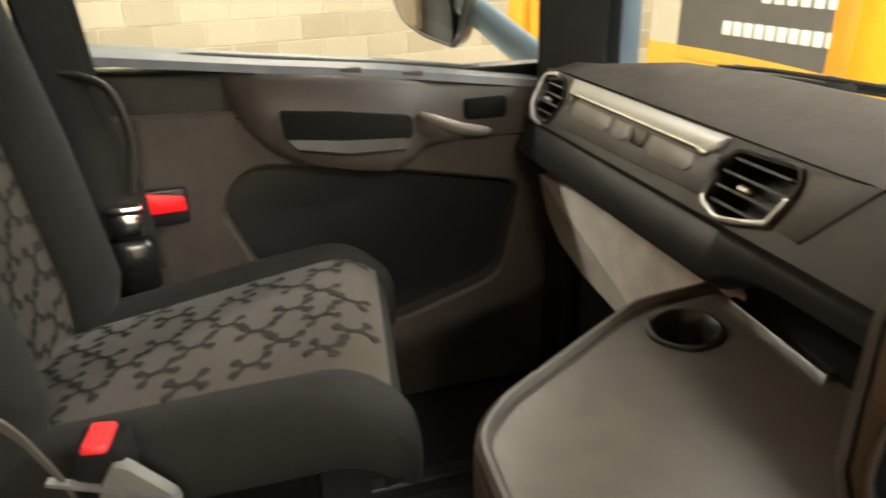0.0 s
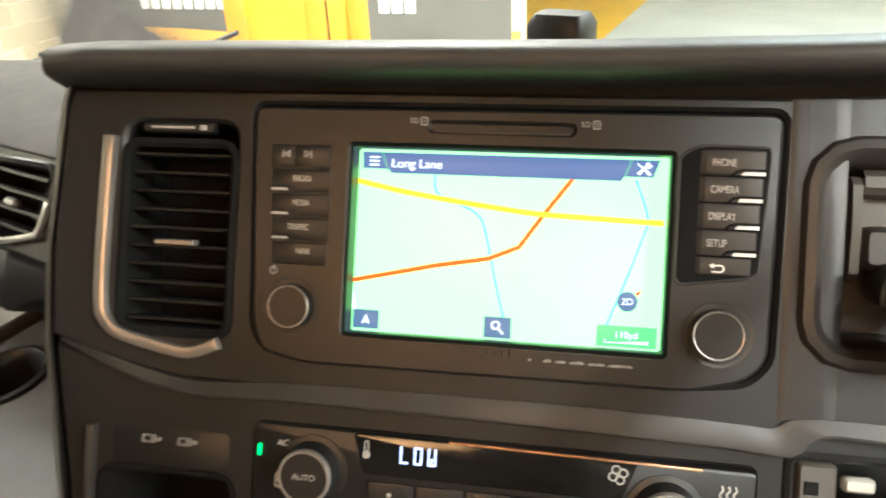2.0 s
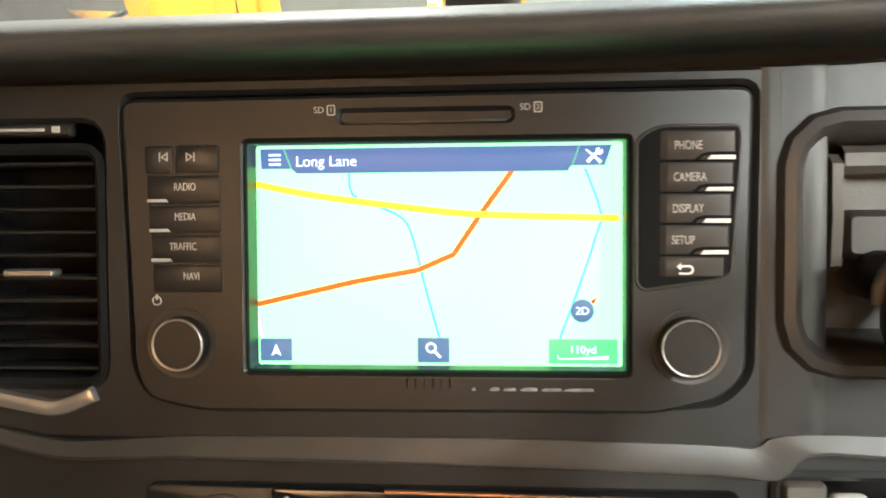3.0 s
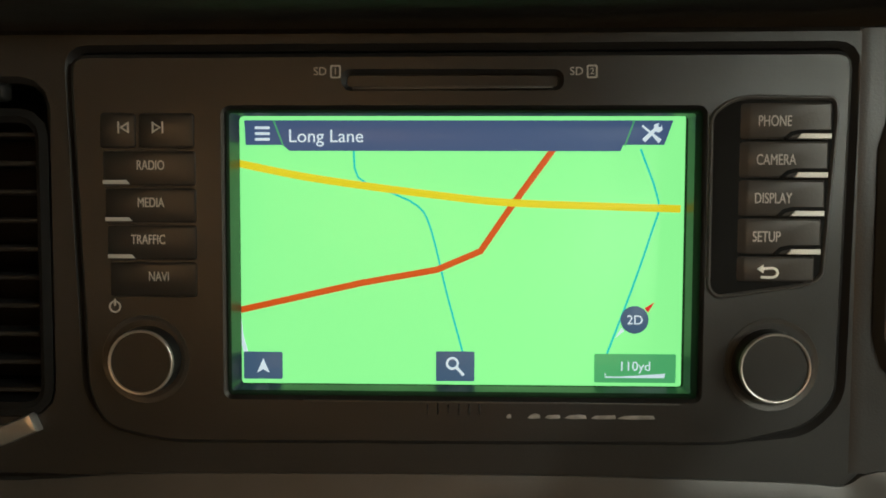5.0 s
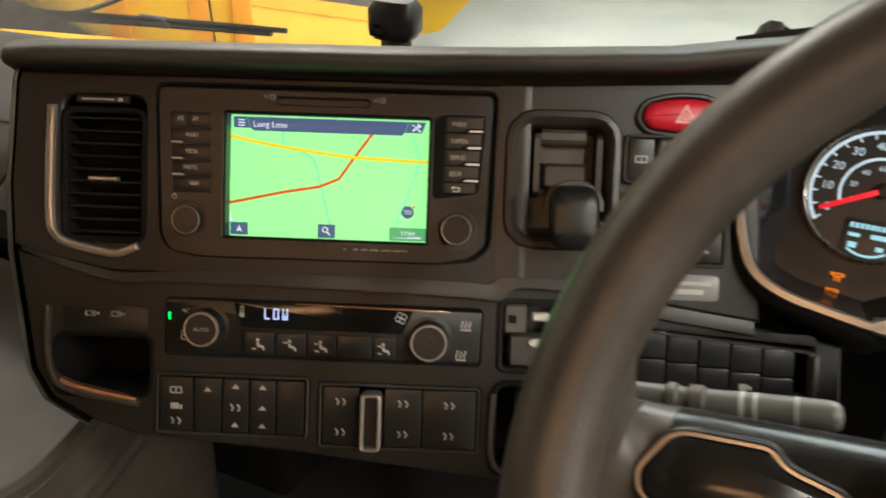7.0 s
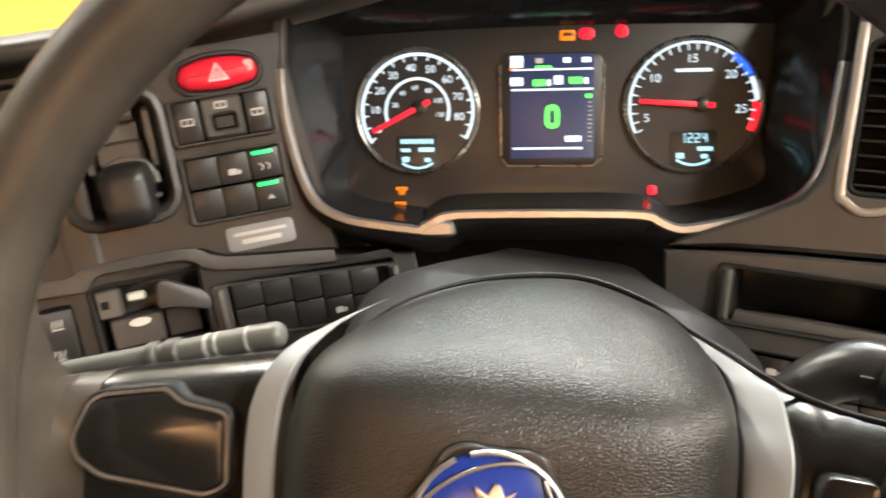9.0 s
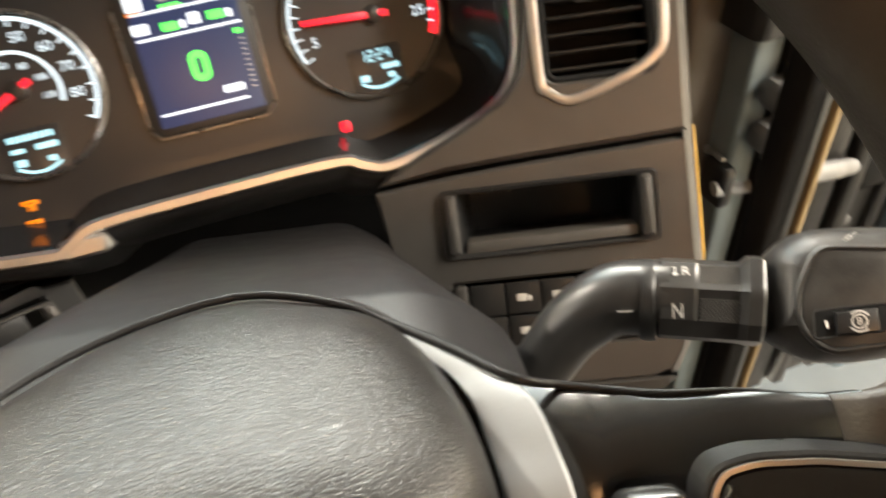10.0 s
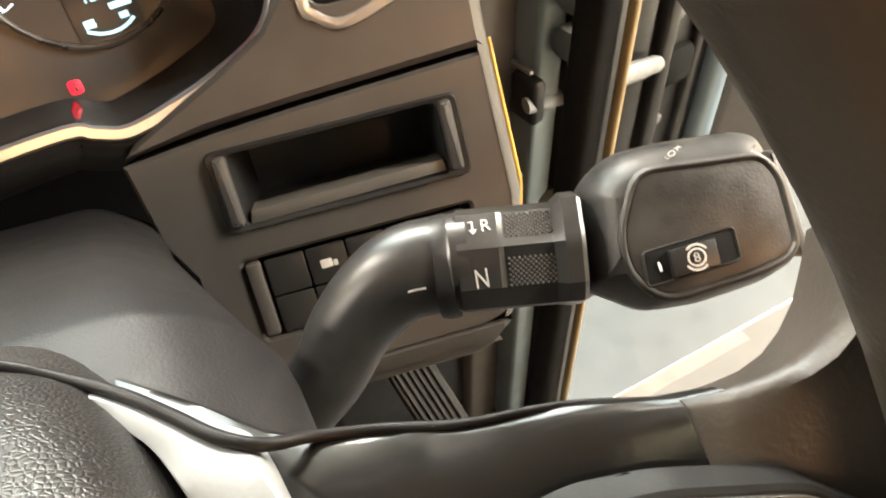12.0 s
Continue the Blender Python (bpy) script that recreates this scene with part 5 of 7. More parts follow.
for sgn, name in ((-1, "spoke"), (1, "spoke")):
    cu = 8
    bm = B()
    rings = []
    for k in range(9):
        t = k / 8
        if sgn > 0:
            break
        u, top, w = -80 - t * 122, 36 - 30 * t, -2 - 2 * t
        low = (-70, -52, -42, -38, -37, -37, -38, -40, -42)[k]
        th = 24 - 8 * t
        rings.append([(u, low, w - th), (u, low, w - 4), (u, low + 5, w + 1), (u, (top + low) / 2, w + 3), (u, top - 12, w + 1), (u, top - 4, w - 4), (u, top, w - 12), (u, top, w - th - 6)])
    if sgn < 0:
        rings = [r for r in rings if r[0][0] > -174]
        for u, top, low, w in ((-179, 12, -43, -2), (-187, 20, -54, -2), (-194, 34, -72, -2), (-201, 52, -94, -2), (-208, 66, -110, -3)):
            rings.append([(u, low, w - 12), (u, low, w - 4), (u, low + 5, w), (u, (top + low) / 2, w + 2), (u, top - 10, w + 1), (u, top - 3, w - 3), (u, top, w - 10), (u, top, w - 18)])
    if sgn > 0:
        # the far spoke: its crest climbs from behind the hub to the rim
        crest = smoothed([(74, 58, -78), (82, 54, -70), (91, 49, -62), (99, 45, -51), (108, 43, -43), (120, 40.5, -40), (132, 40, -30), (147, 40.5, -21), (164, 38, -12), (177, 38.5, -6), (186, 42, -2), (193, 50, 0), (199, 62, 0)], 2)
        for u, top, w in crest:
            t = (u - 74) / 125
            up, low = 27 - 24.5 * min(1, t * 1.12), -78 + 40 * min(1, max(0, (u - 90) / 40))
            rings.append([(u, low, w - 14), (u, low, w + up - 4), (u, low + 6, w + up), (u, (top + low) / 2, w + up + 1), (u, top - 22, w + up - 1), (u, top - 12, w + up * 0.8), (u, top - 5, w + up * 0.45), (u, top - 1.2, w + 2), (u, top, w), (u, top - 0.5, w - 3), (u, top - 6, w - 16)])
    rings = [[to_rim(p, sgn) for p in r] for r in rings]
    cut = next(k for k, r in enumerate(rings) if abs(r[0][0]) > 163)
    loft(bm, rings[:cut + 1])
    sp = part(name, bm, GLOSSP, wheel, smooth=50)
    bm = B()
    loft(bm, [[(x, y, w + lift) for x, y, w in r] for r, lift in zip(rings[cut - 1:cut] + rings[cut - 1:], [0.2] + [0.9] * len(rings))])
    part("spoke_wrap", bm, RIMLEATHER, wheel, "worn leather wrap", smooth=50)
    if sgn < 0:
        outl, inl = [(-50, 60), (-72, 44), (-82, 27), (-84, 8), (-82, -20), (-78, -60), (-72, -82)], [(-60, 52), (-68, 38), (-71.5, 20), (-70, -12), (-66, -50), (-60, -82)]
        m3 = [(*p, tilt(-4 - drop(p[1]), p[0])) for p in outl]
        n3 = [(*p, tilt(0 - drop(p[1]), p[0])) for p in inl]
    else:
        m3 = [(67, 59.8, -72), (77, 55.5, -62), (85, 52, -50), (91, 48.5, -41), (97.5, 45.5, -32), (100, 36, -22), (101.5, 20, -13), (100, -20, -9), (96, -60, -9), (90, -82, -9)]
        n3 = [(66.7, 59.2, -73), (73.5, 53.5, -63), (79, 49.7, -54), (82.5, 46, -44), (84.5, 41, -38), (85.5, 34, -32), (87, 20, -20), (86, -20, -12), (81, -60, -12), (76, -82, -12)]
    bm = B()
    o2, i2 = smoothed(m3, 4), smoothed(n3, 4)
    m = min(len(o2), len(i2))
    o2 = [o2[round(i * (len(o2) - 1) / (m - 1))] for i in range(m)]
    i2 = [i2[round(i * (len(i2) - 1) / (m - 1))] for i in range(m)]
    mid = lambda o, i, f, lift: (o[0] * (1 - f) + i[0] * f, o[1] * (1 - f) + i[1] * f, o[2] * (1 - f) + i[2] * f + lift)
    loft(bm, [[(o[0], o[1], o[2] - dp), o, mid(o, i, 0.06, f), mid(o, i, 0.3, 1.5 * f), mid(o, i, 0.7, 1.5 * f), mid(o, i, 0.94, f), i, (i[0], i[1], i[2] - dp)] for o, i, dp, f in zip(o2, i2, [0.3 + min(16, 1.2 * k) for k in range(m)], [min(1, k / 8) for k in range(m)])])
    part("spoke_trim", bm, SILVERP, wheel, "satin silver spoke trim", smooth=32)
    # key pod
    q = [(-160.5, -8), (-159.5, -3.4), (-154.6, 8.5), (-149.5, 12.4), (-121.8, 19.2), (-115, 14.9), (-98.4, 14.1), (-95, 12), (-92.3, -12.5), (-95.1, -15.8), (-101.6, -19.4), (-145.8, -20), (-157.5, -15.2)]
    if sgn > 0:
        q = [(130, 23), (133, 29), (141, 31), (153, 30), (172, 25), (189, 10), (174, -14), (134, -14), (129, 0)]
        bm = B()
        small = rounded([(109, 17), (112, 23), (126.5, 24), (126.5, -8), (109, -8)], 3)
        loft(bm, [[(x, y, -13 + 0.31 * (x - 120) + w) for x, y in inset(small, d)] for d, w in ((0, -4), (0, 1.6), (0.6, 2.6), (2, 3))])
        part("key_button", bm, GLOSSP, sp)
    poly = rounded(q, 3)
    slope = 0.31 if sgn > 0 else 0.0


    def level(x):
        return -13 + slope * (x - 120) if sgn > 0 else 1


    def lifted(x, y, w):
        return to_rim((x, y, level(x) + w), sgn) if sgn > 0 else (x, y, level(x) + w)


    bm = B()
    loft(bm, [[lifted(x, y, w) for x, y in inset(poly, d)] for d, w in ((-1.2, -6), (-1.2, 1.6), (-0.4, 2.4), (1, 2), (2, 0))])
    pod = part("key_pod", bm, BLACK, sp)
    bm = B()
    loft(bm, [[lifted(x, y, w) for x, y in inset(poly, d)] for d, w in ((2, 0), (2.5, 3), (4, 4))])
    part("key_pad", bm, GLOSSP, pod)
    bm = B()
    ring = inset(poly, 0.4)
    vs = [[bm.verts.new(lifted(x, y, w)) for x, y in inset(ring, d)] for d, w in ((0, 1.5), (0, 3.0), (1.3, 3.0), (1.3, 1.5))]
    for ra, rb in zip(vs, vs[1:]):
        for k in range(len(ring)):
            bm.faces.new((ra[k], ra[k - 1], rb[k - 1], rb[k]))
    part("pod_edge", bm, SATIN, pod)
# soft skirt round the hub's far edge
bm = B()
skirt = smoothed([(-66, 42, -34), (-48, 59, -56), (-18, 71, -77), (20, 76, -89), (50, 70, -82), (67, 61.4, -75), (77, 57.2, -65), (85, 53.8, -53), (91, 50.6, -44.5), (98, 47.4, -40), (107, 44, -42.5), (120, 41, -40), (132, 40.6, -30), (147, 41, -21), (162, 38.6, -12.6)], 4)
tube(bm, skirt, [0.5 + 0.9 * min(1, k / 8, (len(skirt) - 1 - k) / 20) for k in range(len(skirt))], 10)
part("hub_skirt", bm, SHROUD, wheel, "soft dark skirt round the hub", smooth=60)
# badge
BLUE = material("badge_blue", (0.014, 0.035, 0.24), 0.2, var=0.1)
bm = B()
lobed = [((27 + 1.5 * math.cos(6 * t)) * math.cos(t), (27 + 1.5 * math.cos(6 * t)) * math.sin(t)) for t in [2 * math.pi * k / 60 for k in range(60)]]
loft(bm, [[(x * f, y * f, w) for x, y in lobed] for f, w in ((1, -16), (1, 1.2), (0.97, 2.2), (0.93, 2.4), (0.9, 2))])
badge = part("badge_base", bm, BLACK, wheel)
badge.matrix_local = pose(0.006, -0.003, 0.0205, 0, 9.65, 0)
bm = B()
lathe(bm, 0, 0, [(24.5, 0), (24.5, 2.6), (23.5, 3.3), (0.5, 3.8)], 40)
part("badge_field", bm, BLUE, badge, "blue enamel badge field")
for rot in (60, 180, 300):
    a0 = radians(rot)
    bm = B()
    tube(bm, [(24.6 * math.cos(a0 + radians(t)), 24.6 * math.sin(a0 + radians(t)), 4.2) for t in range(-58, 59, 12)], 1.0, 8)
    part("badge_ring", bm, SATIN, badge, "chrome ring piece")
    a0 += math.pi / 3
    bm = B()
    tube(bm, [((24.6 - 5 * math.cos(radians(t * 1.55))) * math.cos(a0 + radians(t)), (24.6 - 5 * math.cos(radians(t * 1.55))) * math.sin(a0 + radians(t)), 4.4) for t in range(-58, 59, 12)], 0.8, 8)
    part("badge_ring", bm, SATIN, badge, "chrome ring piece")
bm = B()
prism(bm, rounded([(-8, -15), (7, -15), (9, -3), (6, 3), (1, 6), (-4, 4), (-9, 6), (-12, 8), (-9, 1), (-6, -3), (-10, -7)], 2), 3, 4.6, 0.4)
part("badge_figure", bm, REDKEY, badge, "plain red shape")
bm = B()
prism(bm, [(-4, 8.5), (5, 8.5), (7, 13.5), (3.6, 11), (1.6, 15), (0, 15), (-1.6, 11), (-6, 13.5)], 3, 4.6, 0.3)
part("badge_top", bm, STEEL, badge)
bm = B()
plate(bm, rr(-4, -4.4, 6.5, 4.4, 1.2, 3), [rr(-2.6, -3, 5.1, 3, 0.8, 2)], -0.4, 0.5, 0.05)
prism(bm, [(-7, -4.6), (-4.4, -2), (-4.4, 2), (-7, 4.6)], -0.4, 0.5, 0.05)
ob = part("horn_print", bm, material("faint_print", (0.075, 0.072, 0.07), 0.6, var=0), wheel)
ob.matrix_local = pose(-0.043, -0.011, 0.0274, 0, 9.65, 0) @ Matrix.Scale(0.62, 4)

# ---- column shroud ----
col = thing("column_shroud", PW, "dark plastic steering column shroud", "column shroud")


def shroud_ring(u0, u1, v0, v1, w, r):
    return [(x, y + (0.034 * (55 - x) if y > 30 else 0), w) for x, y in rounded([(u0, v0), (u1, v0), (u1 - 4, v1 - 18), (u1 - 30, v1), (u0 + 30, v1), (u0 + 4, v1 - 18)], r, 3)]


bm = B()
loft(bm, [shroud_ring(-84, 106, -70, 36, -54, 10), shroud_ring(-90, 113, -72, 42, -60, 12), shroud_ring(-91, 114, -71, 52, -80, 14), shroud_ring(-91, 114, -70, 66, -103, 14), shroud_ring(-90, 112, -70, 68, -108, 14), shroud_ring(-86, 102, -66, 73, -170, 14), shroud_ring(-76, 88, -60, 80, -262, 12), shroud_ring(-74, 84, -60, 84, -330, 10)])
part("cover", bm, SHROUD, col, smooth=26)
bm = B()
box(bm, -60, -50, -80, 76, 20, -30, 12)
part("clock_spring", bm, VOID, col)

# ---- stalks ----
STALKP = material("satin_stalk_plastic", (0.022, 0.021, 0.02), 0.32, var=0.2, scale=120, bump=0.06, bump_scale=1500)
PS = place((0.53962, 0.29772, 1.09835), (0.79681, -0.59568, 0.10127), (0.38816, 0.63308, 0.66973), (-0.46306, -0.49434, 0.73567))
st = thing("control_stalk", PS, "black gear and retarder stalk with knurled collar and flat paddle head", "control stalk")
bm = B()
tube(bm, smoothed([(-92, -52, -14), (-70, -40, -12), (-54, -26, -8), (-42, -9, -4), (-28, 2, -1), (-14, 4, 0), (-8, 4.4, 0)], 5), [9.5 + 4.1 * min(1, k / 22) for k in range(31)], 20)
part("arm", bm, STALKP, st)
bm = B()
tube(bm, [(-17, 3, 0), (-16.5, 3, 0), (-13, 3.4, 0), (-12.4, 3.4, 0)], [13.8, 14.6, 14.6, 13.8], 24)
part("ring", bm, PLASTIC, st)
bm = B()
PLAIN = [(-9, 7), (-3.6, 12.3), (4.6, 13.4), (7, 13.6), (9, 12.6), (16.4, 7.6), (18.5, 0), (12, -11), (0, -13), (-8, -9), (-10, 0)]
RECESS = [(-9, 6.5), (-3.6, 11), (4.6, 11.8), (7, 13.2), (9, 11.4), (16.2, 6.4), (18.2, 0), (12, -11), (0, -13), (-8, -9), (-10, 0)]
FLARE = [(-9, 8.5), (-4, 13.6), (4.6, 14.6), (7, 14.8), (9, 14), (18.5, 9.5), (20.5, 0), (13, -12), (0, -14), (-8.5, -10), (-10.5, 0)]


def collar(x, sect, s=1.0):
    return [(x, 4.8 + (v - 4.8) * s, w * s) for v, w in sect]


loft(bm, [collar(-11.5, PLAIN, 0.95), collar(-10.6, PLAIN), collar(0.2, PLAIN), collar(1.6, RECESS), collar(14.6, RECESS), collar(17.4, FLARE), collar(21.5, FLARE), collar(22.6, FLARE, 0.95)])
coll = part("collar", bm, STALKP, st, smooth=30)
KNURL = material("knurled_plastic", (0.085, 0.08, 0.075), 0.4, bump=0.1)
bm = B()
loft(bm, [[(-0.68, 0, -0.3), (0, -0.68, -0.3), (0.68, 0, -0.3), (0, 0.68, -0.3)], [(-0.14, 0, 0.55), (0, -0.14, 0.55), (0.14, 0, 0.55), (0, 0.14, 0.55)]])
first = part("knurl", bm, KNURL, coll, smooth=0)
for v0, w0, ang, rows in ((-3.2, 11.05, 5.6, 11), (9.6, 11.0, -34.8, 11)):
    for j in range(rows):
        for i in range(9):
            y = 0.7 * j
            o = new("knurl", first.data)
            o.parent = coll
            o.matrix_local = pose((2.6 + 1.38 * i + (0.69 if j % 2 else 0)) / 1000, (v0 + y * math.cos(radians(ang))) / 1000, (w0 + y * math.sin(radians(ang))) / 1000, ang)
bpy.data.objects.remove(first)
lt = words("N", 7.2, LEGEND, coll, 0, 0, 0, align="CENTER", narrow=0.72)
lt.matrix_local = pose(-0.0048, -0.001, 0.0128, 7, 0, 4)
lt = words("R", 5.4, LEGEND, coll, 0, 0, 0, align="CENTER", narrow=0.85)
lt.matrix_local = pose(-0.0028, 0.0130, 0.0101, -34, 0, 4)
bm = B()
strip(bm, [(-1, 1.8), (0, 1.8), (0, -1)], 0.5, -0.2, 0.15, 0.05)
prism(bm, [(-1, -0.8), (1, -0.8), (0, -2.2)], -0.2, 0.15, 0.05)
ob = part("arrow_mark", bm, LEGEND, coll)
ob.matrix_local = pose(-0.0062, 0.0128, 0.0103, -34, 0, 4)
bm = B()
strip(bm, [(-24.4, -2.4), (-19.6, -1.8)], 0.65, 13.0, 13.6, 0.05)
part("index_mark", bm, FAINT, st)
head = rounded([(22, 20), (27, 26), (34, 30.5), (44, 32), (66, 33), (72, 31), (74.5, 26), (78.5, 12), (80.5, 1), (79, -4.5), (70, -9.5), (52, -14), (38, -15), (29, -10.5), (22, -7)], 4)
bm = B()
loft(bm, [[(x, y, w) for x, y in inset(head, d)] for d, w in ((6, -16), (2, -14), (0, -9), (0.8, 0), (2.6, 5), (5, 8.6), (8, 11.3), (10, 12.2), (11.5, 12.6))])
hd = part("head", bm, DUSTY, st, smooth=50)
rec = rounded([(37, 22.5), (68, 23.5), (72, 18), (75, -1), (66, -5), (41, -10.5), (33, -3), (32, 8)], 5)
bm = B()
plate(bm, inset(rec, -1.4), [inset(rec, 0.8)], 4, 13.3, 0.9)
part("head_ridge", bm, DUSTY, hd)
bm = B()
prism(bm, inset(rec, 0.7), 4, 12.85, 0.4)
part("head_face", bm, DUSTY, hd)
sw = rounded([(36.8, 1.6), (59.2, 6), (60.4, -1.8), (37.4, -6.6)], 1)
bm = B()
plate(bm, inset(sw, -0.7), [sw], 12.4, 13.4, 0.3)
part("switch_frame", bm, PLASTIC, hd)
bm = B()
prism(bm, sw, 12.6, 13.05, 0.1)
part("switch_well", bm, VOID, hd)
bm = B()
prism(bm, [(42.6, 1.8), (54.4, 4.2), (55.4, -2.8), (43.4, -5.2)], 13, 15, 0.8)
rk = part("rocker", bm, BLACK, hd)
bm = B()
for r0, r1, a0, a1 in ((2.9, 3.5, 40, 140), (2.9, 3.5, 220, 320), (1.9, 2.4, 0, 360)):
    nn = 16
    strip(bm, [(49.4 + (r0 + r1) / 2 * math.cos(radians(a0 + (a1 - a0) * k / nn)), -0.4 + (r0 + r1) / 2 * math.sin(radians(a0 + (a1 - a0) * k / nn))) for k in range(nn + 1)], r1 - r0, 14.8, 15.25, 0.02)
part("retarder_icon", bm, LEGEND, rk)
words("8", 3.4, LEGEND, rk, 49.4, -0.5, 15.3, align="CENTER", rot=12)
bm = B()
strip(bm, [(40.2, -0.8), (40.7, -3.2)], 0.6, 13.2, 13.7, 0.05)
part("minus_mark", bm, LEGENDW, hd)
bm = B()
prism(bm, rounded([(69.5, 25), (73, 25), (78, 1), (76.5, -3), (72, -2)], 1), 8, 12.4, 1.4)
part("edge_bar", bm, PLASTIC2, hd)
bm = B()
plate(bm, circle(0, 0, 1.7, 14), [circle(0, 0, 1.2, 14)], -0.2, 0.15, 0.05)
for d in (-1, 1):
    strip(bm, [(d * 2.2, -1.2), (d * 4.4, 1.2), (d * 4.6, -1.2), (d * 2.4, 1.2)], 0.4, -0.2, 0.15, 0.05)
ob = part("lamp_icon", bm, LEGEND, hd)
ob.matrix_local = pose(0.0470, 0.0268, 0.0098, -48, 0, 38) @ Matrix.Scale(0.62, 4)

st2 = thing("control_stalk", PW, "slim grey indicator stalk behind the wheel spoke", "control stalk")
bm = B()
tube(bm, smoothed([(-228, -2, -60), (-214, 3, -60), (-190, 10, -60), (-160, 18.5, -60), (-134, 26.5, -60), (-112, 33, -60), (-107, 34.4, -60), (-105, 35, -60)], 3), [2.5, 3, 3.4, 3.6, 3.8, 4, 4.4, 4.8, 5, 5.2, 5.4, 5.6, 5.8, 6, 6.2, 6.2, 6.2, 6, 5.6, 5, 4, 1.5], 16)
part("arm", bm, material("grey_stalk_plastic", (0.11, 0.11, 0.1), 0.4, bump=0.08), st2)
for u0, u1 in ((-171, -166), (-162, -155)):
    bm = B()
    tube(bm, [(u, 18.5 + (u + 160) * 0.3, -60) for u in (u0, u0 + 0.8, u1 - 0.8, u1)], [5.6, 6.6, 6.6, 5.6], 16)
    part("ring", bm, GREY, st2)

for u, wd in ((-141, 1.6), (-136, 1.2), (-121, 1.0)):
    bm = B()
    tube(bm, [(u + d, 18.5 + (u + d + 160) * 0.3, -60) for d in (-wd / 2, 0, wd / 2)], 6.1 if u < -130 else 6.5, 16)
    part("printed_ring", bm, LEGEND, st2)

# ---- cab shell ----
PAINT = material("blue_grey_body_paint", (0.18, 0.25, 0.33), 0.3, var=0.06, scale=8, coat=0.4)
FLOOR = material("grey_rubber_floor", (0.035, 0.038, 0.042), 0.6, bump=0.4, bump_scale=300)
TRIMC = material("beige_grey_lining", (0.32, 0.25, 0.17), 0.8, bump=0.3, bump_scale=600)
XL, XR, YB, YF, ZT = -1290, 860, -1300, 1010, 2080     # cab's inside

bm = B()
box(bm, XL, YB, 330, XR, YF, 360, 4)
setting("cab_floor", bm, FLOOR, "dark grey rubber cab floor", "floor")
MATP = material("blue_grey_mat", (0.06, 0.066, 0.072), 0.5, var=0.25, scale=20, bump=0.3, bump_scale=500)
floor_rib = thing("floor_mat", WORLD, "ribbed dark rubber mat in the passenger's footwell", "mat")
for k in range(7):
    bm = B()
    box(bm, -1000 + 60 * k, 180, 358, -970 + 60 * k, 560, 366, 3)
    part("rib", bm, MATP, floor_rib)
bm = B()
box(bm, XL - 60, YB, ZT, XR + 60, 700, ZT + 40, 6)
setting("cab_roof", bm, TRIMC, "pale cab roof lining", "ceiling")
bm = B()
box(bm, XL - 60, YB - 40, 330, XR + 60, YB, ZT + 40, 6)
setting("wall_rear", bm, material("brown_rear_lining", (0.15, 0.105, 0.07), 0.85, bump=0.3, bump_scale=600), "brown lining of the cab's rear wall", "wall")
bm = B()
box(bm, XL - 60, YB, 330, XL, -420, ZT, 6)
box(bm, XL - 60, -420, 1900, XL, 700, ZT, 6)
setting("wall_left", bm, TRIMC, "lined cab side behind the passenger's door", "wall")
bm = B()
box(bm, XR, YB, 330, XR + 60, -420, ZT, 6)
box(bm, XR, -420, 1960, XR + 60, 620, ZT, 6)
setting("wall_right", bm, TRIMC, "lined cab side behind the driver's door", "wall")
bm = B()
box(bm, XL - 40, 930, 330, XR + 40, 970, 940, 6)
setting("wall_front", bm, BLACK, "black cab bulkhead below the windscreen", "wall")
bm = B()
box(bm, XL - 20, 600, 330, -1120, 640, 960, 6)
setting("kick_panel", bm, BLACK, "black kick panel below the pillar", "panel")
# windscreen, curved and raked
ws = thing("windscreen", WORLD, "large raked windscreen with a painted edge", "windscreen", kind="structure")
foot = smoothed([(-1212, 690), (-1130, 760), (-960, 840), (-600, 905), (-190, 925), (250, 905), (560, 850), (740, 770), (826, 690)], 4)
bm = B()
loft(bm, [[(x + (x + 190) * k * -0.02, y - 255 * k + dy, 1010 + 1060 * k) for x, y in foot] for k, dy in ((0, 0), (0.5, 0), (1, 0))], closed=False)
loft(bm, [[(x + (x + 190) * k * -0.02, y - 255 * k + dy, 1010 + 1060 * k) for x, y in foot] for k, dy in ((1, 5), (0.5, 5), (0, 5))], closed=False)
pane = part("pane", bm, GLASS, ws)
pane.visible_shadow = False
# A pillars
for x0, x1, nm in ((-1262, -1186, "pillar_left"), (800, 870, "pillar_right")):
    bm = B()
    loft(bm, [[(x, y + dy, z) for x, y in rounded([(x0, 612 if x0 < 0 else 545), (x1, 555), (x1 + (14 if x0 < 0 else -14), 690), (x0, 700)], 14)] for z, dy in ((940 if x0 < 0 else 1030, 0), (1200, -8), (1600, -90), (2080, -200))])
    setting(nm, bm, BLACK if x0 < 0 else PLASTIC, "dark lined windscreen pillar", "pillar")
    bm = B()
    xs = x1 + 6 if x0 < 0 else x0 - 6
    loft(bm, [[(x, y + dy, z) for x, y in rounded([(xs - (34 if x0 < 0 else 12), 702), (xs + 12, 706), (xs + 10, 748), (xs - 8, 748)], 4)] for z, dy in ((960 if x0 < 0 else 1030, 0), (1200, -8), (1600, -90), (2080, -200))])
    setting(nm + "_edge", bm, PAINT, "blue-grey painted pillar edge", "pillar")

# ---- passenger's door ----
door = thing("passenger_door", WORLD, "grey-brown passenger's door with armrest, pull handle and deep pocket", "door")
DX = -1220
DOORP = material("brown_grey_door", (0.056, 0.046, 0.038), 0.48, bump=0.2, bump_scale=1000)


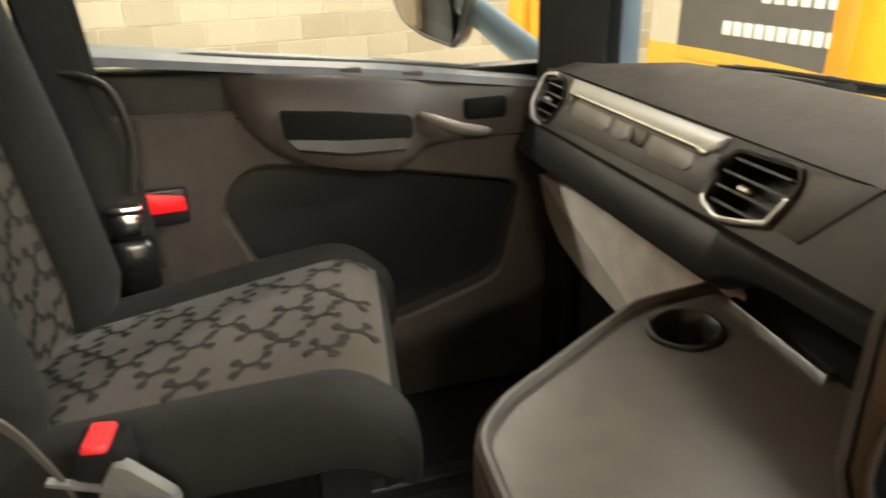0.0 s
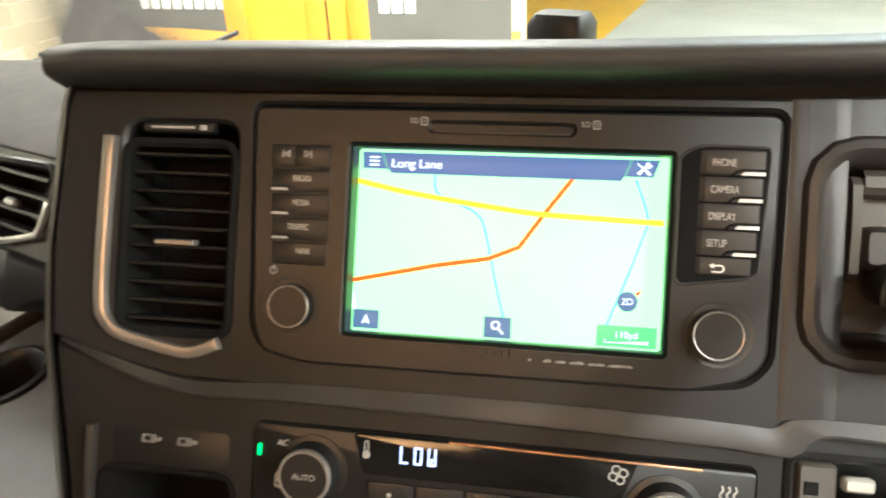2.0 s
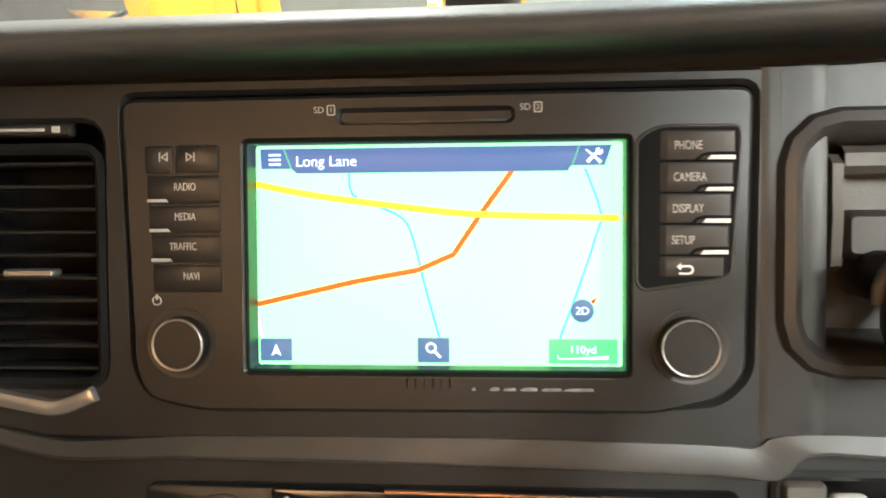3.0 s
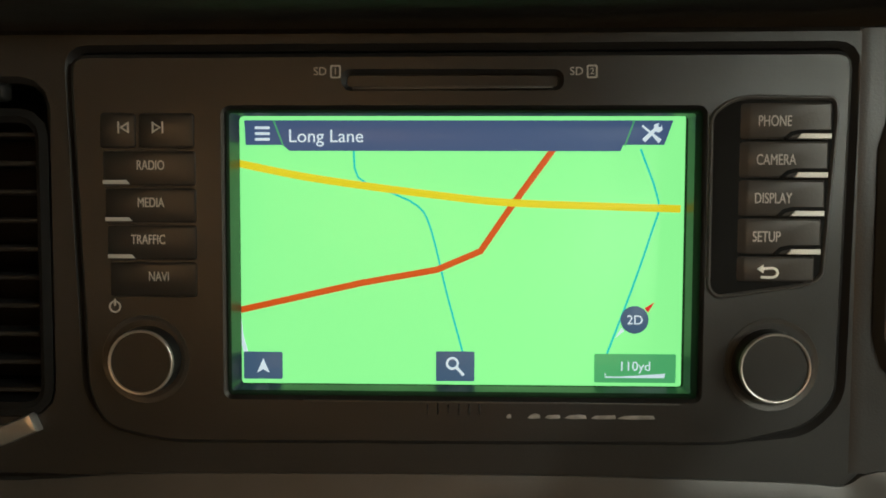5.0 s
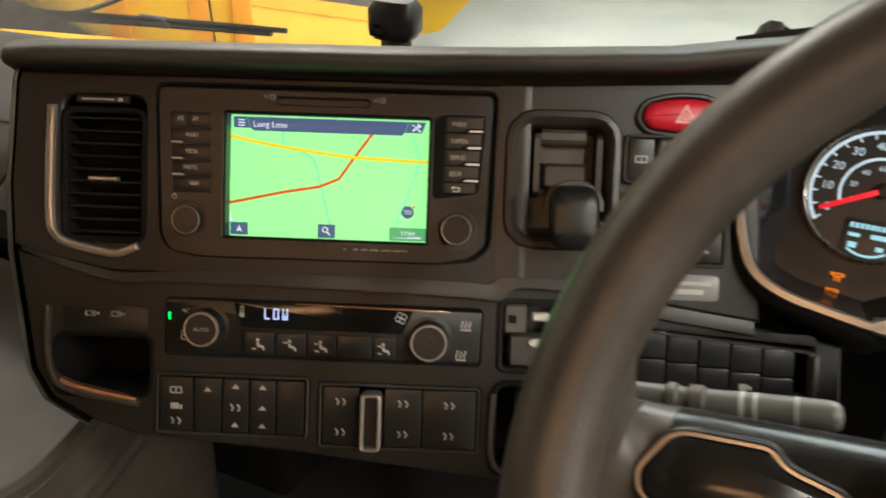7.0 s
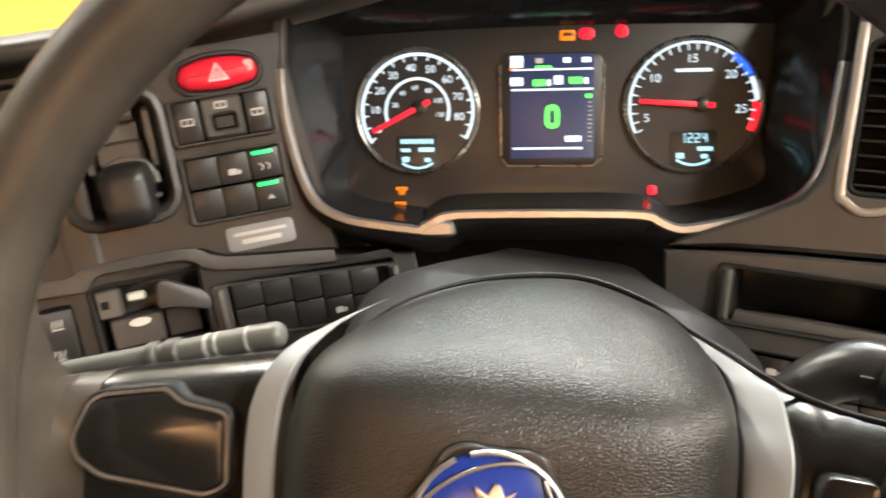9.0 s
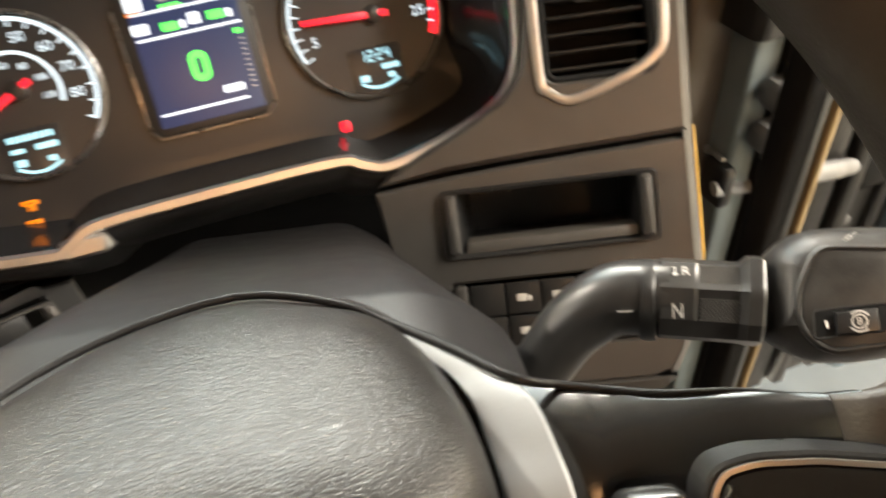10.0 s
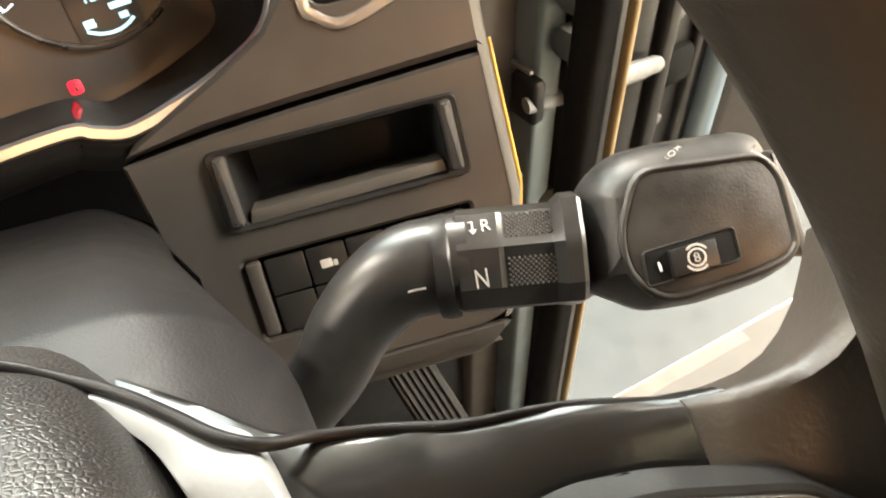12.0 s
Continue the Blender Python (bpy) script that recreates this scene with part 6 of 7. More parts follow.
def door_poly(name, pts, x0, x1, mat, b=4, r=20, label=""):
    """A slab of the door: an outline in y and z, from x0 out to x1 towards the cab's middle."""
    bm = B()
    p = rounded(pts, r)
    loft(bm, [[(x, y, z) for y, z in q] for q, x in ((p, x0), (p, x1 - b), (inset(p, b * 0.3), x1 - b * 0.3), (inset(p, b), x1))])
    return part(name, bm, mat, door, label)


door_poly("lower_lining", [(-420, 360), (640, 360), (640, 1010), (-420, 1010)], -1290, DX - 30, BLACK, 2)
bm = B()
plate(bm, [(-430, 370), (630, 370), (640, 960), (-430, 985)], [rounded([(0, 815), (50, 700), (120, 560), (300, 548), (505, 612), (545, 800), (300, 848), (160, 870), (50, 880)], 40)], 0, 40, 6)
ob = part("pocket_surround", bm, DOORP, door)
ob.matrix_local = Matrix(((0, 0, 1, DX / 1000 - 0.03), (1, 0, 0, 0), (0, 1, 0, 0), (0, 0, 0, 1)))
# the pocket's inner shade is in this back's near-black colour
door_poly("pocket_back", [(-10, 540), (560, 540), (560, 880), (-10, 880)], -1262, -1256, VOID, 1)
# armrest bulge
bm = B()
sec = []
for y, top, low, out in ((30, 1034, 1020, 0), (40, 1033, 985, 8), (55, 1032, 945, 20), (80, 1031, 915, 36), (111, 1029, 893, 48), (166, 1025, 874, 57), (225, 1020, 862, 60), (284, 1013, 853, 58), (325, 1006, 866, 50), (350, 1001, 886, 38), (400, 994, 892, 28), (460, 988, 892, 22), (640, 978, 890, 16)):
    hh = top - low
    sec.append([(-1290, y, top), (DX + out * 0.35, y, top), (DX + out * 0.6, y, top - hh * 0.08), (DX + out * 0.8, y, low + hh * 0.5), (DX + out, y, low + hh * 0.17), (DX + out * 0.86, y, low + hh * 0.05), (DX + out * 0.3, y, low), (-1290, y, low)])
loft(bm, sec)
part("armrest", bm, DOORP, door, smooth=50)
REARP = material("dark_brown_door", (0.016, 0.0138, 0.012), 0.55, bump=0.2, bump_scale=1000)
door_poly("rear_panel", [(-430, 1052), (60, 1032), (90, 930), (70, 878), (-430, 905)], -1285, DX - 2, REARP, 6, 16)
bm = B()
tube(bm, [(DX - 1, -20, 966), (DX + 1, 20, 964), (DX + 14, 60, 962)], 2.2, 6)
part("panel_seam", bm, VOID, door)
# dark slab proud of the armrest, coloured as the grip's inner shade
bm = B()
slotp = rounded([(108, 976), (113, 930), (303, 907), (324, 922), (324, 952), (200, 969)], 8)
loft(bm, [[(DX + 52 + d + (935 - z) * 0.16, y, z) for y, z in inset(ccw(slotp), k)] for k, d in ((0, -12), (0, 3), (2, 4))])
part("grip_recess_shade", bm, VOID, door)
bm = B()
loft(bm, [[(DX + x, y, z) for x, y, z in ((48, 118, 930), (62, 116, 934), (66, 130, 918), (50, 134, 908))], [(DX + x, y, z) for x, y, z in ((50, 210, 922), (70, 210, 926), (74, 210, 906), (52, 210, 892))], [(DX + x, y, z) for x, y, z in ((44, 318, 914), (58, 318, 918), (60, 312, 900), (46, 306, 890))]])
part("grip_lip", bm, GREY, door)
HANDLE = material("silver_handle", (0.5, 0.46, 0.43), 0.38, metal=0.4, var=0.05)
bm = B()
tube(bm, smoothed([(DX + 36, 340, 951), (DX + 50, 368, 940), (DX + 54, 405, 926), (DX + 52, 445, 917), (DX + 42, 466, 912)], 4), [6, 9, 11, 13, 14, 15, 15.5, 16, 16, 16, 15.5, 15, 14, 13, 11, 9, 6], 14, 0.5)
part("door_handle", bm, HANDLE, door, "satin silver door handle")
# black block in place of a hollow, shade put into its colour
bm = B()
box(bm, DX - 2, 425, 930, DX + 26, 505, 966, 6)
part("handle_recess_shade", bm, VOID, door)
bm = B()
loft(bm, [[(DX - 70, y, z + 8), (DX + 6, y, z), (DX + 14, y, z - 12), (DX - 70, y, z - 14)] for y, z in ((-420, 1078), (-150, 1070), (100, 1042), (300, 1022), (640, 978))])
part("window_ledge", bm, material("blue_grey_ledge", (0.15, 0.16, 0.175), 0.45, bump=0.1), door)
for y in (215, 320):
    bm = B()
    box(bm, DX - 8, y, 1012 - (y - 215) * 0.12, DX + 10, y + 36, 1030 - (y - 215) * 0.12, 2)
    part("window_switch", bm, GREY, door)
bm = B()
prism(bm, rr(-116, 806, -48, 864, 6), 0, 12, 3)
ob = part("reflector_base", bm, BLACK, door)
ob.matrix_local = Matrix(((0, 0, 1, -1.196), (1, 0, 0, 0), (0, 1, 0, 0), (0, 0, 0, 1)))
bm = B()
prism(bm, rounded([(-112, 826), (-112, 862), (-52, 852), (-50, 828)], 3), 10, 15, 2)
ob = part("reflector", bm, glow("red_door_lamp", (1.0, 0.01, 0.015), 0.8), door, "red marker lamp")
ob.matrix_local = Matrix(((0, 0, 1, -1.196), (1, 0, 0, 0), (0, 1, 0, 0), (0, 0, 0, 1)))
bm = B()
loft(bm, [[(-1262, -400, 1050), (-1262, 640, 985), (-1262, 600, 1880), (-1262, -400, 1900)], [(-1258, -400, 1050), (-1258, 640, 985), (-1258, 600, 1880), (-1258, -400, 1900)]])
pane = part("window_pane", bm, GLASS, door, smooth=0)
pane.visible_shadow = False
bm = B()
tube(bm, [(-1260, -400, 1062), (-1260, 0, 1052), (-1260, 640, 984)], 9, 8)
part("window_seal", bm, RUBBER, door)
bm = B()
for a, b in ((-420, -360),):
    box(bm, -1290, a, 1000, -1215, b, 1900, 10)
part("rear_frame", bm, PLASTIC2, door)

# ---- passenger's seat ----
SEATC = bpy.data.materials.new("patterned_seat_cloth")
SEATC.use_nodes = True
nt = SEATC.node_tree
p = nt.nodes["Principled BSDF"]
p.inputs["Roughness"].default_value = 0.9
p.inputs["Sheen Weight"].default_value = 0.15
co, nz, rp, bp = nt.nodes.new("ShaderNodeTexCoord"), nt.nodes.new("ShaderNodeTexNoise"), nt.nodes.new("ShaderNodeValToRGB"), nt.nodes.new("ShaderNodeBump")
nz.inputs["Scale"].default_value, nz.inputs["Detail"].default_value = 900, 3
n2 = nt.nodes.new("ShaderNodeTexNoise")
n2.inputs["Scale"].default_value = 14
mxr = nt.nodes.new("ShaderNodeMixRGB")
mxr.inputs[1].default_value, mxr.inputs[2].default_value = (0.032, 0.0245, 0.018, 1), (0.054, 0.0415, 0.031, 1)
nt.links.new(co.outputs["Object"], n2.inputs["Vector"])
nt.links.new(n2.outputs["Fac"], mxr.inputs[0])
nt.links.new(mxr.outputs[0], p.inputs["Base Color"])
nt.links.new(co.outputs["Object"], nz.inputs["Vector"])
nt.links.new(nz.outputs["Fac"], bp.inputs["Height"])
bp.inputs["Strength"].default_value, bp.inputs["Distance"].default_value = 0.5, 0.0008
nt.links.new(bp.outputs["Normal"], p.inputs["Normal"])
CLOTH = material("charcoal_seat_cloth", (0.0095, 0.0088, 0.008), 0.95, bump=0.5, bump_scale=1200)
MOTIF = material("black_woven_motif", (0.0135, 0.0125, 0.011), 0.95, bump=0.4, bump_scale=1200)

SEAT = pose(-0.870, -0.147, 0.60, 0, 0, -10)
seat = thing("passenger_seat", SEAT, "truck seat in patterned grey cloth with charcoal side bolsters", "seat")


def half_width(y):
    return 112 + 0.09 * (y + 75)


def cushion_top(x, y):
    """Height of the middle cushion's cloth."""
    return 138 + 0.205 * (y + 75) - max(0, (y - 255) / 70) ** 2 * 34 + 9 * (1 - (x / half_width(y)) ** 2)


YS = [-250 + 580 * j / 29 for j in range(30)]
bm = B()
loft(bm, [[(half_width(y) * (i / 8 - 1), y, cushion_top(half_width(y) * (i / 8 - 1), y)) for i in range(17)] for y in YS] + [[(half_width(330) * (i / 8 - 1), 338, 90) for i in range(17)]], closed=False)
centre = part("centre_cloth", bm, SEATC, seat, "patterned grey seat cloth", smooth=60)
for s in (-1, 1):
    bm = B()
    rings = []
    for j, y in enumerate(YS + [336, 344, 350, 355, 358]):
        yy = min(y, 330)
        h = half_width(yy)
        z = cushion_top(h, yy) - (0 if y <= 330 else (y - 330) * 0.8)
        wd, up = 82 - 14 * max(0, (yy - 200) / 130) ** 2, 14 - 8 * max(0, (yy - 150) / 180)
        sec = [(h - 4, z - 6), (h, z + 1), (h + 14, z + up * 0.7), (h + wd * 0.45, z + up), (h + wd * 0.75, z + up - 8), (h + wd * 0.95, z - 14), (h + wd, z - 34), (h + wd * 0.97, z - 58), (h + wd * 0.85, z - 80), (h - 4, z - 88)]
        sink = {336: 0.98, 344: 0.93, 350: 0.84, 355: 0.7, 358: 0.45}.get(y, 1.0)
        sec = [(h + 36 + (x - h - 36) * sink, z - 44 + (zz - z + 44) * sink) for x, zz in sec]
        rings.append([(s * x, y, zz) for x, zz in (sec if s > 0 else sec[::-1])])
    loft(bm, rings)
    part("bolster", bm, CLOTH, seat, smooth=70)
bm = B()
loft(bm, [[(x, 330 + d, z) for x in (-214, -150, -80, 0, 80, 150, 214)] for z, d in ((172, 0), (155, 12), (130, 14), (108, 6), (98, -14))], closed=False)
part("front_apron", bm, CLOTH, seat, smooth=60)
random.seed(3)


def motif(owner, cx, cy, x0, x1, y0, y1, surface):
    """A woven figure lying on a cloth: a bar that forks at both ends, with round tips."""
    rot = math.pi / 2 + random.uniform(-0.4, 0.4)
    size = random.uniform(0.85, 1.1)
    bm = B()

    def at(along, aside):
        x, y = cx + size * (along * math.cos(rot) - aside * math.sin(rot)), cy + size * (along * math.sin(rot) + aside * math.cos(rot))
        return bm.verts.new(surface(max(x0, min(x1, x)), max(y0, min(y1, y))))

    bm.faces.new([at(p, q) for p, q in ((-9, -3.4), (9, -3.4), (9, 3.4), (-9, 3.4))])
    for end in (-1, 1):
        for side in (-1, 1):
            bm.faces.new([at(end * p, side * q) for p, q in ((5.5, 1.5), (9.5, -1.5), (19, 9), (15, 13))])
            bm.faces.new([at(end * 18.5 + 6.6 * math.cos(t), side * 11.5 + 6.6 * math.sin(t)) for t in [2 * math.pi * j / 8 for j in range(8)]])
    part("woven_motif", bm, MOTIF, owner, smooth=0)


for i in range(9):
    for j in range(8):
        cx, cy = -136 + 34 * i + random.uniform(-3, 3), -250 + 78 * j + (39 if i % 2 else 0) + random.uniform(-5, 5)
        hw = half_width(cy)
        if abs(cx) < hw - 8 and -235 < cy < 315 and random.random() < 0.86:
            motif(centre, cx, cy, 2 - hw, hw - 2, -246, 328, lambda x, y: (x, y, cushion_top(x, y) + 1.2))
# backrest
bm = B()
rings = []
for z, y, hw, th in ((60, -190, 190, 60), (140, -178, 225, 75), (200, -176, 235, 78), (400, -208, 245, 78), (650, -258, 240, 70), (800, -290, 200, 60), (860, -300, 150, 45)):
    rings.append([(hw * math.copysign(abs(math.cos(a)) ** 0.5, math.cos(a)), y + th * math.copysign(abs(math.sin(a)) ** 0.7, math.sin(a)) + (26 * abs(math.cos(a)) ** 2 if math.sin(a) > 0 else 0), z) for a in [2 * math.pi * k / 28 for k in range(28)]])
loft(bm, rings)
part("backrest", bm, CLOTH, seat, smooth=60)
bm = B()
loft(bm, [[(x, -176 + 84 + dy + 20 * abs(x / 140) ** 2, z) for x in [-118 + 236 * i / 10 for i in range(11)]] for z, dy in ((110, -10), (150, -2), (200, 0), (400, -32), (650, -82), (780, -108))], closed=False)
back = part("back_cloth", bm, SEATC, seat, "patterned grey seat cloth", smooth=60)


def back_face(x, z):
    knots = ((110, -10), (150, -2), (200, 0), (400, -32), (650, -82), (780, -108))
    for (a, da), (b, db) in zip(knots, knots[1:]):
        if z <= b:
            break
    return (x, -92 + da + (db - da) * (z - a) / (b - a) + 20 * abs(x / 140) ** 2 + 1.6, z)


for i in range(7):
    for j in range(6):
        cx, cz = -102 + 34 * i + random.uniform(-3, 3), 140 + 78 * j + (39 if i % 2 else 0) + random.uniform(-5, 5)
        motif(back, cx, cz, -114, 114, 112, 775, back_face)
for sg in (-1, 1):
    bm = B()
    loft(bm, [[(sg * (146 + r * 0.95 * math.cos(a)), y + r * 1.15 * math.sin(a), z) for a in [2 * math.pi * k / 20 for k in range(20)]] for z, y, r in ((60, -112, 30), (110, -92, 42), (200, -78, 48), (400, -112, 48), (600, -152, 44), (740, -186, 34), (790, -200, 14))])
    part("back_bolster", bm, CLOTH, seat, smooth=70)
bm = B()
box(bm, -165, -230, -240, 165, 225, 8, 20)
part("pedestal", bm, BLACK, seat)
bm = B()
tube(bm, [(205, -60, 20), (214, 20, 100), (216, 56, 150)], 12, 10, 0.7)
bk = part("buckle_stalk", bm, BLACK, seat)
bm = B()
box(bm, 190, 22, 142, 240, 72, 198, 7)
part("buckle", bm, VOID, bk)
bm = B()
box(bm, 193, 32, 192, 237, 58, 203, 4)
part("release_button", bm, REDMARK, bk, "red buckle release button")
# loose belt end, buckle cover and the bright edge of its bracket
bm = B()
strap = smoothed([(-70, 270), (-22, 239), (4, 196), (22, 150), (30, 90)], 5)
loft(bm, [[(240, y, z - 7), (243, y, z - 7), (243, y, z + 7), (240, y, z + 7)] for y, z in strap])
part("belt_end", bm, GREY, seat, "grey webbing end")
bm = B()
loft(bm, [[(x, y, z) for y, z in rounded([(36 - d, 60), (44 - d, 158), (62, 189 + d), (74, 185 + d), (116 + d, 143), (116 + d, 60)], 7)] for x, d in ((232, 0), (242, 0), (245, -3))])
part("side_cover", bm, material("mid_grey_cover", (0.13, 0.13, 0.12), 0.6, bump=0.2), seat, "mid grey side cover")
bm = B()
loft(bm, [[(x, y, z) for x, z in ((238, zz - 4), (248, zz - 4), (248, zz), (238, zz))] for y, zz in ((2, 176), (50, 163), (118, 142))])
part("bracket_edge", bm, ZINC, seat, "dull metal bracket edge")

# ---- seat belt on the pillar ----
belt = thing("seat_belt", WORLD, "black seat belt hanging beside the passenger's seat", "seat belt")
bm = B()
for x, w in ((-1172, 84), (-1152, 62)):
    loft(bm, [[(x, y - w / 2, z), (x + 3, y - w / 2, z), (x + 3, y + w / 2, z), (x, y + w / 2, z)] for y, z in ((-360, 1700), (-240, 1300), (-195, 1160), (-180, 1000), (-150, 880), (-138, 740))])
part("webbing", bm, material("black_webbing", (0.02, 0.019, 0.018), 0.85, bump=0.5, bump_scale=900), belt)
bm = B()
tube(bm, smoothed([(-1146, -124, 880), (-1140, -112, 960), (-1142, -126, 1030), (-1150, -165, 1054), (-1160, -215, 1058)], 5), 8, 10, 0.7)
part("guide_loop", bm, PLASTIC2, belt)
bm = B()
box(bm, -1160, -166, 848, -1128, -112, 862, 4)
box(bm, -1158, -160, 808, -1130, -116, 852, 6)
part("tongue", bm, CHROME, belt, "chromed belt tongue")
bm = B()
box(bm, -1165, -178, 716, -1122, -102, 806, 12)
part("buckle_body", bm, GLOSSP, belt)
bm = B()
box(bm, -1185, -190, 620, -1145, -105, 722, 14)
part("anchor_cover", bm, BLACK, belt)

# ---- console table with cup holder ----
cons = thing("console_table", WORLD, "grey plastic console lid with a cup holder beside the dashboard", "console")
LIDP = material("brown_grey_lid", (0.085, 0.0755, 0.066), 0.37, bump=0.2, bump_scale=900)
poly = rounded([(-515, 212), (-640, 425), (-655, 560), (-300, 560), (-255, 300), (-330, 160), (-400, 165), (-470, 172)], 28, 5)
cup = rounded([(-606, 462), (-594, 424), (-562, 413), (-538, 432), (-540, 462), (-558, 486), (-590, 488)], 16, 4)
bm = B()
plate(bm, poly, [cup], 812, 850, 7)
part("lid", bm, LIDP, cons)
bm = B()
loft(bm, [[(x, y, z) for x, y in inset(ccw(poly), d)] for d, z in ((2, 815), (5, 806), (3, 800), (0, 795), (3, 786), (3, 782), (0, 777), (3, 768), (3, 764), (0, 759), (6, 700), (30, 366))])
part("body", bm, GREY, cons)
bm = B()
loft(bm, [[(x, y, z) for x, y in inset(ccw(cup), d)] for d, z in ((-9, 848), (-8, 853), (-3, 854), (0, 850), (3, 840), (8, 770))], cap0=False)
part("cup_holder", bm, BLACK, cons)
bm = B()
rimp = ccw(poly)
plate(bm, inset(rimp, 1), [inset(rimp, 15)], 844, 859, 5)
part("raised_edge", bm, GREY, cons)
bm = B()
loft(bm, [[(-606, 533, 851), (-606, 545, 851), (-606, 545, 858), (-606, 533, 856)], [(-448, 520, 851), (-448, 532, 851), (-448, 532, 858), (-448, 520, 856)]])
part("bright_strip", bm, CHROME, cons, "bright metal strip")
bm = B()
loft(bm, [[(-600, 545, 848), (-600, 578, 848), (-600, 580, 906), (-600, 553, 910)], [(-330, 522, 848), (-330, 560, 848), (-330, 562, 920), (-330, 530, 924)]])
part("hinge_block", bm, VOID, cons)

# ---- sensor box on the dashboard's deck ----
sb = thing("sensor_box", pose(-0.216, 0.87, 1.07), "small black sensor box on the dashboard by the windscreen", "sensor")
bm = B()
box(bm, -32, -16, 0, 28, 30, 46, 10)
part("housing", bm, BLACK, sb)
bm = B()
box(bm, -26, -18, 6, -10, -14, 20, 2)
part("lens", bm, GLOSS, sb)
bm = B()
box(bm, -18, -6, -71, 14, 22, 3, 4)
part("bracket", bm, BLACK, sb)

# ---- pedals ----
PEDAL = material("worn_grey_pedal", (0.022, 0.0215, 0.021), 0.75, var=0.3, scale=60, bump=0.2, spec=0.25)
for x, y, z, tip, hw, n in ((0.52, 0.62, 0.44, 50, 34, 5), (0.676, 0.536, 0.595, 42, 25, 6)):
    pd = thing("pedal", pose(x, y, z, tip, 0, 6), "worn rubber-faced metal pedal in the footwell", "pedal", "pedals")
    bm = B()
    prism(bm, rounded([(-hw, -60), (hw, -60), (hw, 44), (hw * 0.6, 58), (-hw * 0.6, 58), (-hw, 44)], 9), -8, 0, 3)
    part("plate", bm, PEDAL, pd)
    for j in range(n):
        a = -hw + 4 + (2 * hw - 8) * j / n
        bm = B()
        box(bm, a, -52, -1, a + (2 * hw - 8) / n - 3, 46, 3.5, 1.5)
        part("rib", bm, PEDAL, pd)
    bm = B()
    tube(bm, [(0, -30, -6), (0, -70, -30), (0, -150, -60), (4, -230 if z > 0.5 else -90, -80)], [9, 9, 10, 12], 10)
    part("arm", bm, STEEL, pd)

# ---- driver's door, standing open ----
dd = thing("driver_door", pose(0.9, 0.655, 0.0, 0, 0, -2), "driver's door standing wide open with black seals", "door")
LINING = material("brown_black_lining", (0.035, 0.031, 0.028), 0.5, bump=0.15)
EDGE = material("blue_grey_paint", (0.16, 0.22, 0.27), 0.35, var=0.1, scale=20, coat=0.3)
bm = B()
box(bm, 0, -30, 430, 1050, 20, 1880, 16)
part("shell", bm, PAINT, dd)
bm = B()
box(bm, 262, -62, 470, 1000, -28, 1050, 14)
part("lining", bm, LINING, dd)
bm = B()
box(bm, 20, -40, 440, 238, -26, 1100, 4)
part("shut_face", bm, BLACK, dd)
for x, wd, h, mt in ((30, 16, 52, RUBBER), (62, 10, 46, EDGE), (86, 34, 50, BLACK), (132, 20, 56, BLACK), (196, 14, 50, BLACK)):
    bm = B()
    box(bm, x, -h, 445, x + wd, -36, 1090, 5)
    part("shut_rib", bm, mt, dd)
bm = B()
tube(bm, [(247, -46, 440), (247, -46, 1100)], [17, 17], 14)
part("shut_edge", bm, EDGE, dd, "blue-grey painted door edge")
bm = B()
box(bm, 238, -40, 430, 262, -24, 470, 4)
part("lower_edge", bm, EDGE, dd)
for z in (724, 859):
    bm = B()
    tube(bm, [(163, -36, z), (163, -46, z), (163, -47, z)], [7, 7, 5], 10)
    part("bolt", bm, ZINC, dd)
# raised black block, coloured as the shade in the strap's opening
bm = B()
box(bm, 150, -52, 770, 196, -34, 815, 6)
part("strap_pocket_shade", bm, VOID, dd)
bm = B()
box(bm, -20, -60, 1060, 1000, -20, 1090, 5)
part("window_ledge", bm, PLASTIC2, dd)
frame_ = thing("door_frame", WORLD, "painted door frame with a black rubber seal and tan reflection bar", "door frame", kind="structure")
FLANGE = material("grey_blue_primer", (0.15, 0.18, 0.19), 0.45, var=0.15, scale=18, stain=0.1)
TANGLINT = material("tan_seal_reflection", (0.27, 0.2, 0.1), 0.5, var=0.2, scale=12)
bm = B()
box(bm, 816, 562, 250, 846, 606, 1300, 5)
part("pillar_flange", bm, FLANGE, frame_)
bm = B()
box(bm, 812, 566, 905, 817, 604, 912, 1)
box(bm, 814, 570, 780, 818, 600, 800, 1)
part("flange_step", bm, STEEL, frame_)
bm = B()
box(bm, 850, 540, 250, 900, 640, 1300, 6)
part("pillar_foot", bm, BLACK, frame_)
bm = B()
box(bm, 772, 590, 250, 822, 614, 1300, 6)
part("inner_lip", bm, GREY, frame_)
bm = B()
box(bm, 600, 604, 250, 780, 628, 1300, 6)
part("footwell_side", bm, BLACK, frame_)
bm = B()
box(bm, 787, 480, 330, 811, 508, 1300, 7)
part("seal", bm, VOID, frame_)
# tan bar put in for the amber reflection along the seal
bm = B()
box(bm, 810, 472, 330, 816, 480, 1300, 2)
part("seal_reflection", bm, TANGLINT, frame_)
bm = B()
tube(bm, smoothed([(800, 556, 890), (840, 562, 876), (880, 569, 863), (905, 573, 857), (915, 574, 853), (970, 582, 838), (1025, 590, 823)], 4), [7] * 8 + [8] * 4 + [10] * 10 + [9] * 2 + [6], 12, 0.5)
part("check_strap", bm, ZINC, frame_)
bm = B()
box(bm, 806, 552, 866, 820, 584, 908, 4)
part("strap_bracket", bm, BLACK, frame_)
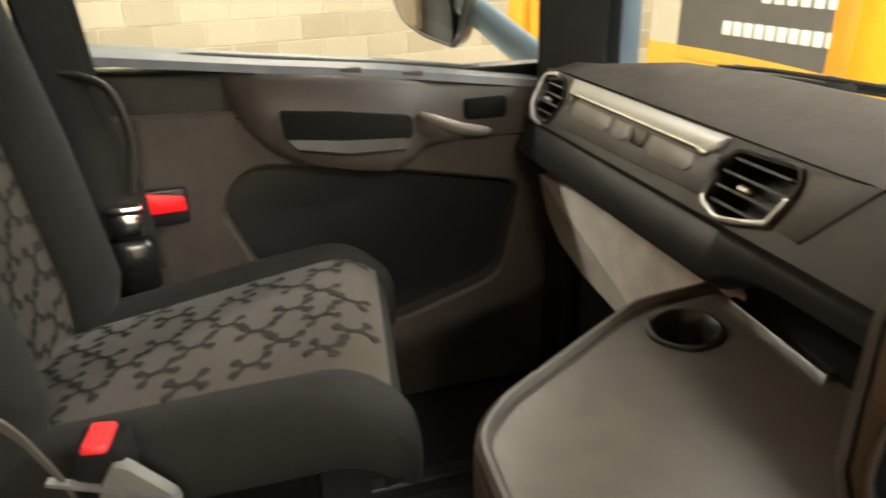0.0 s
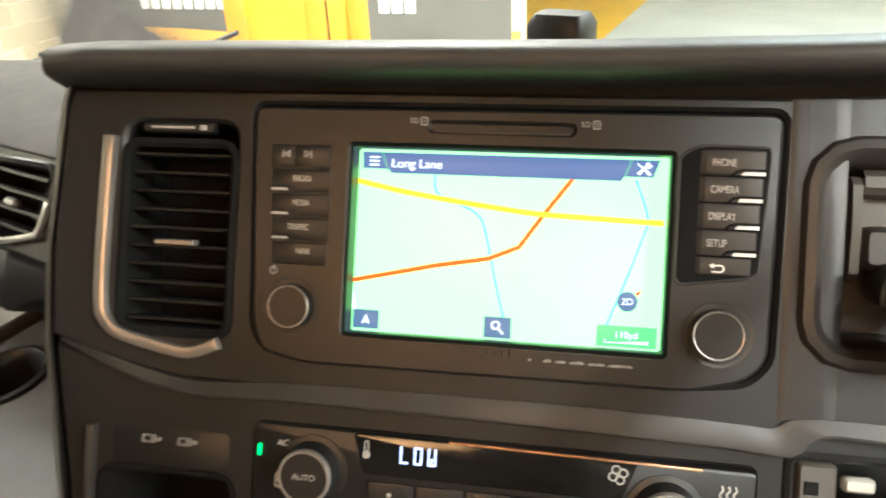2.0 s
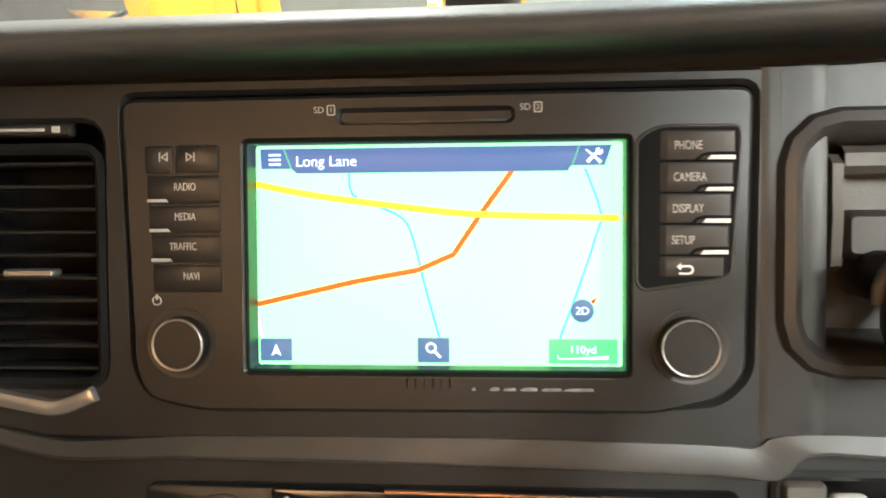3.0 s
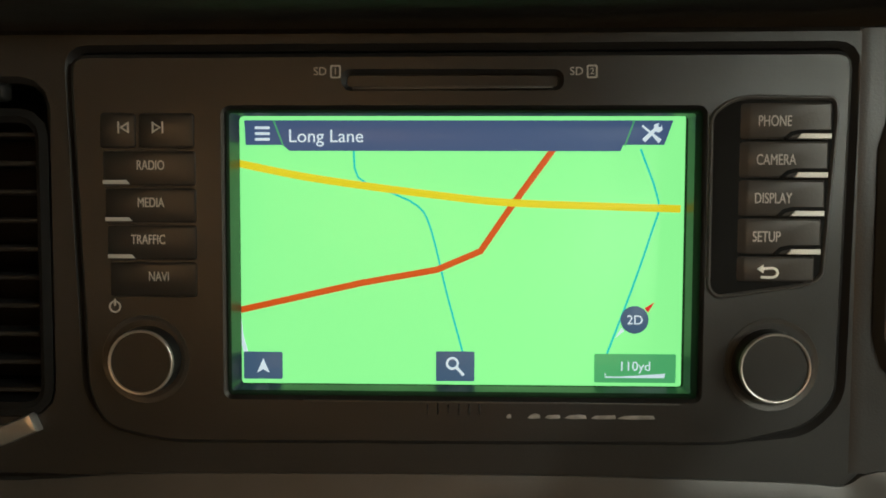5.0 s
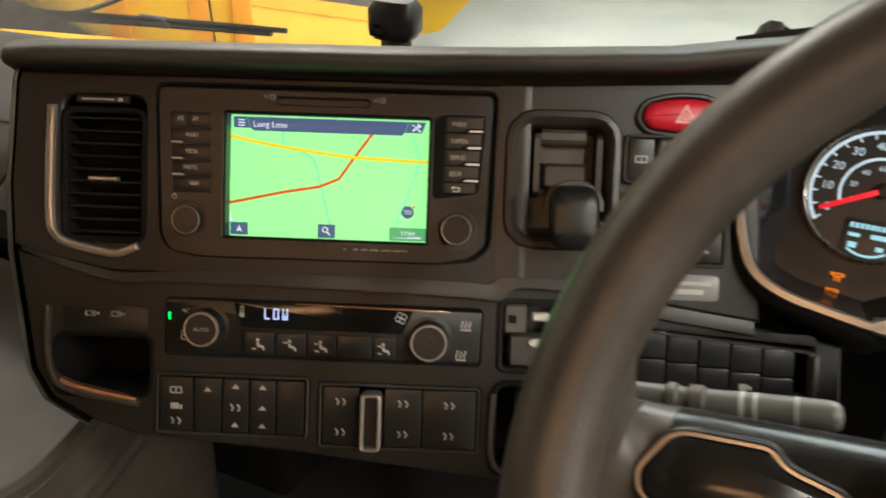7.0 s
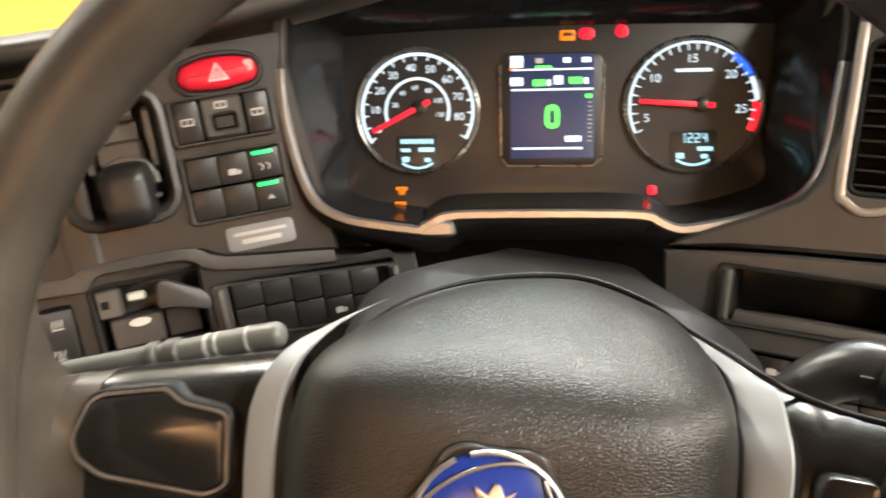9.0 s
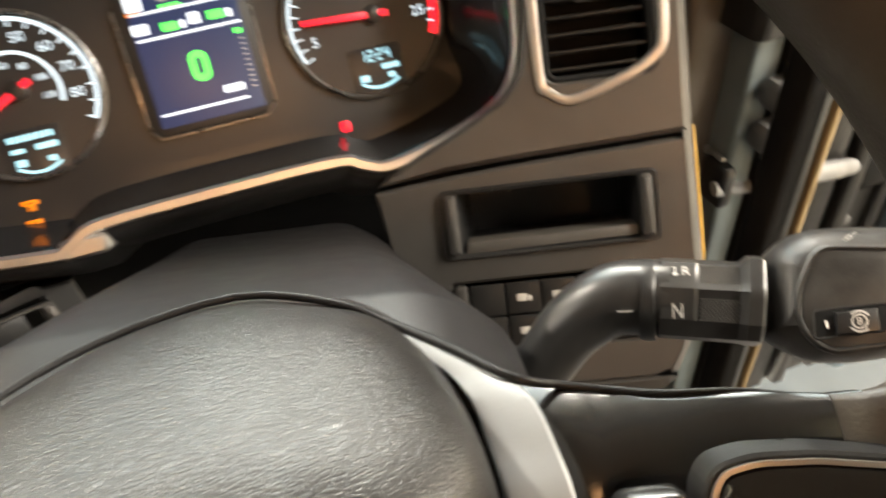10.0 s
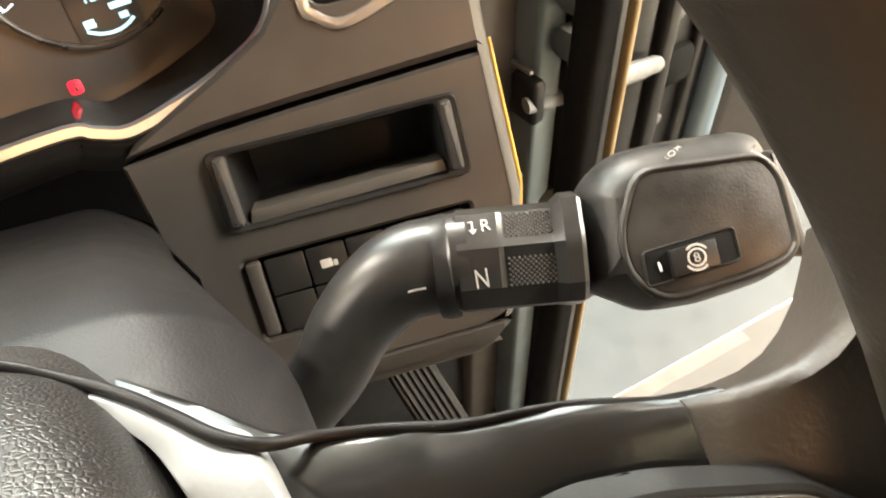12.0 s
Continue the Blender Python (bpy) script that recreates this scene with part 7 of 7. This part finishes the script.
for z0, z1 in ((925, 950), (965, 990), (690, 720)):
    bm = B()
    box(bm, 826, 536, z0, 872, 562, z1, 6)
    part("hinge_leaf", bm, ZINC, frame_)
bm = B()
tube(bm, [(850, 549, 910), (850, 549, 1000)], 9, 12)
part("hinge_pin", bm, STEEL, frame_)
bm = B()
lathe(bm, 0, 0, [(50, -10), (50, 4), (44, 10), (20, 12), (1, 12)], 20)
ob = part("grommet", bm, PLASTIC2, frame_)
ob.matrix_local = pose(0.85, 0.56, 0.72, 90, 0, -40)

# ---- outside mirror and wiper ----
mir = thing("door_mirror", pose(-1.6, 0.5, 1.06), "blue-grey door mirror housing on a painted arm", "mirror")
HX = Matrix(((0, 0, 1, 0), (1, 0, 0, 0), (0, 1, 0, 0), (0, 0, 0, 1)))     # x along the cab, y up, z towards it
SH = [(-110, 420), (75, 420), (80, 40), (66, -48), (48, -70), (-30, -46), (-80, -10), (-104, 60)]
bm = B()
prism(bm, rounded(SH, 26), -60, 20, 14)
hs = part("housing", bm, PLASTIC2, mir)
hs.matrix_local = pose(0, 0, 0, 0, 0, -36) @ HX
bm = B()
prism(bm, inset(rounded(SH, 26), 9), 18, 23, 2)
part("mirror_glass", bm, material("mirror_glass", (0.8, 0.82, 0.83), 0.04, metal=1.0, var=0), hs)
bm = B()
tube(bm, [(20, 84, 10), (70, 150, -50), (150, 210, -110), (330, 230, -150)], [34, 38, 42, 44], 14, 0.75)
part("arm", bm, PAINT, mir)
wip = thing("wiper", WORLD, "black windscreen wiper resting at the foot of the windscreen", "wiper")
WIPE = smoothed([(-1180, 905, 985), (-1063, 920, 999), (-860, 945, 1010), (-645, 965, 1018), (-480, 980, 1022)], 5)
bm = B()
tube(bm, WIPE, 7, 8, 0.7)
part("arm", bm, BLACK, wip)
bm = B()
tube(bm, [(x + 30, y - 4, z + 15 - 9 * k / len(WIPE)) for k, (x, y, z) in enumerate(WIPE)], 4.5, 6)
part("blade", bm, RUBBER, wip)
for k in (4, 9, 14):
    x, y, z = WIPE[k]
    bm = B()
    box(bm, x - 26, y - 9, z - 4, x + 30, y - 1, z + 14, 3)
    part("blade_clip", bm, ZINC, wip)
bm = B()
tube(bm, [(-890, 940, 1008), (-800, 950, 1030), (-745, 960, 1050)], 4, 6)
part("washer_hose", bm, BLACK, wip)

# ---- the hall ----
CONC = material("grey_painted_floor", (0.48, 0.47, 0.44), 0.4, var=0.12, scale=0.8, stain=0.12)
bm = B()
box(bm, -60000, -60000, GROUND * 1000 - 100, 60000, 60000, GROUND * 1000, 0.5)
setting("ground", bm, CONC, "pale grey painted workshop floor", "floor", smooth=0)
YELP = material("yellow_floor_paint", (0.75, 0.42, 0.015), 0.5, var=0.12, scale=2.0)
bm = B()
prism(bm, [(-3560, 8600), (-3860, 10400), (-4100, 12200), (-4560, 15700), (-9000, 15700), (-9000, 8000), (-4200, 7600)], GROUND * 1000 - 5, GROUND * 1000 + 4, 1)
setting("floor_marking", bm, YELP, "yellow painted floor area", "floor marking", smooth=0)
bm = B()
prism(bm, [(1500, 1060), (2440, 925), (3400, 790), (3400, 3200), (1500, 3200)], GROUND * 1000 - 5, GROUND * 1000 + 4, 1)
setting("floor_marking", bm, material("blue_grey_floor_paint", (0.034, 0.041, 0.046), 0.4, var=0.12, scale=3.0, stain=0.1), "blue-grey painted floor bay", "floor marking", smooth=0)
bm = B()
prism(bm, [(1500, 1055), (2440, 920), (2430, 860), (1500, 995)], GROUND * 1000 - 5, GROUND * 1000 + 4, 1)
setting("floor_marking", bm, material("worn_pale_line", (0.1, 0.072, 0.062), 0.6, var=0.3, scale=5.0), "worn pale painted line on the floor", "floor marking", smooth=0)
# floor patch with its colour darkened to offset the strong lamp above
bm = B()
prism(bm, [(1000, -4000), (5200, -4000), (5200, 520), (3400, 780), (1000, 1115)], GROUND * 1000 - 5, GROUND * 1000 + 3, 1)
setting("floor_marking", bm, material("dimmed_cream_floor", (0.045, 0.042, 0.038), 0.55, var=0.15, scale=3.0, stain=0.1), "worn cream concrete bay beside the cab, colour darkened against the lamp", "floor marking", smooth=0)
BLOCK = bpy.data.materials.new("painted_blockwork")
BLOCK.use_nodes = True
nt = BLOCK.node_tree
p = nt.nodes["Principled BSDF"]
p.inputs["Roughness"].default_value = 0.85
inf, rp, nz, bp = nt.nodes.new("ShaderNodeObjectInfo"), nt.nodes.new("ShaderNodeValToRGB"), nt.nodes.new("ShaderNodeTexNoise"), nt.nodes.new("ShaderNodeBump")
rp.color_ramp.elements[0].color, rp.color_ramp.elements[1].color = (0.34, 0.285, 0.205, 1), (0.47, 0.405, 0.31, 1)
nt.links.new(inf.outputs["Random"], rp.inputs["Fac"])
nt.links.new(rp.outputs["Color"], p.inputs["Base Color"])
nz.inputs["Scale"].default_value = 60
nt.links.new(nz.outputs["Fac"], bp.inputs["Height"])
bp.inputs["Strength"].default_value, bp.inputs["Distance"].default_value = 0.3, 0.003
nt.links.new(bp.outputs["Normal"], p.inputs["Normal"])
MORTAR = material("pale_mortar", (0.62, 0.56, 0.44), 0.9, var=0.1, scale=20)

# block wall at the cab's left; its frame: x along the wall, y up, z towards the cab
d = Vector((-0.19, 0.982, 0)).normalized()
WL = place((-7.25, 0.0, GROUND), (d.x, d.y, 0), (0, 0, 1), (d.y, -d.x, 0))
bm = B()
box(bm, -9000, 0, -200, 5600, 6000, -4, 1)
wall = setting("wall_block", bm, MORTAR, "cream painted blockwork wall with pale joints", "wall", smooth=0, m=WL)
bm = B()
box(bm, 0, 0, -40, 440, 215, 4, 5)
first = part("block", bm, BLOCK, wall, smooth=0)
first.matrix_local = pose(0, 0.45, 0)
for r in range(13):
    for c in range(22):
        o = first.copy()
        scene.collection.objects.link(o)
        o.parent = wall
        o.matrix_local = pose(-4.4 + 0.45 * c + (0.225 if r % 2 else 0), 0.0 + 0.225 * r, random.uniform(-0.001, 0.002))
bpy.data.objects.remove(first)

# front wall with banner
g = Vector((0.97, 0.245, 0)).normalized()
WF = place((-8.25, 5.4, GROUND), (g.x, g.y, 0), (0, 0, 1), (g.y, -g.x, 0))
WALLP = material("cream_wall_paint", (0.6, 0.54, 0.43), 0.8, var=0.08, scale=3)
bm = B()
box(bm, -400, 0, -200, 5300, 6000, -10, 1)
setting("wall_front_hall", bm, WALLP, "cream painted wall behind the banner", "wall", smooth=0, m=WF)
bm = B()
box(bm, -300, 0, -9, 5290, 1000, -4, 1)
setting("dado", bm, material("yellow_wall_paint", (0.78, 0.48, 0.06), 0.6, var=0.1, scale=3), "yellow painted lower wall", "wall", smooth=0, m=WF)
ban = thing("banner", WF, "dark grey wall banner with white lettering and an orange base stripe", "banner")
bm = B()
loft(bm, [[(420, 870, w), (1500, 855, w), (2600, 790, w), (3800, 690, w), (5200, 570, w), (5200, 3400, w), (420, 3400, w)] for w in (-8, 8)])
part("sheet", bm, material("banner_grey", (0.1, 0.095, 0.09), 0.55, var=0.08, scale=4), ban)
bm = B()
top = smoothed([(420, 1000), (1500, 985), (2600, 920), (3800, 820), (5200, 700)], 4)
loft(bm, [[(x, y - 135, w) for x, y in top] + [(x, y, w) for x, y in top[::-1]] for w in (8, 11)])
part("stripe", bm, material("banner_orange", (0.85, 0.42, 0.05), 0.5, var=0.06), ban)
LETTER = material("banner_white", (0.85, 0.84, 0.8), 0.5, var=0)
for k in range(10):
    for x, y in ((1050 + 138 * k, 1190), (3860 + 138 * k, 1160), (1500 + 150 * k, 1560)):
        if (y == 1160 and k > 2) or (y == 1560 and k > 7):
            continue
        bm = B()
        prism(bm, rr(x, y, x + 108, y + 150, 14, 2), 8, 12, 1)
        part("letter_bar", bm, LETTER, ban)

# column lifts
ORANGE = material("orange_lift_paint", (0.85, 0.33, 0.01), 0.4, var=0.08, scale=5, coat=0.2)
AMBERP = material("yellow_lift_paint", (0.9, 0.5, 0.01), 0.4, var=0.08, scale=5, coat=0.2)


def lift(x, y, rz, wide=1.0):
    t = thing("column_lift", pose(x, y, GROUND, 0, 0, rz), "orange and yellow steel lifting column on the workshop floor", "column lift", "column lifts")
    bm = B()
    box(bm, -300 * wide, -60, 0, 300 * wide, 60, 2600, 8)
    part("mast", bm, AMBERP, t)
    for s in (-1, 1):
        bm = B()
        box(bm, s * 310 * wide - 50, -110, 0, s * 310 * wide + 50, 70, 2600, 6)
        part("rail", bm, ORANGE, t)
    bm = B()
    box(bm, -420, -260, 0, 420, 420, 90, 12)
    part("base", bm, ORANGE, t)
    bm = B()
    box(bm, 40 * wide, -76, 0, 140 * wide, -58, 2600, 4)
    part("channel", bm, ORANGE, t)
    bm = B()
    box(bm, 146, -68, 0, 154, -58, 2600, 2)
    part("cable", bm, BLACK, t)


lift(-2.7, 3.21, 40)
lift(-5.4, 2.41, 66, 0.26)
bm = B()
box(bm, -10500, -9000, 4700, 9500, 16000, 4800, 1)
setting("hall_ceiling", bm, material("hall_ceiling_white", (0.7, 0.7, 0.68), 0.9, var=0.05, scale=2), "pale hall ceiling", "ceiling", smooth=0, m=HALL)
bm = B()
box(bm, 7600, -9000, -1150, 7800, 16000, 4700, 1)
box(bm, -10500, 15800, -1150, 9500, 16000, 4700, 1)
box(bm, -10500, -9000, -1150, 9500, -8800, 4700, 1)
setting("wall_hall_far", bm, WALLP, "pale far walls of the hall", "wall", smooth=0, m=HALL)
